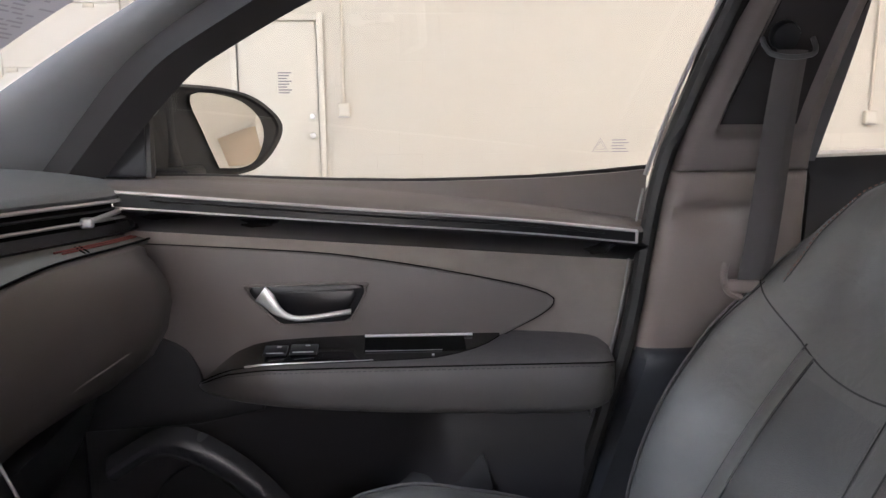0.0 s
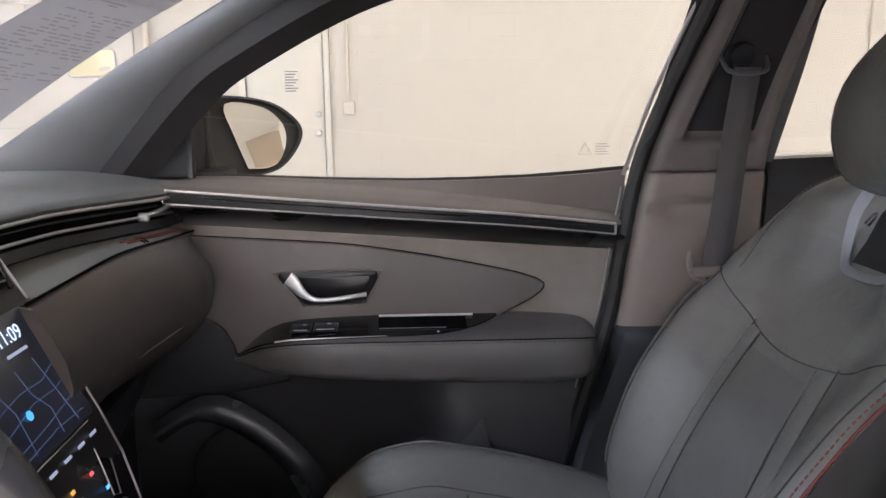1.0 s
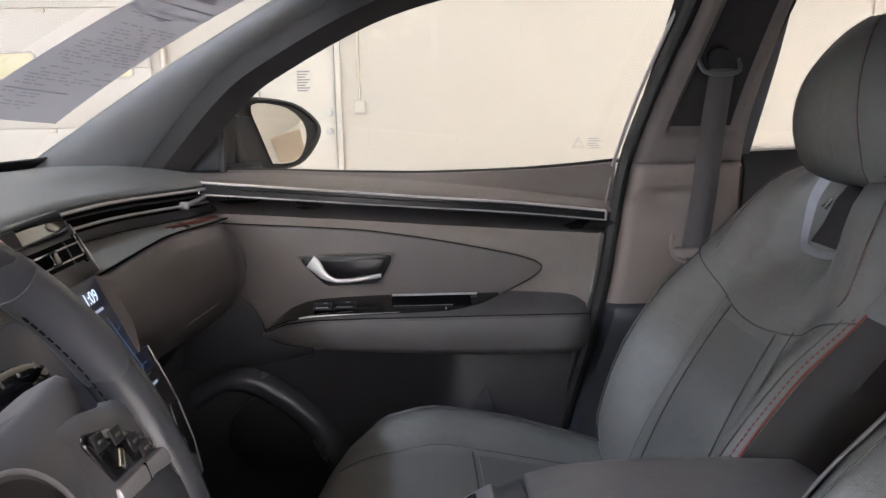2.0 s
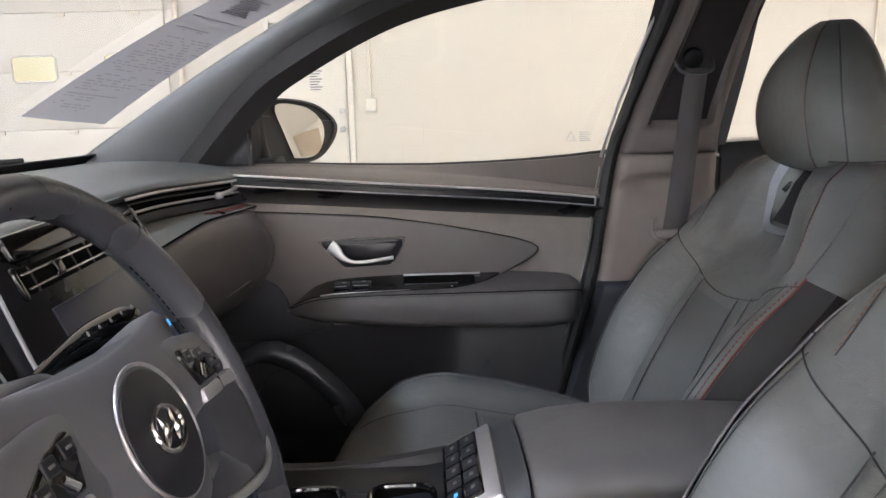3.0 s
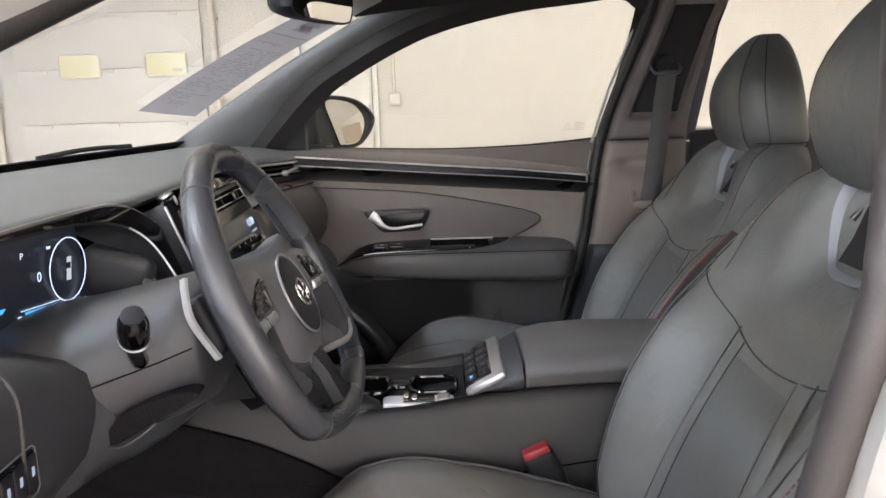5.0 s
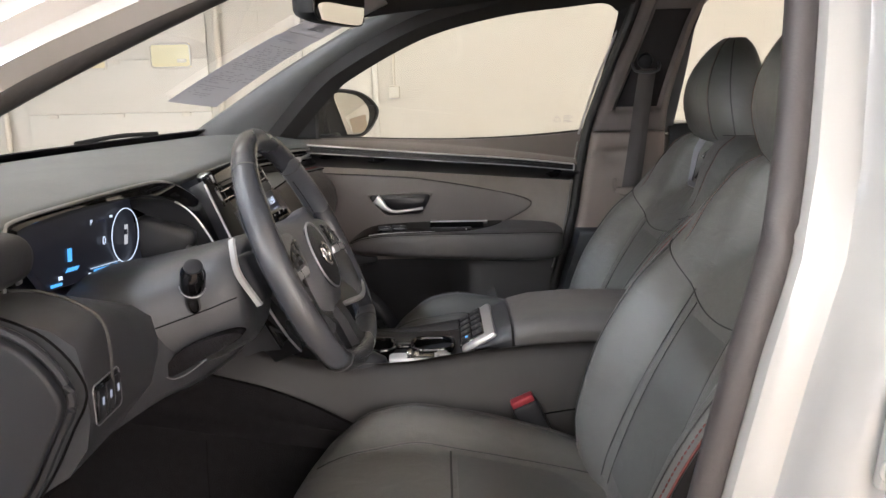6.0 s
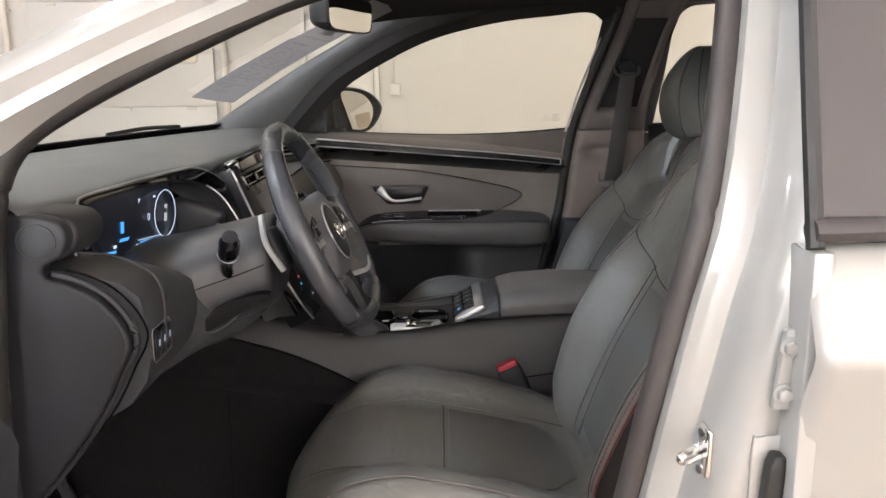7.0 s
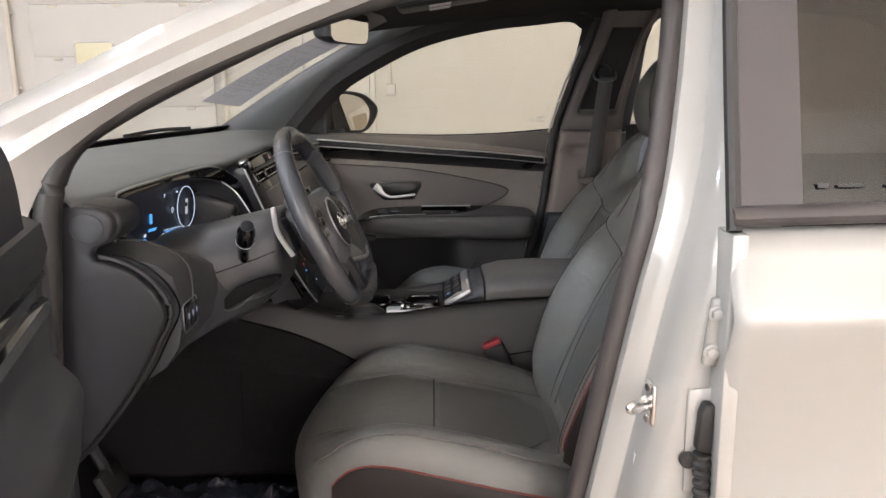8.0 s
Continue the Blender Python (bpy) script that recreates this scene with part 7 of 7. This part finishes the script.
for s in (-1, 1):
    sec = []
    for a, b0, b1, d in ((0.045, -0.030, 0.052, -0.008), (0.075, -0.016, 0.048, -0.004), (0.105, -0.012, 0.046, -0.001), (0.130, -0.011, 0.042, -0.002), (0.150, -0.012, 0.040, -0.006), (0.164, -0.014, 0.044, -0.009)):
        ring_ = []
        for j in range(24):
            c_, s_ = math.cos(2 * math.pi * j / 24), math.sin(2 * math.pi * j / 24)
            ring_.append(on_wheel(s * a, (b0 + b1) / 2 + (b1 - b0) / 2 * abs(c_) ** 0.55 * (1 if c_ > 0 else -1), d - 0.001 + 0.012 * abs(s_) ** 0.7 * (1 if s_ > 0 else -1)))
        sec.append(ring_)
    spoke = part("spoke", loft(sec), GREY, wheel, "", 75)
    key = part("button_pad", put_on_wheel(slab([(0.093, 0.002), (0.150, 0.001), (0.152, 0.008), (0.132, 0.021), (0.112, 0.031), (0.086, 0.036), (0.082, 0.030)], "xy", -0.008, 0.002, 0.003, 3), s, 0.009), PIANO, spoke, "gloss black button pad")
    part("roller", tube([on_wheel(s * 0.102, 0.007, 0.0112), on_wheel(s * 0.110, 0.015, 0.0108)], 0.0028, 10), CHROME, key)
    for a, b in ((0.128, 0.014), (0.136, 0.006), (0.094, 0.027), (0.114, 0.024)):
        part("button", put_on_wheel(rbox((a, b, 0), (0.013, 0.010, 0.002), 0.0009), s, 0.0112), SOFT_DARK, key)
        part("button_mark", put_on_wheel(rbox((a, b, 0), (0.0060, 0.0018, 0.0006), 0.0002, 1), s, 0.0126), STITCH, key)
    part("silver_key", put_on_wheel(slab([(0.091, 0.000), (0.160, -0.002), (0.166, -0.008), (0.163, -0.015), (0.140, -0.013), (0.090, -0.011)], "xy", -0.010, 0.0020, 0.003), s, 0.009), SATIN, spoke, "satin silver key")
    part("key_gap", put_on_wheel(slab([(0.128, -0.0010), (0.1288, -0.0010), (0.1268, -0.0120), (0.126, -0.0120)], "xy", 0.0, 0.0023, 0), s, 0.009), GAP, spoke)
    # silver-edged bracket that sweeps from the side spoke to the foot of the pad
    inner = cat([(0.100, -0.010, 0.004), (0.098, -0.030, 0.002), (0.088, -0.052, -0.002), (0.060, -0.062, -0.006), (0.018, -0.066, -0.012)], 26)
    outer = cat([(0.164, -0.008, 0.009), (0.168, -0.026, 0.011), (0.160, -0.052, 0.012), (0.141, -0.079, 0.012), (0.108, -0.086, 0.010), (0.058, -0.080, 0.002), (0.014, -0.074, -0.008)], 26)
    rows_ = [[on_wheel(s * p.x, p.y, p.z - 0.014), on_wheel(s * p.x, p.y, p.z), on_wheel(s * lerp(p.x, q.x, 0.5), lerp(p.y, q.y, 0.5), lerp(p.z, q.z, 0.5) + 0.004), on_wheel(s * q.x, q.y, q.z), on_wheel(s * q.x, q.y, q.z - 0.018)] for p, q in zip(inner, outer)]
    part("bracket_core", loft(rows_), RIM, wheel, "", 50)
    if s > 0:
        part("bracket", tube([on_wheel(s * q.x, q.y, q.z + 0.001) for q in outer], [lerp(0.0026, 0.0046, sstep(0.40, 0.80, k / 25)) * (1 - 0.75 * sstep(0.86, 1.0, k / 25)) for k in range(26)], 10), SATIN, wheel, "satin silver spoke bracket")
    pd_ = cat([on_wheel(s * 0.098, 0.068, -0.058), on_wheel(s * 0.104, 0.056, -0.061), on_wheel(s * 0.107, 0.026, -0.068), on_wheel(s * 0.100, -0.020, -0.064)], 18)
    pe_ = [p + wn * -0.008 + wa * (s * -0.005) for p in pd_]
    if s < 0:
        part("shift_paddle", shell([pd_, [p.lerp(q, 0.5) for p, q in zip(pd_, pe_)], pe_], 0.004), SILVER, wheel, "silver shift paddle")
    part("paddle_mount", put_on_wheel(rbox((0.070, 0.014, -0.066), (0.046, 0.064, 0.018), 0.007, 3), s), SOFT_DARK, wheel)
part("bottom_spoke", loft([[on_wheel(-w_, b, d), on_wheel(-w_ * 0.7, b, d + 0.010), on_wheel(w_ * 0.7, b, d + 0.010), on_wheel(w_, b, d), on_wheel(w_ * 0.7, b, d - 0.012), on_wheel(-w_ * 0.7, b, d - 0.012)] for b, d, w_ in ((-0.060, -0.01, 0.030), (-0.09, -0.004, 0.024), (-0.112, -0.003, 0.026), (-0.127, 0.0, 0.034))]), SOFT_DARK, wheel)
part("column_boss", disc(on_wheel(0, 0, -0.045), wn, 0.062, 0.045, 36, 0.010), SOFT_DARK, wheel)

# ---------------------------------------------------------------- centre console
cons = thing("center_console", (0.15, 0, 0.37), "dark centre console with padded armrest and cup holders", "console")


def rail_z(x):
    return interp(x, [(-0.30, 0.835), (-0.19, 0.814), (-0.09, 0.780), (0.0, 0.766), (0.09, 0.768), (0.20, 0.784), (0.42, 0.800), (0.62, 0.800)])


CX = [-0.30, -0.24, -0.19, -0.14, -0.09, -0.04, 0.0, 0.05, 0.10, 0.15, 0.20, 0.26, 0.34, 0.42, 0.52, 0.62]
for s in (-1, 1):
    part("side_panel", loft([[(x, s * 0.122, 0.37), (x, s * 0.120, 0.60), (x, s * 0.116, rail_z(x) - 0.02), (x, s * 0.095, rail_z(x) - 0.003), (x, s * 0.104, rail_z(x)), (x, s * 0.095, rail_z(x) - 0.004), (x, s * 0.091, rail_z(x) - 0.03), (x, s * 0.091, 0.37)] for x in CX]), CONSOLE, cons, "dark moulded side panel", 60)
part("panel_seam", tube(cat([(-0.36, -0.1265, 0.792), (-0.258, -0.1265, 0.761), (-0.170, -0.1265, 0.736), (-0.119, -0.1265, 0.717), (-0.06, -0.1265, 0.690), (-0.018, -0.1265, 0.667), (0.03, -0.1265, 0.640)], 22), 0.0022, 6), GAP, cons)
part("panel_seam", tube(cat([(0.20, -0.1225, 0.645), (0.30, -0.1225, 0.661), (0.41, -0.122, 0.677)], 12), 0.0013, 6), GAP, cons)
def foot_z(x):
    return interp(x, [(-0.60, 0.715), (-0.354, 0.680), (-0.218, 0.656), (-0.15, 0.644), (-0.072, 0.632), (0.06, 0.615)])


part("side_step", shell([[(x, -0.125, z0), (x, -0.130, z0 - 0.012), (x, -0.133, lerp(z0, foot_z(x), 0.6)), (x, -0.137, foot_z(x) + 0.024), (x, -0.146, foot_z(x) + 0.017), (x, -0.158, foot_z(x) + 0.008), (x, -0.163, foot_z(x)), (x, -0.160, foot_z(x) - 0.014), (x, -0.160, 0.40)]
                         for x, z0 in ((-0.60, 0.86), (-0.45, 0.82), (-0.36, 0.792), (-0.258, 0.761), (-0.22, 0.750), (-0.170, 0.736), (-0.119, 0.717), (-0.06, 0.690), (-0.018, 0.667), (0.03, 0.640), (0.06, 0.628))], 0.006), CARPET, cons, "black carpet on the console side")
part("carpet_seam", tube([(-0.260, -0.1665, 0.652), (-0.263, -0.1665, 0.60), (-0.266, -0.1665, 0.41)], 0.0012, 6), GAP, cons)
part("tray", shell([[(x, y, rail_z(x) - 0.018 - 0.0 * y) for x in CX[:12]] for y in (-0.093, 0.0, 0.093)], 0.01), SOFT_DARK, cons)
# cup holders: two rounded wells in a gloss black frame
def rounded(cx_, cy_, hx, hy, n=32):
    out = []
    for k in range(n):
        t = 2 * math.pi * k / n
        c, s_ = math.cos(t), math.sin(t)
        out.append((cx_ + hx * abs(c) ** 0.55 * (1 if c > 0 else -1), cy_ + hy * abs(s_) ** 0.55 * (1 if s_ > 0 else -1)))
    return out


for cx_, hx in ((0.036, 0.037), (0.146, 0.040)):
    rim_ = rounded(cx_, -0.014, hx, 0.036)
    wall_ = loft([[(cx_ + (x - cx_) * k, -0.014 + (y + 0.014) * k, z) for x, y in rim_] for k, z in ((1.0, 0.771), (0.97, 0.745), (0.90, 0.700), (0.3, 0.698))], cap=False)
    part("cup_wall", wall_, GAP, cons)
    part("cup_rim", tube([(x, y, 0.771) for x, y in rim_], 0.0042, 8, True), PIANO, cons, "gloss black cup holder rim")
part("cup_bridge", tube(cat([(0.066, 0.010, 0.771), (0.076, -0.014, 0.768), (0.090, -0.018, 0.768), (0.103, -0.014, 0.768), (0.112, 0.012, 0.771)], 18), 0.0045, 8), PIANO, cons)
part("cup_deck", slab([(0.070, -0.050), (0.110, -0.050), (0.110, 0.022), (0.070, 0.022)], "xy", 0.735, 0.764, 0.003), SOFT_DARK, cons)
part("passenger_deck", slab([(-0.03, 0.030), (0.205, 0.030), (0.205, 0.094), (-0.03, 0.094)], "xy", 0.73, 0.763, 0.005), CONSOLE, cons)
part("selector_plate", slab([(0.066, -0.093), (0.178, -0.093), (0.183, -0.087), (0.180, -0.058), (0.072, -0.056), (0.064, -0.062)], "xy", 0.752, 0.770, 0.004, 3), SILVER, cons, "silver control plate")
part("selector_well", slab([(0.098, -0.089), (0.150, -0.089), (0.150, -0.064), (0.098, -0.064)], "xy", 0.768, 0.7725, 0.002), PIANO, cons)
part("selector_knob", join(rbox((0.103, -0.077, 0.776), (0.010, 0.022, 0.010), 0.003), rbox((0.116, -0.077, 0.774), (0.010, 0.020, 0.005), 0.002)), CHROME, cons)
part("park_key", rbox((0.164, -0.076, 0.7725), (0.020, 0.022, 0.006), 0.002), SATIN, cons)
part("front_bin", slab([(-0.22, -0.105), (-0.03, -0.105), (-0.03, 0.105), (-0.22, 0.105)], "xy", 0.74, 0.765, 0.006), SOFT_DARK, cons)
part("gaiter", loft([[(0.012 + rx * math.cos(t), -0.078 + ry * math.sin(t), z) for t in [2 * math.pi * k / 20 for k in range(20)]] for rx, ry, z in ((0.052, 0.026, 0.752), (0.048, 0.023, 0.768), (0.026, 0.014, 0.780))]), SOFT_DARK, cons)
part("usb_panel", rbox((-0.20, -0.05, 0.80), (0.03, 0.12, 0.05), 0.006), PIANO, cons)
part("usb_light", rbox((-0.184, -0.07, 0.805), (0.003, 0.006, 0.008), 0.001), BLUE, cons)

# armrest block with key panel
def arm_sec(x, top, wid, bot):
    out = [(x, -wid, bot), (x, -wid - 0.003, lerp(bot, top, 0.35))]
    for k in range(9):
        t = math.pi / 2 * k / 8
        out.append((x, -wid - 0.003 + 0.046 * (1 - math.cos(t)), lerp(bot, top, 0.40) + (top - lerp(bot, top, 0.40)) * math.sin(t)))
    out.append((x, 0, top + 0.003))
    return out + [(px_, -py_, pz_) for px_, py_, pz_ in reversed(out[:-1])]


part("armrest_lid", loft([arm_sec(x, t, w_, rail_z(x) + 0.002) for x, t, w_ in ((0.296, 0.833, 0.102), (0.300, 0.837, 0.105), (0.34, 0.847, 0.106), (0.42, 0.852, 0.106), (0.52, 0.850, 0.105), (0.60, 0.846, 0.101), (0.615, 0.838, 0.095))]), LEATHER_SIDE, cons, "padded leather armrest lid", 60)
part("armrest_front", loft([arm_sec(x, t, w_, rail_z(x) + 0.0) for x, t, w_ in ((0.206, 0.782, 0.090), (0.214, 0.786, 0.096), (0.250, 0.806, 0.101), (0.268, 0.818, 0.103), (0.280, 0.826, 0.103), (0.292, 0.832, 0.103))]), KNEE, cons, "moulded armrest front", 60)
KP, KD, KN = Vector((0.264, 0, 0.817)), Vector((-0.872, 0, -0.490)), Vector((-0.490, 0, 0.872))


def on_keys(a, b, lift=0.0):
    return KP + Vector((0, a, 0)) + KD * b + KN * lift


def key_slab(a0, a1, b0, b1, l0, l1, bev=0.002):
    bm = bmesh.new()
    bmesh.ops.create_cube(bm, size=1)
    bmesh.ops.scale(bm, vec=(a1 - a0, b1 - b0, l1 - l0), verts=bm.verts)
    bmesh.ops.bevel(bm, geom=bm.edges[:], offset=bev, segments=2, affect="EDGES", profile=0.5, clamp_overlap=True)
    for v in bm.verts:
        v.co = on_keys((a0 + a1) / 2 + v.co.x, (b0 + b1) / 2 + v.co.y, (l0 + l1) / 2 + v.co.z)
    return bm


kp = part("key_plate", key_slab(-0.097, 0.097, 0.0, 0.072, -0.010, 0.006, 0.007), SATIN, cons, "silver plate with seat keys")
part("key_well", key_slab(-0.080, 0.088, 0.020, 0.0735, -0.004, 0.008, 0.004), PIANO, kp)
for i in range(5):
    for j in range(2):
        part("key", key_slab(-0.072 + 0.031 * i, -0.046 + 0.031 * i, 0.024 + 0.023 * j, 0.044 + 0.023 * j, 0.007, 0.0105, 0.002), SOFT_DARK, kp)
        part("key_mark", key_slab(-0.063 + 0.031 * i, -0.055 + 0.031 * i, 0.030 + 0.023 * j, 0.035 + 0.023 * j, 0.0103, 0.0110, 0.0002), BLUE if (i == 0 and j == 1) else STITCH, kp)

# pedals and floor film
ped = thing("brake_pedal", (-0.52, -0.36, 0.37), "black brake pedal on its arm", "pedal")
part("arm", tube(cat([(-0.56, -0.34, 0.75), (-0.54, -0.345, 0.60), (-0.50, -0.35, 0.50)], 10), 0.012, 8), SOFT_DARK, ped)
part("pad", rbox((-0.495, -0.35, 0.49), (0.02, 0.09, 0.06), 0.006, 2, (0, -25, 0)), RUBBER, ped)
film_rows = []
for i in range(90):
    row = []
    for j in range(80):
        x, y = -0.55 + 0.55 * i / 89, -0.66 + 0.46 * j / 79
        z = 0.388 + 0.026 * noise.noise((x * 9, y * 9, 1.3)) + 0.030 * abs(noise.noise((x * 22, y * 22, 4.0))) + 0.016 * abs(noise.noise((x * 55, y * 55, 7.0)))
        row.append((x, y, max(z, 0.374)))
    film_rows.append(row)
solo("floor_film", shell(film_rows, 0.001), PLASTIC_FILM, "crumpled glossy protective film on the footwell carpet", "floor film", sharp=80)

# ---------------------------------------------------------------- inside mirror and window sheet
rv = thing("rear_view_mirror", (0.0, 0, 1.41), "black inside mirror below the roof", "mirror")
mo = [(v.x, v.y) for v in cat([(-0.115, -0.022, 0), (-0.118, 0.012, 0), (-0.10, 0.034, 0), (0.0, 0.038, 0), (0.10, 0.034, 0), (0.118, 0.012, 0), (0.115, -0.022, 0), (0.09, -0.034, 0), (0, -0.036, 0), (-0.09, -0.034, 0), (-0.115, -0.022, 0)], 41)[:-1]]
RM = Matrix.Translation((-0.020, 0.0, 1.409)) @ Matrix.Rotation(radians(-16.5), 4, "Z") @ Matrix.Rotation(radians(3), 4, "Y")
mb = loft([[RM @ Vector((d, a * s, b * s)) for a, b in mo] for d, s in ((0.016, 0.90), (0.018, 0.97), (0.012, 1.0), (-0.008, 0.98), (-0.03, 0.8), (-0.04, 0.5))])
part("housing", mb, SOFT_DARK, rv)
part("mirror_glass", loft([[RM @ Vector((d, a * 0.92, b * 0.90)) for a, b in mo] for d in (0.0165, 0.0185)]), MIRROR, rv)
part("stem", tube(cat([(-0.03, 0.0, 1.42), (-0.06, 0, 1.445), (-0.075, 0.0, 1.462)], 8), 0.012, 10), SOFT_DARK, rv)
part("sensor_cover", loft([[(x + dx, w_ * s, z) for s in (-1, -0.5, 0.5, 1)] + [(x + dx, w_ * s, z + 0.035) for s in (1, 0.5, -0.5, -1)] for x, dx, w_, z in ((-0.12, 0, 0.035, 1.435), (-0.05, 0, 0.055, 1.448), (0.03, 0, 0.06, 1.458), (0.08, 0, 0.05, 1.47))]), SOFT_DARK, rv)
oc_ = thing("overhead_console", (0.2, 0, 1.47), "dark overhead console with map lamps", "overhead console")
part("housing", rbox((0.21, 0.0, 1.474), (0.22, 0.15, 0.036), 0.014, 3, (0, -8, 0)), SOFT_DARK, oc_)
for s in (-1, 1):
    part("lamp_lens", rbox((0.20, s * 0.04, 1.456), (0.05, 0.04, 0.008), 0.003, 2, (0, -8, 0)), PAPER, oc_)

sheet = thing("window_sheet", (-0.5, 0.55, 1.24), "grey printed paper sheet fixed inside the windshield", "paper sheet")


def on_sheet(a, b, lift=0.0):
    """a 0..1 across, b 0..1 up."""
    y = lerp(lerp(0.468, 0.652, a), lerp(0.435, 0.620, a), b)
    v = lerp(lerp(0.258, 0.195, a), lerp(0.975, 0.985, a), b)
    return ws(y, v) + Vector((0.004 + lift, -0.001, -0.008 - lift))


part("paper", shell([[on_sheet(a / 6, b / 12) for a in range(7)] for b in range(8)], 0.0006), SHEET_PAPER, sheet, "lower sheet")
part("paper", shell([[on_sheet(lerp(-0.02, 0.97, a / 6), lerp(0.575, 1.0, b / 8), 0.0022) for a in range(7)] for b in range(9)], 0.0006), SHEET_PAPER, sheet, "upper sheet, overlapping the lower one")
for b_, a0_, a1_ in ((0.62, 0.05, 0.92), (0.555, 0.08, 0.60), (0.155, 0.05, 0.70)):
    part("rule_line", shell([[on_sheet(lerp(a0_, a1_, j / 4), b_ + d, 0.0040) for j in range(5)] for d in (0, 0.004)], 0.0003), SHEET_INK, sheet)
dice = random.Random(5)
words = bmesh.new()
for k in range(34):
    b_ = 0.06 + 0.0145 * k
    if 0.14 < b_ < 0.17 or 0.50 < b_ < 0.53:
        continue
    a_ = 0.10 + (0.16 * dice.random() if b_ > 0.2 else 0.0)
    while a_ < (0.88 if 0.18 < b_ < 0.5 else 0.5):
        w_ = dice.uniform(0.03, 0.12)
        if dice.random() < 0.62:
            words.faces.new([words.verts.new(on_sheet(p, q, 0.0016)) for p, q in ((a_, b_), (a_ + w_, b_), (a_ + w_, b_ + 0.006), (a_, b_ + 0.006))])
        a_ += w_ + 0.025
tagged(part("small_print", words, SHEET_INK, sheet), "", "", "", "stuff")
for k in range(9):
    part("text_bar", shell([[on_sheet(lerp(0.30 + 0.03 * (k % 3), 0.74 - 0.04 * (k % 4), j / 4), 0.665 + 0.011 * k + d, 0.0042) for j in range(5)] for d in (0, 0.007)], 0.0003), SHEET_INK, sheet)
